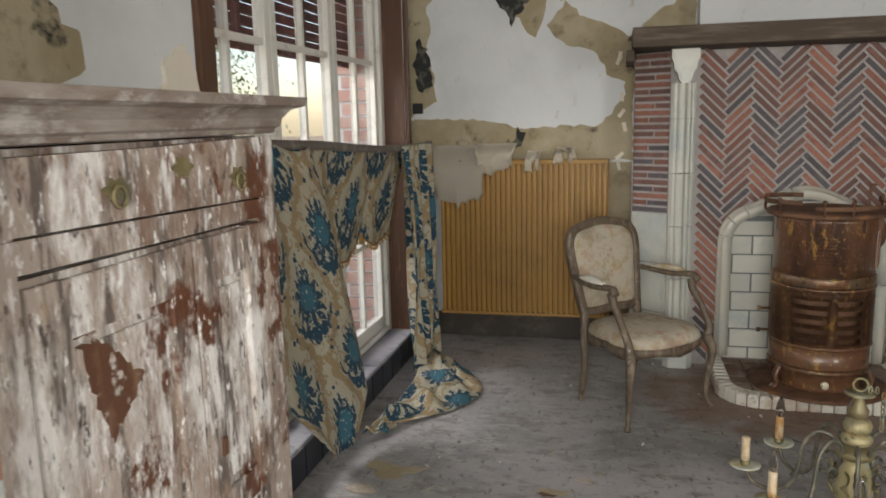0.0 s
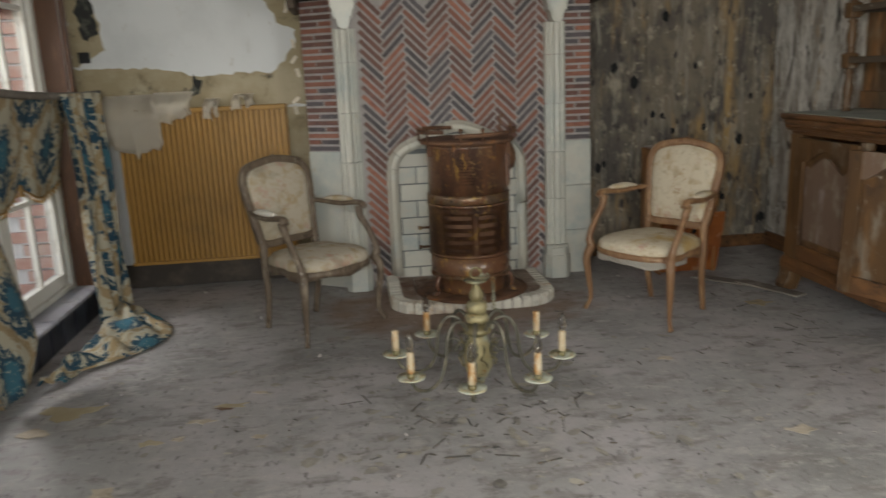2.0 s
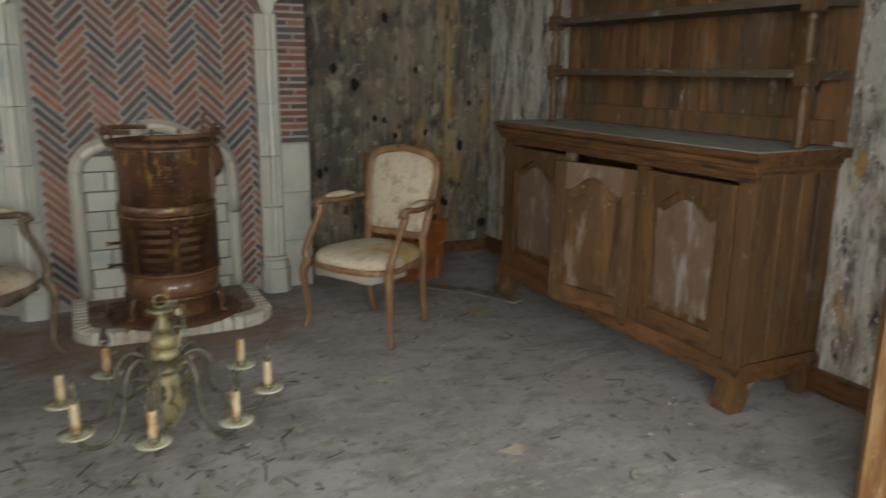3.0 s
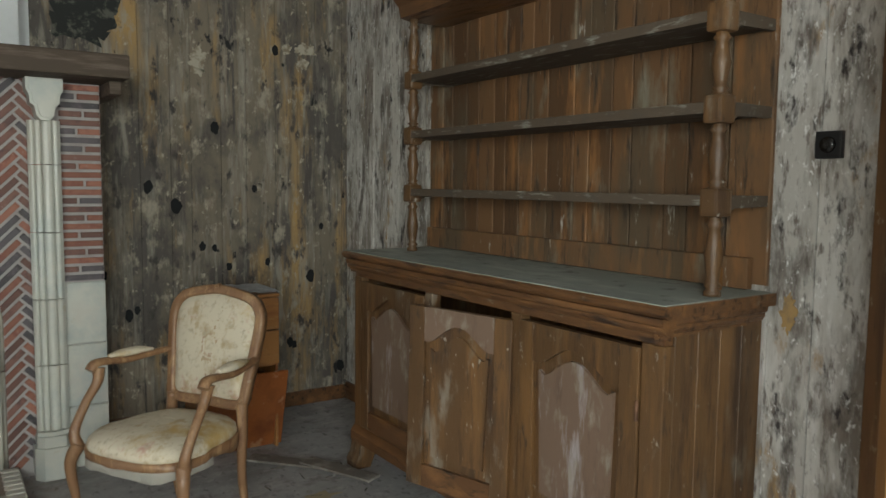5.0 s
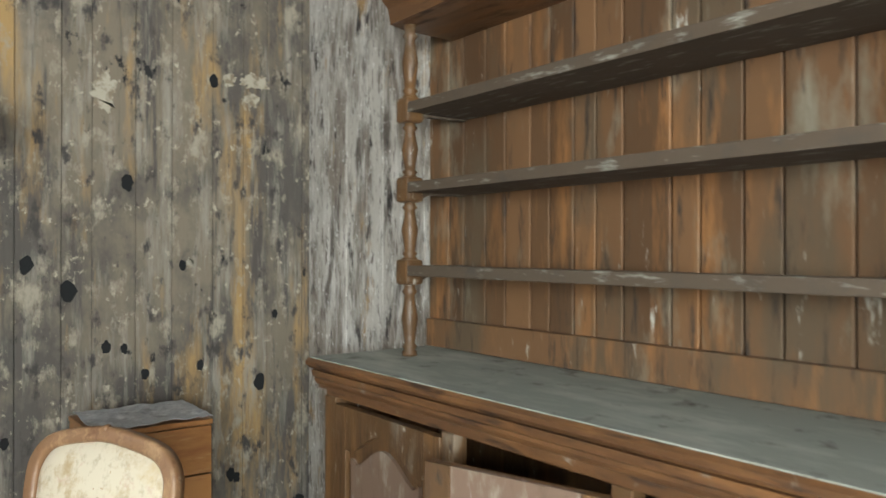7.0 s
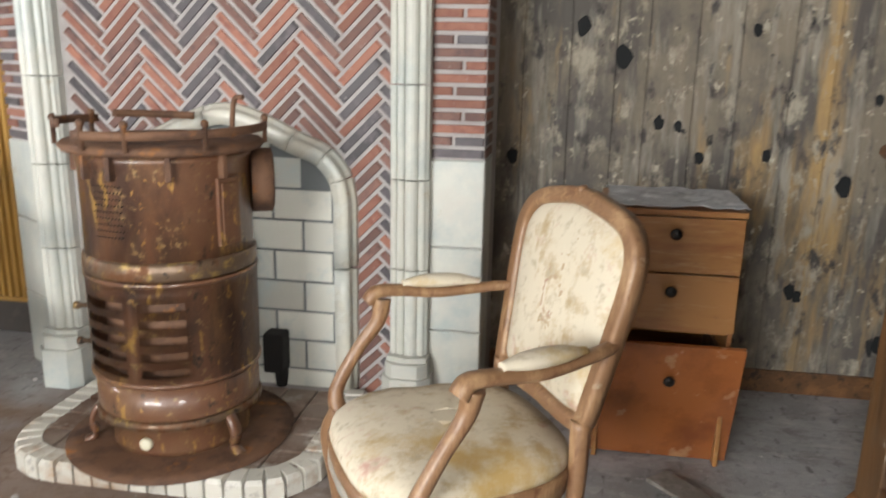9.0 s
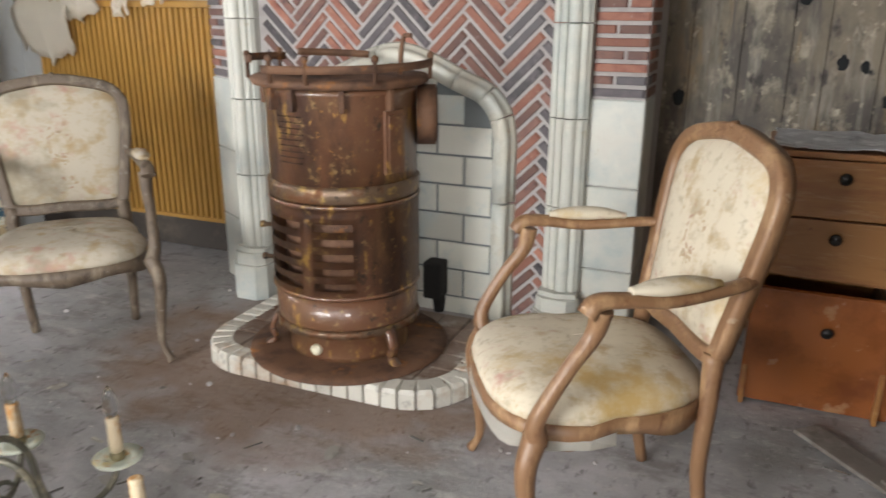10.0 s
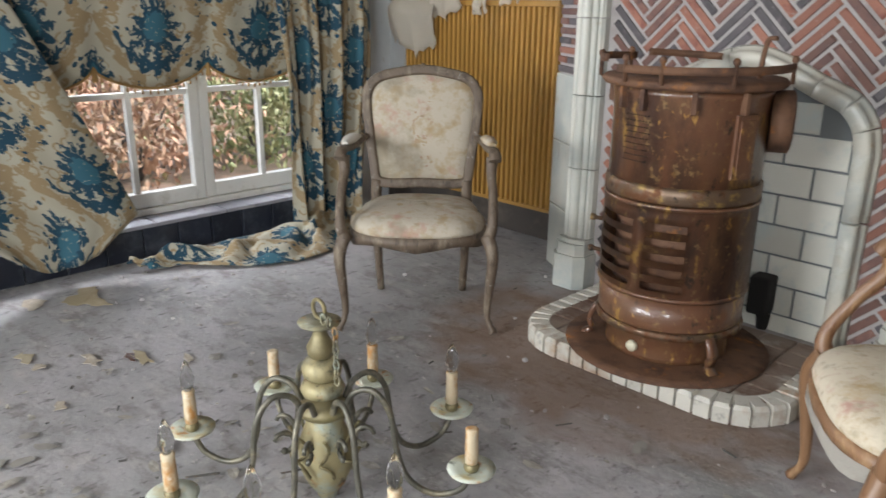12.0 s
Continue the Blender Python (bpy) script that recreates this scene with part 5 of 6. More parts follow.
    if k in bulbs:
        part("bulb", lathe(bmesh.new(), [(0.009, 0.126), (0.017, 0.142), (0.019, 0.158), (0.014, 0.182), (0.007, 0.202), (0.001, 0.211)], 12, o), bulb_glass, a, "clear candle bulb")
# ---- buffet and plate rack ----
BX, BY0, BY1, BTOP = 5.075, 3.31, 5.215, 1.06
buffet = thing("buffet", "weathered brown oak buffet, one door hanging open", "buffet")
bm = bmesh.new()
box(bm, BX + 0.03, BY0 + 0.03, 0.13, EX - 0.02, BY0 + 0.055, 1.0)
box(bm, BX + 0.03, BY1 - 0.025, 0.13, EX - 0.02, BY1, 1.0)
box(bm, EX - 0.03, BY0 + 0.055, 0.13, EX - 0.02, BY1 - 0.025, 1.0)
box(bm, BX + 0.03, BY0 + 0.055, 0.2, EX - 0.03, BY1 - 0.025, 0.22)
box(bm, BX + 0.05, BY0 + 0.055, 0.55, EX - 0.03, BY1 - 0.025, 0.565)
part("carcass", bm, oak, buffet)
me_side = unit_piece("side_board", oak, 0.02)
for k in range(4):
    x = BX + 0.06 + 0.105 * k
    shared("side_board", me_side, buffet, Matrix.Translation((x + 0.052, BY0 + 0.022, 0.58)) @ pose(0, 0, 0, 90, 0, 0) @ Matrix.Diagonal((0.103, 0.8, 0.018, 1)))
for y0, y1 in ((BY0, BY0 + 0.085), (3.945, 4.0), (4.52, 4.575), (BY1 - 0.07, BY1)):
    part("stile", box(bmesh.new(), BX, y0, 0.13, BX + 0.045, y1, 0.935, 0.005), oak, buffet)
part("frieze", box(bmesh.new(), BX + 0.004, BY0 + 0.004, 0.935, BX + 0.04, BY1 - 0.004, 0.985, 0.003), oak_long, buffet)
prof = [(0, 0.955), (-0.012, 0.958), (-0.012, 0.968), (-0.02, 0.972), (-0.028, 0.985), (-0.028, 0.994), (-0.036, 1.0), (-0.04, 1.02), (0.03, 1.02)]
bm = bmesh.new()
prism(bm, [(BX + u, v) for u, v in prof], "y", BY0 - 0.02, BY1 + 0.02)
part("moulding", bm, oak_long, buffet, "dark moulded edge under the top")
bm = bmesh.new()
prism(bm, [(BY0 + 0.02 + u * 0.9, v) for u, v in prof], "x", BX - 0.02, EX - 0.02)
part("side_moulding", bm, oak_long, buffet)
bm = bmesh.new()
prism(bm, [(BX - 0.04, 1.026), (BX - 0.05, 1.036), (BX - 0.05, 1.048), (BX - 0.04, 1.058), (EX - 0.012, 1.06), (EX - 0.012, 1.022), (BX - 0.03, 1.021)], "y", BY0 - 0.036, BY1 + 0.04)
part("top_board", bm, oak_long, buffet, "thick dark oak top board")
part("dust_layer", box(bmesh.new(), BX - 0.04, BY0 - 0.028, 1.0555, EX - 0.014, BY1 + 0.032, 1.0608), dusty_top, buffet, "green-grey dust layer")
bm = bmesh.new()
prism(bm, [(BX - 0.022, 0.12), (BX - 0.022, 0.165), (BX - 0.012, 0.18), (BX + 0.0, 0.195), (BX + 0.02, 0.195), (BX + 0.02, 0.12)], "y", BY0 - 0.015, BY1)
part("plinth_rail", bm, oak_long, buffet)
bm = bmesh.new()
prism(bm, [(BY0 - 0.018, 0.12), (BY0 - 0.018, 0.165), (BY0, 0.19), (BY0 + 0.03, 0.19), (BY0 + 0.03, 0.12)], "x", BX + 0.02, EX - 0.02)
part("side_plinth", bm, oak_long, buffet)
for y in (BY0 + 0.03, BY1 - 0.06):
    bm = bmesh.new()
    prism(bm, [(BX - 0.045, 0.0), (BX - 0.05, 0.03), (BX - 0.03, 0.07), (BX - 0.022, 0.12), (BX + 0.08, 0.12), (BX + 0.05, 0.05), (BX + 0.03, 0.0)], "y", y - 0.05, y + 0.05)
    part("bracket_foot", bm, oak, buffet)
for y in (BY0 + 0.04, BY1 - 0.06):
    part("rear_foot", box(bmesh.new(), EX - 0.1, y - 0.03, 0, EX - 0.04, y + 0.03, 0.13, 0.004), oak, buffet)


def arched(y0, y1, z0, z1, rise, n=14):
    """Outline with a raised, shouldered arch on top."""
    pts = [(y1, z0), (y1, z1 - rise)]
    for k in range(n + 1):
        t = k / n
        s = 0.5 - 0.5 * math.cos(2 * math.pi * min(max((t - 0.08) / 0.84, 0), 1))
        pts.append((y1 + (y0 - y1) * t, z1 - rise + rise * s ** 0.7))
    return pts + [(y0, z1 - rise), (y0, z0)]


def buffet_door(y0, y1, z0, z1, at, panel_mat, rail_mat, name="door"):
    """Panelled door, built round its hinge side at y0 of its own space."""
    w, ins = y1 - y0, 0.075
    d = part(name, box(bmesh.new(), 0.0, 0.004, z0, 0.012, w - 0.004, z1, 0.002), oak, buffet)
    d.matrix_local = at
    for a, c in ((0.0, ins), (w - ins, w)):
        part("door_stile", box(bmesh.new(), -0.018, a, z0, 0.0005, c, z1, 0.004), oak, d)
    part("bottom_rail", box(bmesh.new(), -0.0175, ins, z0, 0.0005, w - ins, z0 + 0.09, 0.004), oak_long, d)
    arch = arched(ins, w - ins, 0, z1 - 0.06, 0.075)[1:-1]
    bm = bmesh.new()
    prism(bm, [(w - ins, z1)] + arch + [(ins, z1)], "x", -0.0175, 0.0005)
    part("top_rail", bm, rail_mat, d)
    bm = bmesh.new()
    prism(bm, arched(ins + 0.025, w - ins - 0.025, z0 + 0.115, z1 - 0.085, 0.075), "x", -0.012, 0.0005)
    front = [e for e in bm.edges if all(abs(v.co.x + 0.012) < 1e-5 for v in e.verts)]
    bmesh.ops.bevel(bm, geom=front, offset=0.014, segments=2, affect="EDGES")
    part("raised_panel", bm, panel_mat, d)
    return d


Z0, Z1 = 0.2, 0.918
buffet_door(3.4, 3.945, Z0, Z1, Matrix.Translation((BX + 0.012, 3.4, 0)), panel_mauve, oak)
buffet_door(4.0, 4.47, Z0, Z1, Matrix.Translation((BX + 0.0, 4.002, -0.01)) @ pose(0, 0, 0, 1.2, 0, 19.5), oak, panel_mauve)
buffet_door(4.575, BY1 - 0.07, Z0, Z1, Matrix.Translation((BX + 0.012, 4.575, 0)), panel_mauve, oak)
part("hinge", lathe(bmesh.new(), [(0.006, 0.7), (0.006, 0.76)], 8, Matrix.Translation((BX - 0.008, 3.4, 0))), rust_iron, buffet)
part("hinge", lathe(bmesh.new(), [(0.006, 0.3), (0.006, 0.36)], 8, Matrix.Translation((BX - 0.008, 3.4, 0))), rust_iron, buffet)

rack = thing("plate_rack", "open oak plate rack with turned posts on the buffet", "plate rack")
RY0, RY1, RX = 3.335, 5.06, 5.31
me_back = unit_piece("back_board", oak_back, 0.03)
rnd = random.Random(11)
y = RY0 - 0.03
while y < RY1 + 0.2:
    w = rnd.choice((0.085, 0.1, 0.12, 0.16))
    w = min(w, RY1 + 0.24 - y)
    shared("back_board", me_back, rack, Matrix.Translation((EX - 0.012, y + w / 2, 1.8)) @ pose(0, 0, 0, 90, 0, -90) @ Matrix.Diagonal((w - 0.006, 1.44, 0.012 + rnd.uniform(0, 0.004), 1)))
    y += w
part("skirting_board", box(bmesh.new(), EX - 0.05, RY0 + 0.02, BTOP + 0.004, EX - 0.02, RY1 + 0.18, 1.165, 0.005), oak_back, rack, "low grey-brown rear board")
for z in (1.345, 1.62, 1.885):
    bm = bmesh.new()
    box(bm, RX - 0.02, RY0, z - 0.012, EX - 0.022, RY1, z + 0.014, 0.004)
    part("shelf", bm, shelf_wood, rack)
    part("shelf_lip", box(bmesh.new(), RX - 0.032, RY0 + 0.03, z - 0.014, RX - 0.02, RY1 - 0.03, z + 0.02, 0.003), shelf_wood, rack)
turn = []
for base in (BTOP, 1.375, 1.65, 1.915):
    top = {BTOP: 1.315, 1.375: 1.59, 1.65: 1.855, 1.915: 2.17}[base]
    h = top - base
    for f, r in ((0, 0.026), (0.06, 0.026), (0.09, 0.018), (0.13, 0.027), (0.17, 0.018), (0.3, 0.022), (0.5, 0.029), (0.66, 0.022), (0.8, 0.017), (0.85, 0.027), (0.9, 0.018), (1.0, 0.022)):
        turn.append((r, base + h * f + (0.002 if f == 0 else 0)))
for y in (RY0, RY1):
    part("turned_post", lathe(bmesh.new(), turn, 16, Matrix.Translation((RX, y, 0))), oak, rack)
    for z in (1.345, 1.62, 1.885):
        bm = bmesh.new()
        box(bm, RX - 0.036, y - 0.034, z - 0.045, RX + 0.034, y + 0.034, z + 0.04, 0.012)
        part("post_block", bm, oak, rack)
        bm = bmesh.new()
        prism(bm, [(RX + 0.03, z - 0.035), (RX + 0.06, z - 0.02), (EX - 0.022, z - 0.016), (EX - 0.022, z + 0.018), (RX + 0.03, z + 0.02)], "y", y - 0.022, y + 0.0)
        part("side_bracket", bm, shelf_wood, rack)
bm = bmesh.new()
prism(bm, [(RX + 0.02, 2.17), (RX - 0.04, 2.18), (RX - 0.05, 2.23), (RX - 0.09, 2.27), (RX - 0.1, 2.33), (EX - 0.02, 2.33), (EX - 0.02, 2.17)], "y", RY0 - 0.06, RY1 + 0.06)
part("cornice", bm, oak_long, rack)
single("wood_offcut", box(bmesh.new(), 5.42, 3.4, BTOP + 0.001, 5.45, 3.44, 1.135, 0.004), pine, "small pale wood offcut standing on the buffet", "wood block")

# ---- flaking cupboard by the window ----
AX, AY0, AY1 = 1.31, 2.04, 2.93
BARE_LOWER = ([(2.216, 1.147), (2.262, 1.15), (2.372, 1.05), (2.31, 1.0), (2.275, 0.955), (2.245, 1.04)], 3)
BARE_UPPER = ([(2.21, 1.158), (2.262, 1.158), (2.25, 1.19), (2.215, 1.225)], 5)
arm = thing("cupboard", "tall brown cupboard with flaking white paint and warped doors", "cupboard")
bm = bmesh.new()
box(bm, WX + 0.03, AY0, 0.0, AX - 0.03, AY0 + 0.03, 1.458)
box(bm, WX + 0.03, AY1 - 0.035, 0.0, AX - 0.02, AY1 - 0.004, 1.458, 0.004)
box(bm, WX + 0.03, AY0 + 0.03, 0.02, WX + 0.045, AY1 - 0.035, 1.458)
box(bm, WX + 0.045, AY0 + 0.03, 0.06, AX - 0.03, AY1 - 0.035, 0.08)
box(bm, WX + 0.045, AY0 + 0.03, 1.44, AX - 0.03, AY1 - 0.035, 1.458)
part("carcass", bm, flaking, arm)
for y0, y1 in ((AY0, AY0 + 0.07), (AY1 - 0.085, AY1)):
    part("corner_stile", box(bmesh.new(), AX - 0.03, y0, 0.0, AX + 0.004, y1, 1.46, 0.006), flaking, arm)
prof = [(0.0, 1.462), (0.008, 1.465), (0.011, 1.474), (0.02, 1.479), (0.026, 1.497), (0.045, 1.517), (0.075, 1.525), (0.08, 1.545), (-0.47, 1.55), (-0.47, 1.462)]
bm = bmesh.new()
prism(bm, [(AX + u, v) for u, v in prof], "y", AY0 - 0.02, AY1 + 0.05)
for v in bm.verts:
    if v.co.y > AY1:
        v.co.y = AY1 + (v.co.x - AX) * 0.6 if v.co.x > AX - 0.2 else AY1 + 0.04
part("cornice", bm, flaking_long, arm, "dusty moulded cornice")
bm = bmesh.new()
prism(bm, [(AY0 + 0.01, 1.339), (AY0 + 0.01, 1.447), (AY0 + 0.4, 1.448), (AY1 - 0.05, 1.457), (AY1 - 0.05, 1.318), (AY0 + 0.4, 1.33)], "x", AX - 0.02, AX + 0.012)
part("drawer", bm, flaking, arm, "warped drawer front, flaking white")
part("rail", prism(bmesh.new(), [(AY0 + 0.006, 1.285), (AY0 + 0.006, 1.334), (AY1 - 0.05, 1.314), (AY1 - 0.05, 1.272), (AY0 + 0.5, 1.276)], "x", AX - 0.03, AX + 0.008), flaking, arm)
# Black board that paints the shade seen through the gap round the drawer.
part("gap_board", box(bmesh.new(), AX - 0.06, AY0 + 0.031, 1.25, AX - 0.0305, AY1 - 0.036, 1.4575), gap_and_iron_black, arm, "black strip painted as the shade in the drawer gap")


def escutcheon(y, z, ring_on):
    lobes = []
    for k in range(36):
        a = 2 * math.pi * k / 36
        q = 0.024 + 0.006 * math.cos(6 * a) + 0.003 * math.cos(2 * a)
        lobes.append((y + 1.15 * q * math.cos(a), z + 0.8 * q * math.sin(a)))
    plate = part("escutcheon", prism(bmesh.new(), lobes, "x", AX + 0.011, AX + 0.015), brass, arm, "tarnished brass pull plate")
    if ring_on:
        bm = bmesh.new()
        pts = [Vector((AX + 0.02, y + 0.018 * math.cos(a), z - 0.012 + 0.018 * math.sin(a))) for a in [2 * math.pi * k / 14 for k in range(15)]]
        part("pull_ring", sweep(bm, pts, ring(0.0035, 6), up=(1, 0, 0)), brass, plate)


escutcheon(2.325, 1.385, True)
escutcheon(2.522, 1.408, False)
escutcheon(2.735, 1.376, True)
for y0, y1, lift in ((AY0 + 0.075, 2.545, 0.0), (2.552, AY1 - 0.09, 0.012)):
    bm = bmesh.new()
    prism(bm, [(y0, 0.1), (y0, 1.273 - lift * 0.4), (y1, 1.268 - lift * 0.5), (y1, 0.1)], "x", AX - 0.03, AX - 0.008)
    d = part("door", bm, flaking, arm)
    for a, c in ((y0, y0 + 0.075), (y1 - 0.075, y1)):
        part("door_stile", box(bmesh.new(), AX - 0.0085, a, 0.1, AX + 0.006, c, 1.262, 0.004), flaking, d)
    for z0, z1 in ((0.1, 0.2), (1.165, 1.26), (0.63, 0.7)):
        part("door_rail", box(bmesh.new(), AX - 0.0085, y0 + 0.075, z0, AX + 0.004, y1 - 0.075, z1, 0.004), flaking, d)
    for z0, z1 in ((0.22, 0.61), (0.72, 1.145)):
        bm = bmesh.new()
        box(bm, AX - 0.0085, y0 + 0.1, z0, AX - 0.001, y1 - 0.1, z1, 0.004)
        part("door_panel", bm, flaking, d)
for outline, seed in (BARE_UPPER, BARE_LOWER):
    part("bare_patch", prism(bmesh.new(), ragged(outline, 0.012, 0.006, seed), "x", AX - 0.006, AX + 0.0002), bare_brown, arm, "bare red-brown wood where the paint has gone")
part("lock_plate", box(bmesh.new(), AX + 0.005, 2.6, 0.79, AX + 0.011, 2.62, 0.83, 0.002), rust_iron, arm)
part("plinth", box(bmesh.new(), AX - 0.03, AY0 + 0.07, 0.0, AX - 0.002, AY1 - 0.085, 0.095, 0.004), flaking_long, arm)

# ---- radiator ----
RA0, RA1, RZ0, RZ1, RYF = 0.95, 2.052, 0.175, 1.215, 6.157
rad = thing("radiator", "large ochre ribbed panel radiator on the wall", "radiator")
pitch = 0.0343
outline = [(RA0, RYF + 0.07)]
n = int((RA1 - RA0) / pitch)
for k in range(n):
    x = RA0 + k * pitch
    outline += [(x, RYF + 0.034), (x + pitch * 0.34, RYF + 0.034), (x + pitch * 0.4, RYF + 0.004), (x + pitch * 0.46, RYF), (x + pitch * 0.88, RYF), (x + pitch * 0.94, RYF + 0.004), (x + pitch * 0.98, RYF + 0.034)]
outline += [(RA1, RYF + 0.034), (RA1, RYF + 0.07)]
part("ribbed_panel", prism(bmesh.new(), outline, "z", RZ0 + 0.02, RZ1 - 0.03), radiator_paint, rad)
bm = bmesh.new()
box(bm, RA0 - 0.004, RYF - 0.006, RZ1 - 0.03, RA1 + 0.004, RYF + 0.075, RZ1, 0.008)
part("top_grille", bm, radiator_paint, rad)
bm = bmesh.new()
box(bm, RA0 - 0.004, RYF - 0.004, RZ0, RA1 + 0.004, RYF + 0.075, RZ0 + 0.02, 0.006)
part("bottom_channel", bm, radiator_paint, rad)
part("side_cover", box(bmesh.new(), RA1, RYF + 0.0, RZ0 + 0.02, RA1 + 0.004, RYF + 0.08, RZ1 - 0.03, 0.001), radiator_paint, rad)
on_wall = (1.2, 1.8)
for x in on_wall:
    part("wall_bracket", box(bmesh.new(), x - 0.02, RYF + 0.06, 0.4, x + 0.02, NY, 1.0, 0.002), radiator_paint, rad)
part("valve", lathe(bmesh.new(), [(0.012, 0), (0.012, 0.03), (0.02, 0.034), (0.02, 0.06), (0.01, 0.066)], 12, Matrix.Translation((RA1 + 0.02, RYF + 0.04, 0.2)) @ pose(0, 0, 0, 0, 90, 0)), nickel, rad)
part("pipe", sweep(bmesh.new(), curve_points([(RA1 + 0.05, RYF + 0.04, 0.2), (RA1 + 0.055, RYF + 0.05, 0.1), (RA1 + 0.055, RYF + 0.05, 0.0)], 4), ring(0.009, 8), up=(0, 1, 0)), radiator_paint, rad)


# ---- curtains ----
def cloth(name, nu, nv, place, label, category, scale=(1, 1), parent=None, trim=None, off=(0, 0)):
    """A woven sheet: place(u, v) gives its points for u, v in 0..1; its pattern follows the cloth in metres."""
    bm = bmesh.new()
    layer = bm.loops.layers.uv.new("cloth")
    g = [[bm.verts.new(place(i / nu, j / nv)) for i in range(nu + 1)] for j in range(nv + 1)]
    for j in range(nv):
        for i in range(nu):
            f = bm.faces.new((g[j][i], g[j][i + 1], g[j + 1][i + 1], g[j + 1][i]))
            f.smooth = True
            for l, (a, c) in zip(f.loops, ((i, j), (i + 1, j), (i + 1, j + 1), (i, j + 1))):
                l[layer].uv = (off[0] + a / nu * scale[0], off[1] - c / nv * scale[1])
    me = bpy.data.meshes.new(name)
    bm.to_mesh(me)
    bm.free()
    me.materials.append(damask_cloth)
    ob = new(name, me)
    mod = ob.modifiers.new("thickness", "SOLIDIFY")
    mod.thickness = 0.003
    if parent:
        ob.parent = parent
        return ob
    return tagged(ob, label, category)


def lerp(a, b, t):
    return a + (b - a) * t


rail = single("curtain_rail", sweep(bmesh.new(), curve_points([(0.93, 3.3, 1.425), (0.93, 4.1, 1.395), (0.93, 4.9, 1.345), (0.94, 5.55, 1.33), (0.95, 5.93, 1.335)], 8), [(-0.012, -0.018), (0.012, -0.018), (0.012, 0.018), (-0.012, 0.018)]), rail_wood,
              "sagging grey wooden curtain rail across the window", "curtain rail")


def rail_z(y):
    return 1.41 - 0.035 * (y - 3.8)


valance = thing("valance", "scalloped blue and ochre damask valance with gold fringe", "valance")
LOBE = 0.55


def valance_low(y):
    t = ((y - 4.45) / LOBE) % 1.0
    return 0.905 - 0.105 * math.sin(math.pi * t) ** 0.6


def valance_at(u, v):
    y = lerp(3.4, 5.5, u)
    z = lerp(rail_z(y) - 0.008, valance_low(y), v)
    fold = 0.008 * math.sin(y * 15) * (0.4 + v) + 0.004 * math.sin(y * 37 + 2)
    return (lerp(0.925, 0.79, v ** 0.8) + fold, y, z)


cloth("valance_cloth", 90, 14, valance_at, "", "", (2.1, 0.55), valance, off=(0.05, 0.0))
bm = bmesh.new()
low = [Vector(valance_at(k / 120, 1.0)) for k in range(121)]
sweep(bm, [q + Vector((0.004, 0, 0)) for q in low], ring(0.006, 5))
part("trim_cord", bm, fringe, valance)
bm = bmesh.new()
for k in range(0, 121, 2):
    q = low[k]
    lathe(bm, [(0.002, 0.0), (0.003, -0.012), (0.006, -0.016), (0.005, -0.03)], 5, Matrix.Translation(q))
tagged(part("bead_fringe", bm, fringe, valance), kind="stuff")
for y in (4.45, 5.0):
    q = Vector(valance_at((y - 3.4) / 2.1, 1.0))
    part("tassel", lathe(bmesh.new(), [(0.004, 0.0), (0.012, -0.012), (0.01, -0.022), (0.014, -0.06), (0.011, -0.064)], 10, Matrix.Translation(q + Vector((0.012, 0, 0)))), fringe, valance, "orange-gold tassel")


def left_curtain(u, v):
    z = lerp(1.4, 0.14, v)
    right = lerp(3.98, 4.5, min(1, v * 1.12) ** 0.9) - max(0, v - 0.9) * 1.6
    left = lerp(3.25, 3.75, v) + max(0, v - 0.75) * 0.9
    y = lerp(left, right, u)
    z -= 0.09 * math.sin(math.pi * min(1, u * 1.05)) ** 2 * max(0, v - 0.7) / 0.3 + 0.02 * math.sin(u * 9)
    x = 0.95 + (0.03 * math.sin(u * 8 + v * 2) + 0.01 * math.sin(u * 23)) * (0.35 + 0.4 * v) + 0.03 * v
    return (x, y, z)


cloth("curtain", 70, 50, left_curtain, "blue and ochre damask curtain hanging slack and torn", "curtain", (0.85, 1.32), off=(0.1, 0.05))


def right_curtain(u, v):
    z = lerp(rail_z(5.6) - 0.004, 0.03, v)
    y = lerp(lerp(5.28, 5.36, v), lerp(5.93, 5.83, v), u) + 0.02 * math.sin(v * 5)
    x = 0.95 + 0.045 * math.sin(u * 24 + 0.6 * math.sin(v * 4)) * (0.55 + 0.45 * v) + 0.015 * math.sin(u * 55 + v * 3) + 0.03 * v
    return (x, y, z)


cloth("curtain", 90, 40, right_curtain, "blue and ochre damask curtain hanging in narrow folds", "curtain", (1.0, 1.33), off=(0.05, 0.12))


def puddle(u, v):
    a = Vector((1.0, lerp(4.42, 5.72, u), 0))
    width = 0.1 + 0.28 * math.sin(math.pi * min(1, max(0, 1.15 * (1 - u)))) ** 0.8
    x = 0.9 + 0.1 * math.sin(u * 3) + v * width + (0.06 * (1 - u))
    y = a.y + 0.12 * v * (1 - u) - 0.05 * v
    z = 0.008 + (0.06 + 0.05 * noise.noise(Vector((u * 7, v * 5, 7)))) * (0.5 + 0.5 * math.sin(u * 31 + v * 8 + 3 * noise.noise(Vector((u * 6, v * 4, 5))))) * math.sin(math.pi * min(max(v, 0.03), 0.97)) + 0.05 * (0.5 + 0.5 * noise.noise(Vector((u * 9, v * 6, 2)))) * (1 - v)
    return (x, y, z + 0.05 * u * (1 - v))


cloth("fallen_cloth", 80, 22, puddle, "crumpled blue and cream damask cloth lying on the floor", "cloth", (1.35, 0.55), off=(0.3, 0.2))


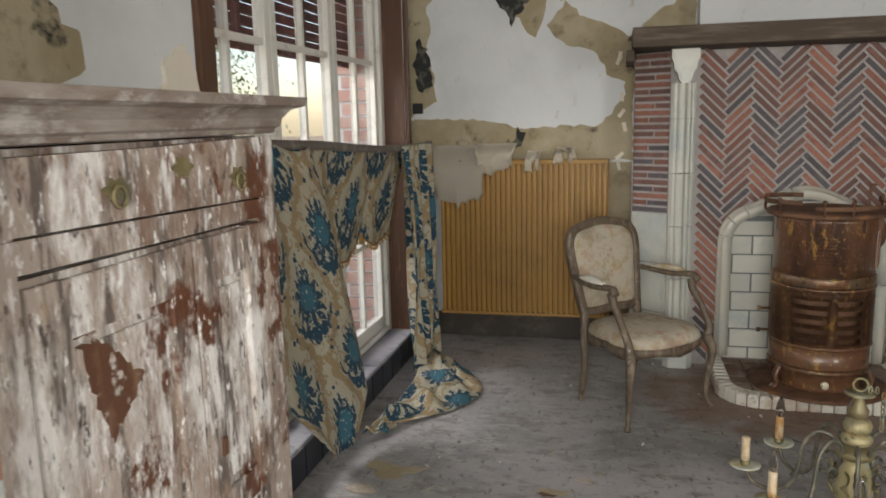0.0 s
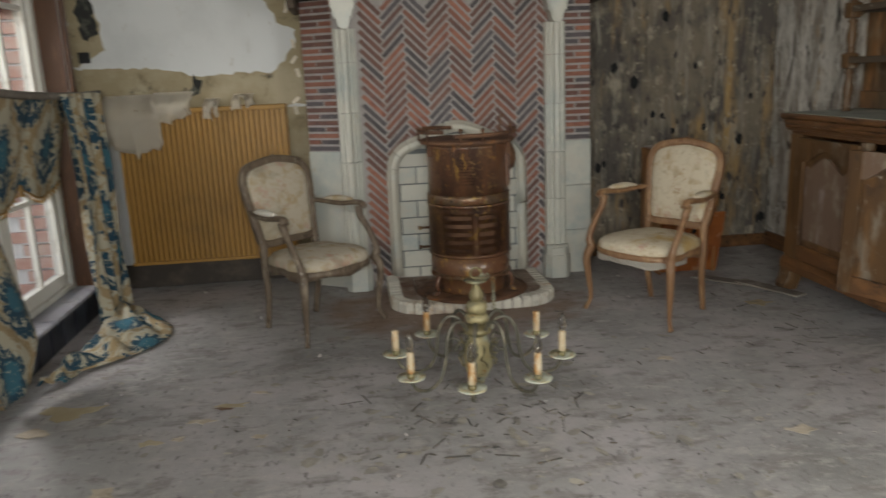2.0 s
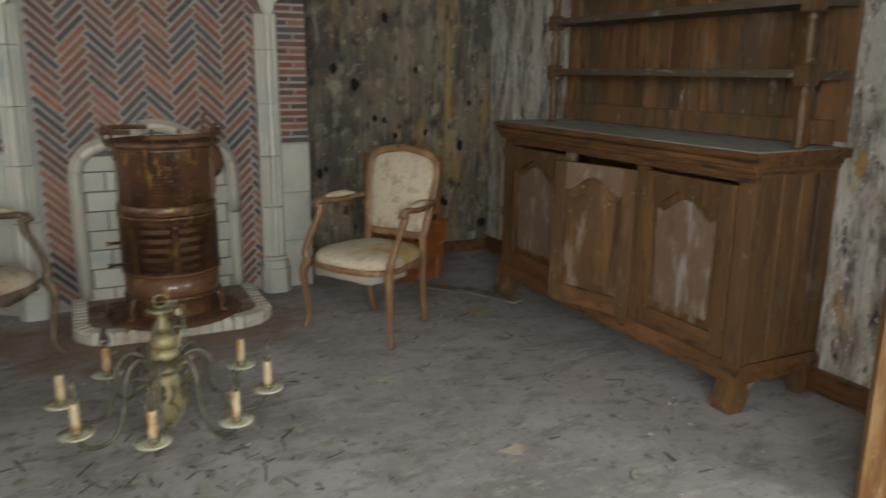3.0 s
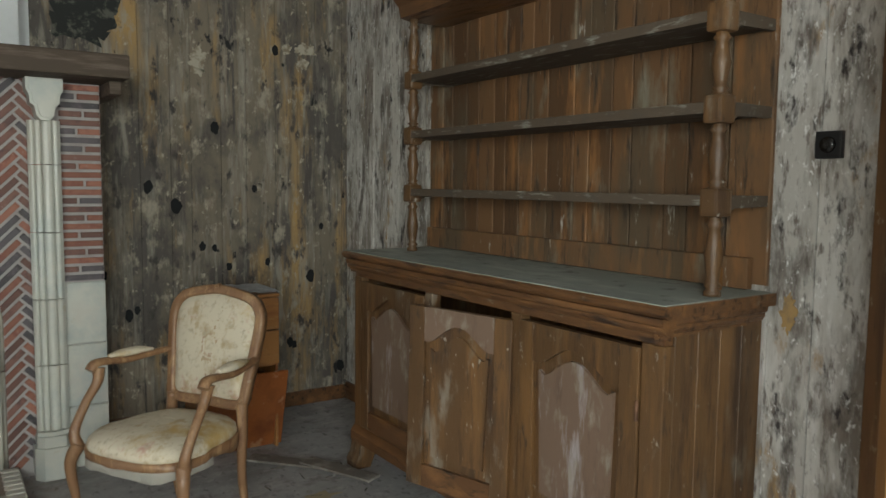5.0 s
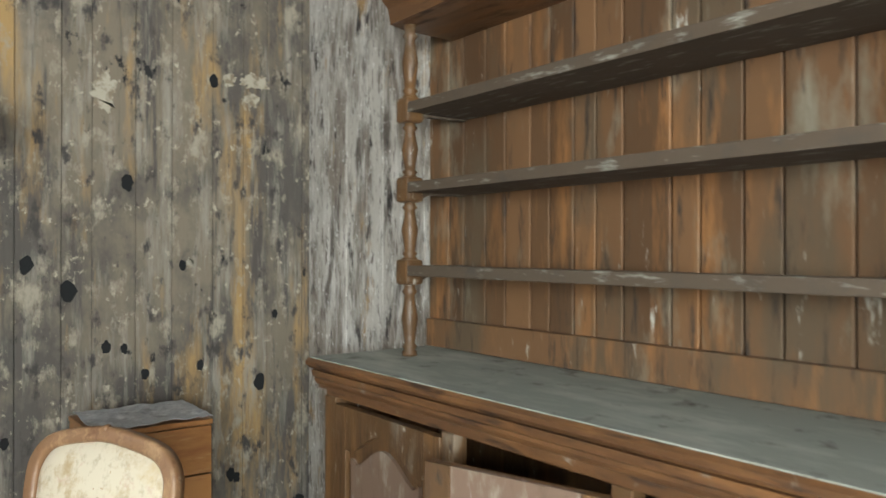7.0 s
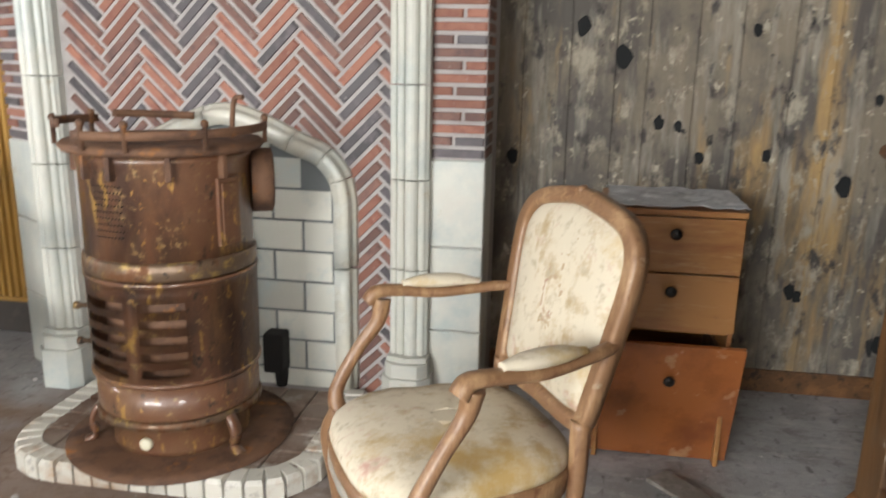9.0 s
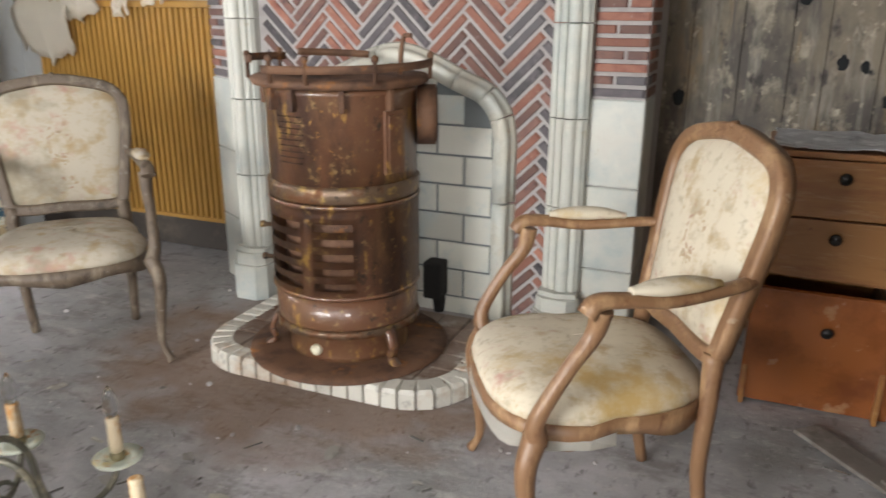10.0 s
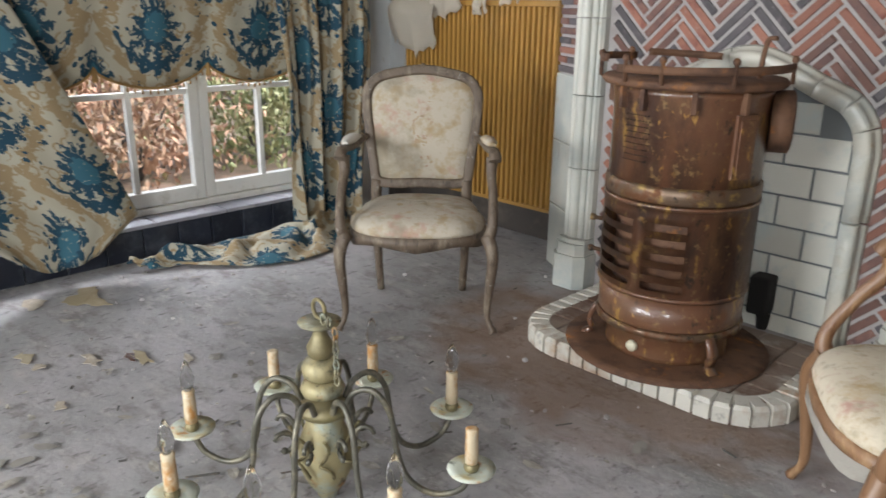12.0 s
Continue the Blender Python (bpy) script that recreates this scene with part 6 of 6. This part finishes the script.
# ---- torn wallpaper ----
def on_north(name, pts, mat, label, depth=0.003, seed=0, step=0.035, amount=0.012):
    bm = bmesh.new()
    prism(bm, ragged(pts, step, amount, seed), "y", NY - depth, NY + 0.001)
    return single(name, bm, mat, label, "wallpaper", "torn wallpaper")


on_north("wallpaper_piece", [(0.705, 1.2), (0.705, 1.49), (1.0, 1.49), (1.2, 1.475), (1.34, 1.45), (1.52, 1.41), (1.75, 1.43), (1.99, 1.42), (2.1, 1.56), (2.15, 1.62), (2.15, 1.7), (2.03, 1.74), (2.02, 1.8), (1.98, 1.87), (1.82, 1.93), (1.72, 1.98), (1.66, 2.07), (1.78, 2.2), (1.9, 2.1), (2.1, 2.02), (2.2, 1.96), (2.2, 1.2)], paper,
         "torn olive wallpaper above the radiator", seed=1)
on_north("wallpaper_piece", [(0.705, 1.492), (0.705, 2.7), (1.1, 2.7), (1.12, 2.45), (1.02, 2.38), (0.95, 2.3), (0.87, 2.22), (0.88, 2.05), (0.85, 1.95), (0.9, 1.78), (0.93, 1.6)], paper, "olive wallpaper strip with black mould beside the window", seed=2)
on_north("wallpaper_piece", [(1.1, 2.7), (1.13, 2.4), (1.22, 2.32), (1.35, 2.2), (1.47, 2.12), (1.53, 2.02), (1.58, 1.98), (1.63, 2.12), (1.65, 2.25), (1.75, 2.2), (1.9, 2.32), (2.57, 2.36), (2.57, 2.7)], paper, "torn olive wallpaper hanging high on the wall", seed=3)
on_north("wallpaper_piece", [(2.04, 0.17), (2.04, 1.19), (2.198, 1.19), (2.198, 0.17)], paper, "stained wallpaper strip between radiator and fireplace", seed=14, amount=0.002)
on_north("wallpaper_piece", [(2.16, 1.952), (2.56, 1.952), (2.56, 2.24), (2.42, 2.16), (2.28, 2.08)], paper, "brown wallpaper wedge above the mantel beam", seed=4)
on_north("mould_patch", [(1.14, 2.6), (1.2, 2.36), (1.3, 2.27), (1.36, 2.17), (1.44, 2.08), (1.49, 2.15), (1.55, 2.3), (1.58, 2.6)], mould, "black mould patch on torn wallpaper", 0.006, 5, 0.025, 0.02)
on_north("mould_patch", [(0.8, 1.66), (0.9, 1.7), (0.88, 1.82), (0.86, 1.95), (0.8, 2.02), (0.77, 1.85)], mould, "black mould patch beside the window", 0.006, 6, 0.025, 0.015)
on_north("mould_patch", [(1.42, 1.3), (1.5, 1.3), (1.52, 1.38), (1.46, 1.42)], mould, "small black mould patch above the radiator", 0.006, 7, 0.025, 0.012)
bm = bmesh.new()
prism(bm, ragged([(2.45, 1.62), (2.45, 1.72), (2.66, 1.84), (2.78, 1.78), (2.9, 1.7), (2.88, 1.6), (2.7, 1.55)], 0.03, 0.015, 8), "x", WX - 0.001, WX + 0.004)
single("wallpaper_piece", bm, paper, "torn mouldy wallpaper behind the cupboard", "wallpaper", "torn wallpaper")
bm = bmesh.new()
prism(bm, ragged([(3.2, 1.55), (3.24, 1.68), (3.34, 1.72), (3.4, 1.64), (3.4, 1.5)], 0.02, 0.01, 9), "x", WX - 0.001, WX + 0.012)
single("wallpaper_piece", bm, paper_back, "curled cream wallpaper scrap beside the window casing", "wallpaper", "torn wallpaper")


def hanging_paper(x0, x1, top, low, seed, label, bulge=0.05):
    """A strip that has come off the wall and hangs over the radiator."""
    r = random.Random(seed)
    bm = bmesh.new()
    nu, nv = 16, 10
    bottom = [low + r.uniform(-0.022, 0.022) + 0.035 * math.sin(k * 0.45 + seed) for k in range(nu + 1)]
    g = []
    for j in range(nv + 1):
        t = j / nv
        row = []
        for i in range(nu + 1):
            x = lerp(x0, x1, i / nu) + r.uniform(-0.004, 0.004) + 0.02 * t * math.sin(seed + i)
            z = lerp(top, bottom[i], t)
            y = NY - 0.02 - 0.012 * noise.noise(Vector((x * 22, t * 5, seed))) - 0.115 * min(1, t * 2.6) - bulge * math.sin(math.pi * t) * (0.8 + 0.2 * math.sin(i * 0.35 + seed)) - 0.005 * math.sin(i * 0.9) * t
            row.append(bm.verts.new((x, y, z)))
        g.append(row)
    for j in range(nv):
        for i in range(nu):
            bm.faces.new((g[j][i], g[j][i + 1], g[j + 1][i + 1], g[j + 1][i])).smooth = True
    bmesh.ops.solidify(bm, geom=bm.faces[:], thickness=0.002)
    single("hanging_wallpaper", bm, paper_back, label, "wallpaper", "torn wallpaper")


hanging_paper(0.88, 1.27, 1.31, 0.95, 1, "cream backing of a wallpaper sheet hanging over the radiator")
hanging_paper(1.2, 1.46, 1.32, 1.14, 2, "curled cream wallpaper flap over the radiator top", 0.04)
hanging_paper(1.53, 1.62, 1.27, 1.17, 3, "small curled cream wallpaper flap on the radiator", 0.02)
hanging_paper(1.72, 1.84, 1.29, 1.235, 4, "small torn wallpaper curl above the radiator", 0.02)
r = random.Random(8)
for k in range(7):
    x, z = 2.09 + r.uniform(0, 0.09), r.uniform(1.15, 1.85)
    bm = bmesh.new()
    box(bm, -0.012, -0.012, -0.03, 0.012, -0.01, 0.03, m=Matrix.Translation((x, NY - 0.01, z)) @ pose(0, 0, 0, r.uniform(-25, 25), r.uniform(-50, 50), r.uniform(-30, 30)))
    single("paper_shred", bm, paper_back, "small curled shred of torn wallpaper", "wallpaper", "torn wallpaper shreds")

# ---- plinths, switch, socket, door ----
bm = bmesh.new()
box(bm, 0.702, NY - 0.03, 0, BX0 + 0.002, NY + 0.001, 0.16, 0.005)
structure("baseboard_north", bm, dark_plinth, "dark damp baseboard under the radiator", "baseboard")
bm = bmesh.new()
box(bm, BX1 + 0.002, NY - 0.016, 0, EX, NY + 0.011, 0.09, 0.004)
box(bm, EX - 0.02, DOOR_Y1 + 0.07, 0, EX + 0.011, NY - 0.017, 0.11, 0.004)
structure("baseboard_boarded", bm, oak_long, "brown wooden baseboard along the plank walls", "baseboard")
switch = thing("light_switch", "black square switch plate on the plank wall", "switch")
part("plate", box(bmesh.new(), EX - 0.022, 3.09, 1.475, EX + 0.0, 3.17, 1.555, 0.005), black_plastic, switch)
part("dial", lathe(bmesh.new(), [(0.024, 0), (0.022, 0.008), (0.008, 0.01)], 18, Matrix.Translation((EX - 0.021, 3.13, 1.515)) @ pose(0, 0, 0, 0, -90, 0)), black_knob, switch)
socket = thing("wall_socket", "black square socket on the wall beside the window", "socket")
part("plate", box(bmesh.new(), 0.755, NY - 0.02, 1.525, 0.825, NY - 0.002, 1.595, 0.004), black_plastic, socket)

bm = bmesh.new()
for y0, y1 in ((DOOR_Y0 - 0.05, DOOR_Y0), (DOOR_Y1, DOOR_Y1 + 0.05)):
    box(bm, EX - 0.02, y0, 0.0, EX + 0.2, y1, DOOR_TOP, 0.004)
box(bm, EX - 0.02, DOOR_Y0 - 0.05, DOOR_TOP, EX + 0.2, DOOR_Y1 + 0.05, DOOR_TOP + 0.05, 0.004)
structure("trim_door", bm, pine, "pine door frame in the plank wall", "trim")
door = tagged(new("door_1"), "open orange varnished pine door with lever handle", "door", kind="structure")
door.matrix_world = pose(5.535, 2.105, 0, 0, 0, 51.5)
W = 0.83
part("leaf_core", box(bmesh.new(), -0.012, 0.02, 0.012, 0.012, W - 0.02, 2.03), pine, door)
for y0, y1 in ((0.0, 0.11), (W - 0.12, W)):
    part("door_stile", box(bmesh.new(), -0.022, y0, 0.01, 0.022, y1, 2.035, 0.004), pine, door)
for z0, z1 in ((0.01, 0.22), (0.9, 1.04), (1.92, 2.035)):
    part("door_rail", box(bmesh.new(), -0.021, 0.11, z0, 0.021, W - 0.12, z1, 0.003), pine, door)
for z0, z1 in ((0.26, 0.86), (1.08, 1.88)):
    bm = bmesh.new()
    box(bm, -0.018, 0.15, z0, 0.018, W - 0.16, z1, 0.008)
    part("door_panel", bm, pine, door)
hz = 1.19
hd = part("door_handle", lathe(bmesh.new(), [(0.026, 0), (0.026, 0.006), (0.011, 0.01), (0.011, 0.045)], 16, Matrix.Translation((-0.022, W - 0.055, hz)) @ pose(0, 0, 0, 0, -90, 0)), chrome, door, "dull metal lever handle")
part("lever", sweep(bmesh.new(), curve_points([(-0.066, W - 0.05, hz), (-0.07, W - 0.09, hz + 0.004), (-0.066, W - 0.16, hz - 0.002), (-0.062, W - 0.18, hz - 0.002)], 6), ring(0.01, 8, 0.8)), chrome, hd)
part("keyhole_rose", lathe(bmesh.new(), [(0.022, 0), (0.021, 0.004), (0.006, 0.005)], 16, Matrix.Translation((-0.0215, W - 0.055, hz - 0.11)) @ pose(0, 0, 0, 0, -90, 0)), brass, door, "round keyhole plate")

# ---- floor litter ----
r = random.Random(21)


def scrap(x, y, w, h, mat, label, seed, name="paper_scrap", category="paper"):
    rr, pts = random.Random(seed), []
    n = 11
    for k in range(n):
        a = 2 * math.pi * k / n
        q = rr.uniform(0.45, 1.15)
        pts.append((x + w * q * math.cos(a), y + h * q * math.sin(a)))
    bm = bmesh.new()
    prism(bm, ragged(pts, 0.02, 0.009, seed), "z", 0.002, 0.0038)
    for v in bm.verts:
        v.co.z += 0.008 * max(0, noise.noise(v.co * 12))
    single(name, bm, mat, label, category, "paper scraps on the floor")


for k, (x, y, w, h) in enumerate(((1.2, 4.15, 0.15, 0.09), (1.12, 3.97, 0.08, 0.05), (1.8, 3.95, 0.06, 0.035), (1.9, 4.08, 0.09, 0.03), (1.72, 3.8, 0.04, 0.03), (2.05, 3.76, 0.05, 0.03), (1.62, 3.78, 0.05, 0.03), (2.0, 4.2, 0.05, 0.02), (1.55, 3.4, 0.06, 0.08), (2.75, 3.1, 0.07, 0.03), (4.1, 3.4, 0.07, 0.05), (3.9, 4.2, 0.05, 0.03), (4.75, 4.9, 0.08, 0.06))):
    scrap(x, y, w, h, scrap_paper if k % 3 else paper, "torn scrap of cream wallpaper lying on the floor", 40 + k)
scrap(1.86, 4.06, 0.035, 0.02, rust, "small red-brown flake on the floor", 70, "rust_flake", "flake")
scrap(2.55, 2.6, 0.06, 0.03, patch_ochre, "ochre paper flake on the floor", 71)
for k in range(2):
    bm = bmesh.new()
    box(bm, -0.24 + 0.05 * k, -0.045, 0.004, 0.24, 0.045, 0.016, 0.003, pose((4.8, 4.93)[k], (5.34, 5.14)[k], 0.008 * k, 0, 0, (-48, -66)[k]))
    single("loose_board", bm, rail_wood, "dark loose board lying on the floor by the buffet", "board", "loose boards")
bm = bmesh.new()


def bits(bm, count, cx, cy, sx, sy, long, r):
    for k in range(count):
        x, y = r.gauss(cx, sx), r.gauss(cy, sy)
        if not (WX + 0.1 < x < 5.0 and 0.9 < y < 5.8):
            continue
        l = r.uniform(0.15, 1) ** 1.4 * long
        box(bm, -l / 2, -0.002, 0.0003, l / 2, r.uniform(-0.001, 0.0035), 0.004, m=pose(x, y, 0.001, r.uniform(-4, 4), r.uniform(-3, 3), r.uniform(0, 180)))


bits(bm, 60, 2.95, 3.72, 0.26, 0.2, 0.11, r)
bits(bm, 50, 3.6, 3.8, 0.7, 0.7, 0.07, r)
bits(bm, 45, 2.6, 3.2, 0.7, 0.8, 0.03, r)
bits(bm, 50, 4.75, 4.3, 0.15, 0.7, 0.1, r)
tagged(single("splinters", bm, twig, "scattered dark wood splinters and dirt on the floor", "debris"), kind="stuff")
rf = random.Random(77)
verts, faces = [], []
for k in range(520):
    if k < 260:
        x, y = rf.gauss(3.0, 0.55), rf.gauss(3.6, 0.45)
    else:
        x, y = rf.uniform(1.2, 4.9), rf.uniform(1.8, 5.0)
    if not (1.0 < x < 4.95 and 1.2 < y < 5.05):
        continue
    long, wide, t = 0.006 + 0.04 * rf.random() ** 2.5, rf.uniform(0.3, 0.8), rf.uniform(0, 3.14)
    i, n = len(verts), 7
    for j in range(n):
        a, q = 2 * math.pi * j / n, rf.uniform(0.6, 1.1)
        u, w = long * q * math.cos(a), long * wide * q * math.sin(a)
        verts.append((x + u * math.cos(t) - w * math.sin(t), y + u * math.sin(t) + w * math.cos(t), 0.0035 + 0.005 * rf.random()))
    verts.append((x, y, 0.006))
    faces += [(i + j, i + (j + 1) % n, i + n) for j in range(n)]
me = bpy.data.meshes.new("paint_flakes")
me.from_pydata(verts, [], faces)
me.materials.append(flake_grey)
tagged(new("paint_flakes", me), "curled grey-beige paint flakes scattered over the floor", "debris", kind="stuff")
bm = bmesh.new()
for k in range(700):
    x, y, s = r.uniform(1.0, 5.0), r.uniform(1.2, 6.0), 0.002 + 0.012 * r.random() ** 3
    bmesh.ops.create_icosphere(bm, subdivisions=1, radius=s, matrix=pose(x, y, s * 0.15, r.uniform(0, 90), 0, r.uniform(0, 180)) @ Matrix.Diagonal((1, r.uniform(0.4, 1), 0.3, 1)))
tagged(single("plaster_crumbs", bm, mortar, "small grey plaster crumbs scattered over the floor", "debris"), kind="stuff")
# ---- stains and knots on the plank walls ----
r = random.Random(31)


def blotch(name, x, z, w, h, mat, label, seed, on="y"):
    rr, pts, n = random.Random(seed), [], 14 if mat is knot_black else 40
    for k in range(n):
        a = 2 * math.pi * k / n
        q = rr.uniform(0.8, 1.12) if mat is knot_black else rr.uniform(0.62, 1.15)
        pts.append((x + w * q * math.cos(a), z + h * q * math.sin(a)))
    if mat is not knot_black:
        pts = ragged(pts, 0.008, 0.005, seed)
    bm = bmesh.new()
    if on == "y":
        prism(bm, pts, "y", NY - 0.0085, NY + 0.004)
    else:
        prism(bm, pts, "x", EX - 0.0085, EX + 0.004)
    return single(name, bm, mat, label, name.replace("_", " "), name + "s of the plank wall")


KNOTS = [(4.71, 1.006), (4.555, 0.481), (5.086, 2.167), (4.349, 1.356), (4.793, 0.894), (5.027, 0.91), (4.64, 1.018), (5.304, 0.81), (5.194, 0.389), (5.51, 0.218),
         (4.719, 1.695), (4.278, 0.678), (4.236, 0.652), (4.11, 0.877), (5.168, 0.407), (4.5, 1.25), (4.95, 1.35), (5.38, 1.12)]
for k, (x, z) in enumerate(KNOTS):
    s = r.uniform(0.016, 0.034)
    blotch("knot_hole", x, z, s * 0.9, s * 1.35, knot_black, "black knot hole in the stained plank wall", 100 + k)
for k, (x, z, w, h) in enumerate(((4.63, 2.065, 0.05, 0.085), (5.28, 2.19, 0.075, 0.04), (5.16, 2.18, 0.03, 0.03), (5.26, 2.105, 0.045, 0.03), (4.42, 1.53, 0.015, 0.015), (4.98, 1.36, 0.018, 0.022))):
    blotch("plaster_dab", x, z, w, h, patch_pale, "pale plaster dab stuck on the plank wall", 130 + k)
# Ochre stain whose colour also carries the orange light on the wood here.
blotch("glue_stain", 3.235, 1.0, 0.028, 0.06, patch_ochre, "ochre stain on the pale plank wall, with orange light painted in", 150, "x")
bm = bmesh.new()
prism(bm, ragged([(3.9, 2.12), (4.12, 2.1), (4.2, 2.2), (4.24, 2.4), (3.9, 2.5)], 0.02, 0.02, 12), "y", NY - 0.012, NY + 0.004)
single("mould_patch", bm, mould, "black mould patch above the mantel end", "mould")

# ---- brick pier beside the cupboard ----
PX, PY0, PY1 = 1.42, 0.75, 1.955
bm = bmesh.new()
box(bm, WX, PY0, 0, PX - 0.01, PY1 - 0.01, TOP - 0.002)
pier = structure("pillar_brick", bm, pier_mortar, "pale orange brick pillar with thick blue-grey joints", "pillar")
me_pb = unit_piece("brick", pier_brick, 0.05)
r = random.Random(5)
for row in range(31):
    z = 0.045 + row * 0.088
    y = PY1
    first = True
    while y > PY0:
        l = 0.22 if not first else (0.3 if row % 2 else 0.24)
        first = False
        l = min(l, y - PY0)
        if l < 0.03:
            break
        shared("brick", me_pb, pier, Matrix.Translation((PX - 0.017, y - l / 2, z)) @ pose(0, 0, 0, r.uniform(-0.8, 0.8), 90 + r.uniform(-1.5, 1.5), r.uniform(-0.6, 0.6)) @ Matrix.Diagonal((0.064 + r.uniform(-0.005, 0.005), l - 0.016, 0.022 + r.uniform(0, 0.004), 1)))
        y -= l
for row in range(31):
    z = 0.045 + row * 0.088
    shared("brick", me_pb, pier, Matrix.Translation((PX - 0.13, PY1 - 0.024, z)) @ pose(0, 0, 0, -90, 0, 0) @ Matrix.Diagonal((0.21, 0.064, 0.03, 1)))

# ---- fireplace brickwork ----
breast = bpy.data.objects["chimney_breast"]
kinds = [unit_piece("brick", m, 0.05) for m in (brick_red, brick_brown, brick_brown, brick_blue)]
r = random.Random(9)
UB, LB = 0.04, 5
rot = Matrix.Rotation(radians(45), 3, "Z")
for a in range(-60, 70):
    for b in range(-4, 10):
        for vert in (0, 1):
            u0, v0 = a + b * LB, a - b * LB
            cu, cv = (u0 + LB / 2, v0 + 0.5) if not vert else (u0 + LB + 0.5, v0 + 1 - LB / 2)
            q = rot @ Vector((cu * UB, cv * UB, 0))
            x, z = 2.436 + q.x, 0.9 + q.y
            if not (2.5 < x < 3.78 and 0.0 < z < 1.84) or inside_arch(x, z, 0.05):
                continue
            s = Matrix.Diagonal((LB * UB - 0.012, UB - 0.0125, 0.02, 1))
            shared("brick", r.choice(kinds), breast, Matrix.Translation((x, FY + 0.006 + r.uniform(0, 0.003), z)) @ pose(0, 0, 0, 90, 0, 0) @ pose(0, 0, 0, 0, 0, 45 + (90 if vert else 0)) @ s)


def course_panel(x0, x1, z0, z1, n, at):
    h = (z1 - z0) / n
    for k in range(n):
        z = z0 + h * (k + 0.5)
        cuts = [x0, x1] if k % 2 == 0 else [x0, lerp(x0, x1, 0.42 + 0.16 * ((k // 2) % 2)), x1]
        for a, c in zip(cuts, cuts[1:]):
            shared("brick", r.choice(kinds[:3] + kinds[:1] + kinds[3:]), breast, at((a + c) / 2, z, c - a - 0.012, h - 0.014))


front = lambda x, z, w, h: Matrix.Translation((x, FY + 0.005, z)) @ pose(0, 0, 0, 90, 0, 0) @ Matrix.Diagonal((w, h, 0.02, 1))
SPLAY = math.hypot(2.405 - BX0, 0.125)
turned = Matrix.Translation((2.405, FY + 0.005, 0)) @ pose(0, 0, 0, 0, 0, -math.degrees(math.atan2(0.125, 2.405 - BX0)))
splayed = lambda x, z, w, h: turned @ Matrix.Translation((x, 0, z)) @ pose(0, 0, 0, 90, 0, 0) @ Matrix.Diagonal((w, h, 0.02, 1))
course_panel(-SPLAY, 0.0, 0.905, SHELF, 23, splayed)
course_panel(3.863, BX1, 0.905, SHELF, 23, front)
side = lambda y, z, w, h: Matrix.Translation((BX1 - 0.008, y, z)) @ pose(0, 0, 0, 90, 0, 90) @ Matrix.Diagonal((w, h, 0.02, 1))
course_panel(FY + 0.012, FY + 0.2, 0.905, SHELF, 23, side)
me_st = unit_piece("stone_block", stone, 0.015)
for k in range(3):
    shared("stone_block", me_st, breast, splayed(-SPLAY / 2, 0.302 * (k + 0.5), SPLAY, 0.298))
for x0, x1 in ((3.863, BX1),):
    for k in range(3):
        shared("stone_block", me_st, breast, Matrix.Translation(((x0 + x1) / 2, FY + 0.004, 0.302 * (k + 0.5))) @ pose(0, 0, 0, 90, 0, 0) @ Matrix.Diagonal((x1 - x0, 0.298, 0.024, 1)))
for k in range(3):
    shared("stone_block", me_st, breast, Matrix.Translation((BX1 - 0.008, FY + 0.106, 0.302 * (k + 0.5))) @ pose(0, 0, 0, 90, 0, 90) @ Matrix.Diagonal((0.19, 0.298, 0.02, 1)))

# ---- wall planks ----
r = random.Random(17)
me_dark, me_pale = unit_piece("plank", wall_planks, 0.015), unit_piece("plank", pale_planks, 0.015)
north, east = bpy.data.objects["wall_north_boarding_back"], bpy.data.objects["wall_east"]


def plank(me, parent, m, w, h):
    shared("plank", me, parent, m @ Matrix.Diagonal((w, h, 0.015 + r.uniform(0, 0.002), 1)))


x = 3.8
while x < EX - 0.01:
    w = min(r.uniform(0.11, 0.19), EX + 0.005 - x)
    plank(me_dark, north, Matrix.Translation((x + w / 2, NY + 0.004, 1.37)) @ pose(0, 0, 0, 90, 0, 0), w - 0.0015, 2.74)
    x += w
y = NY - 0.004
while y > SY:
    w = min(r.uniform(0.12, 0.2), y - SY)
    low = 0.0
    if DOOR_Y0 - 0.04 < y - w / 2 < DOOR_Y1 + 0.04:
        low = DOOR_TOP + 0.055
    c = y - w / 2
    # Planks leave the added east lamp opening free.
    if 0.25 < c < 1.55:
        plank(me_pale, east, Matrix.Translation((EX + 0.004, c, 0.55)) @ pose(0, 0, 0, 90, 0, -90), w - 0.002, 1.1)
        low = 2.4
    if low == 0 or w > 0.02:
        plank(me_pale, east, Matrix.Translation((EX + 0.004, c, (low + 2.74) / 2)) @ pose(0, 0, 0, 90, 0, -90), w - 0.002, 2.74 - low)
    y -= w
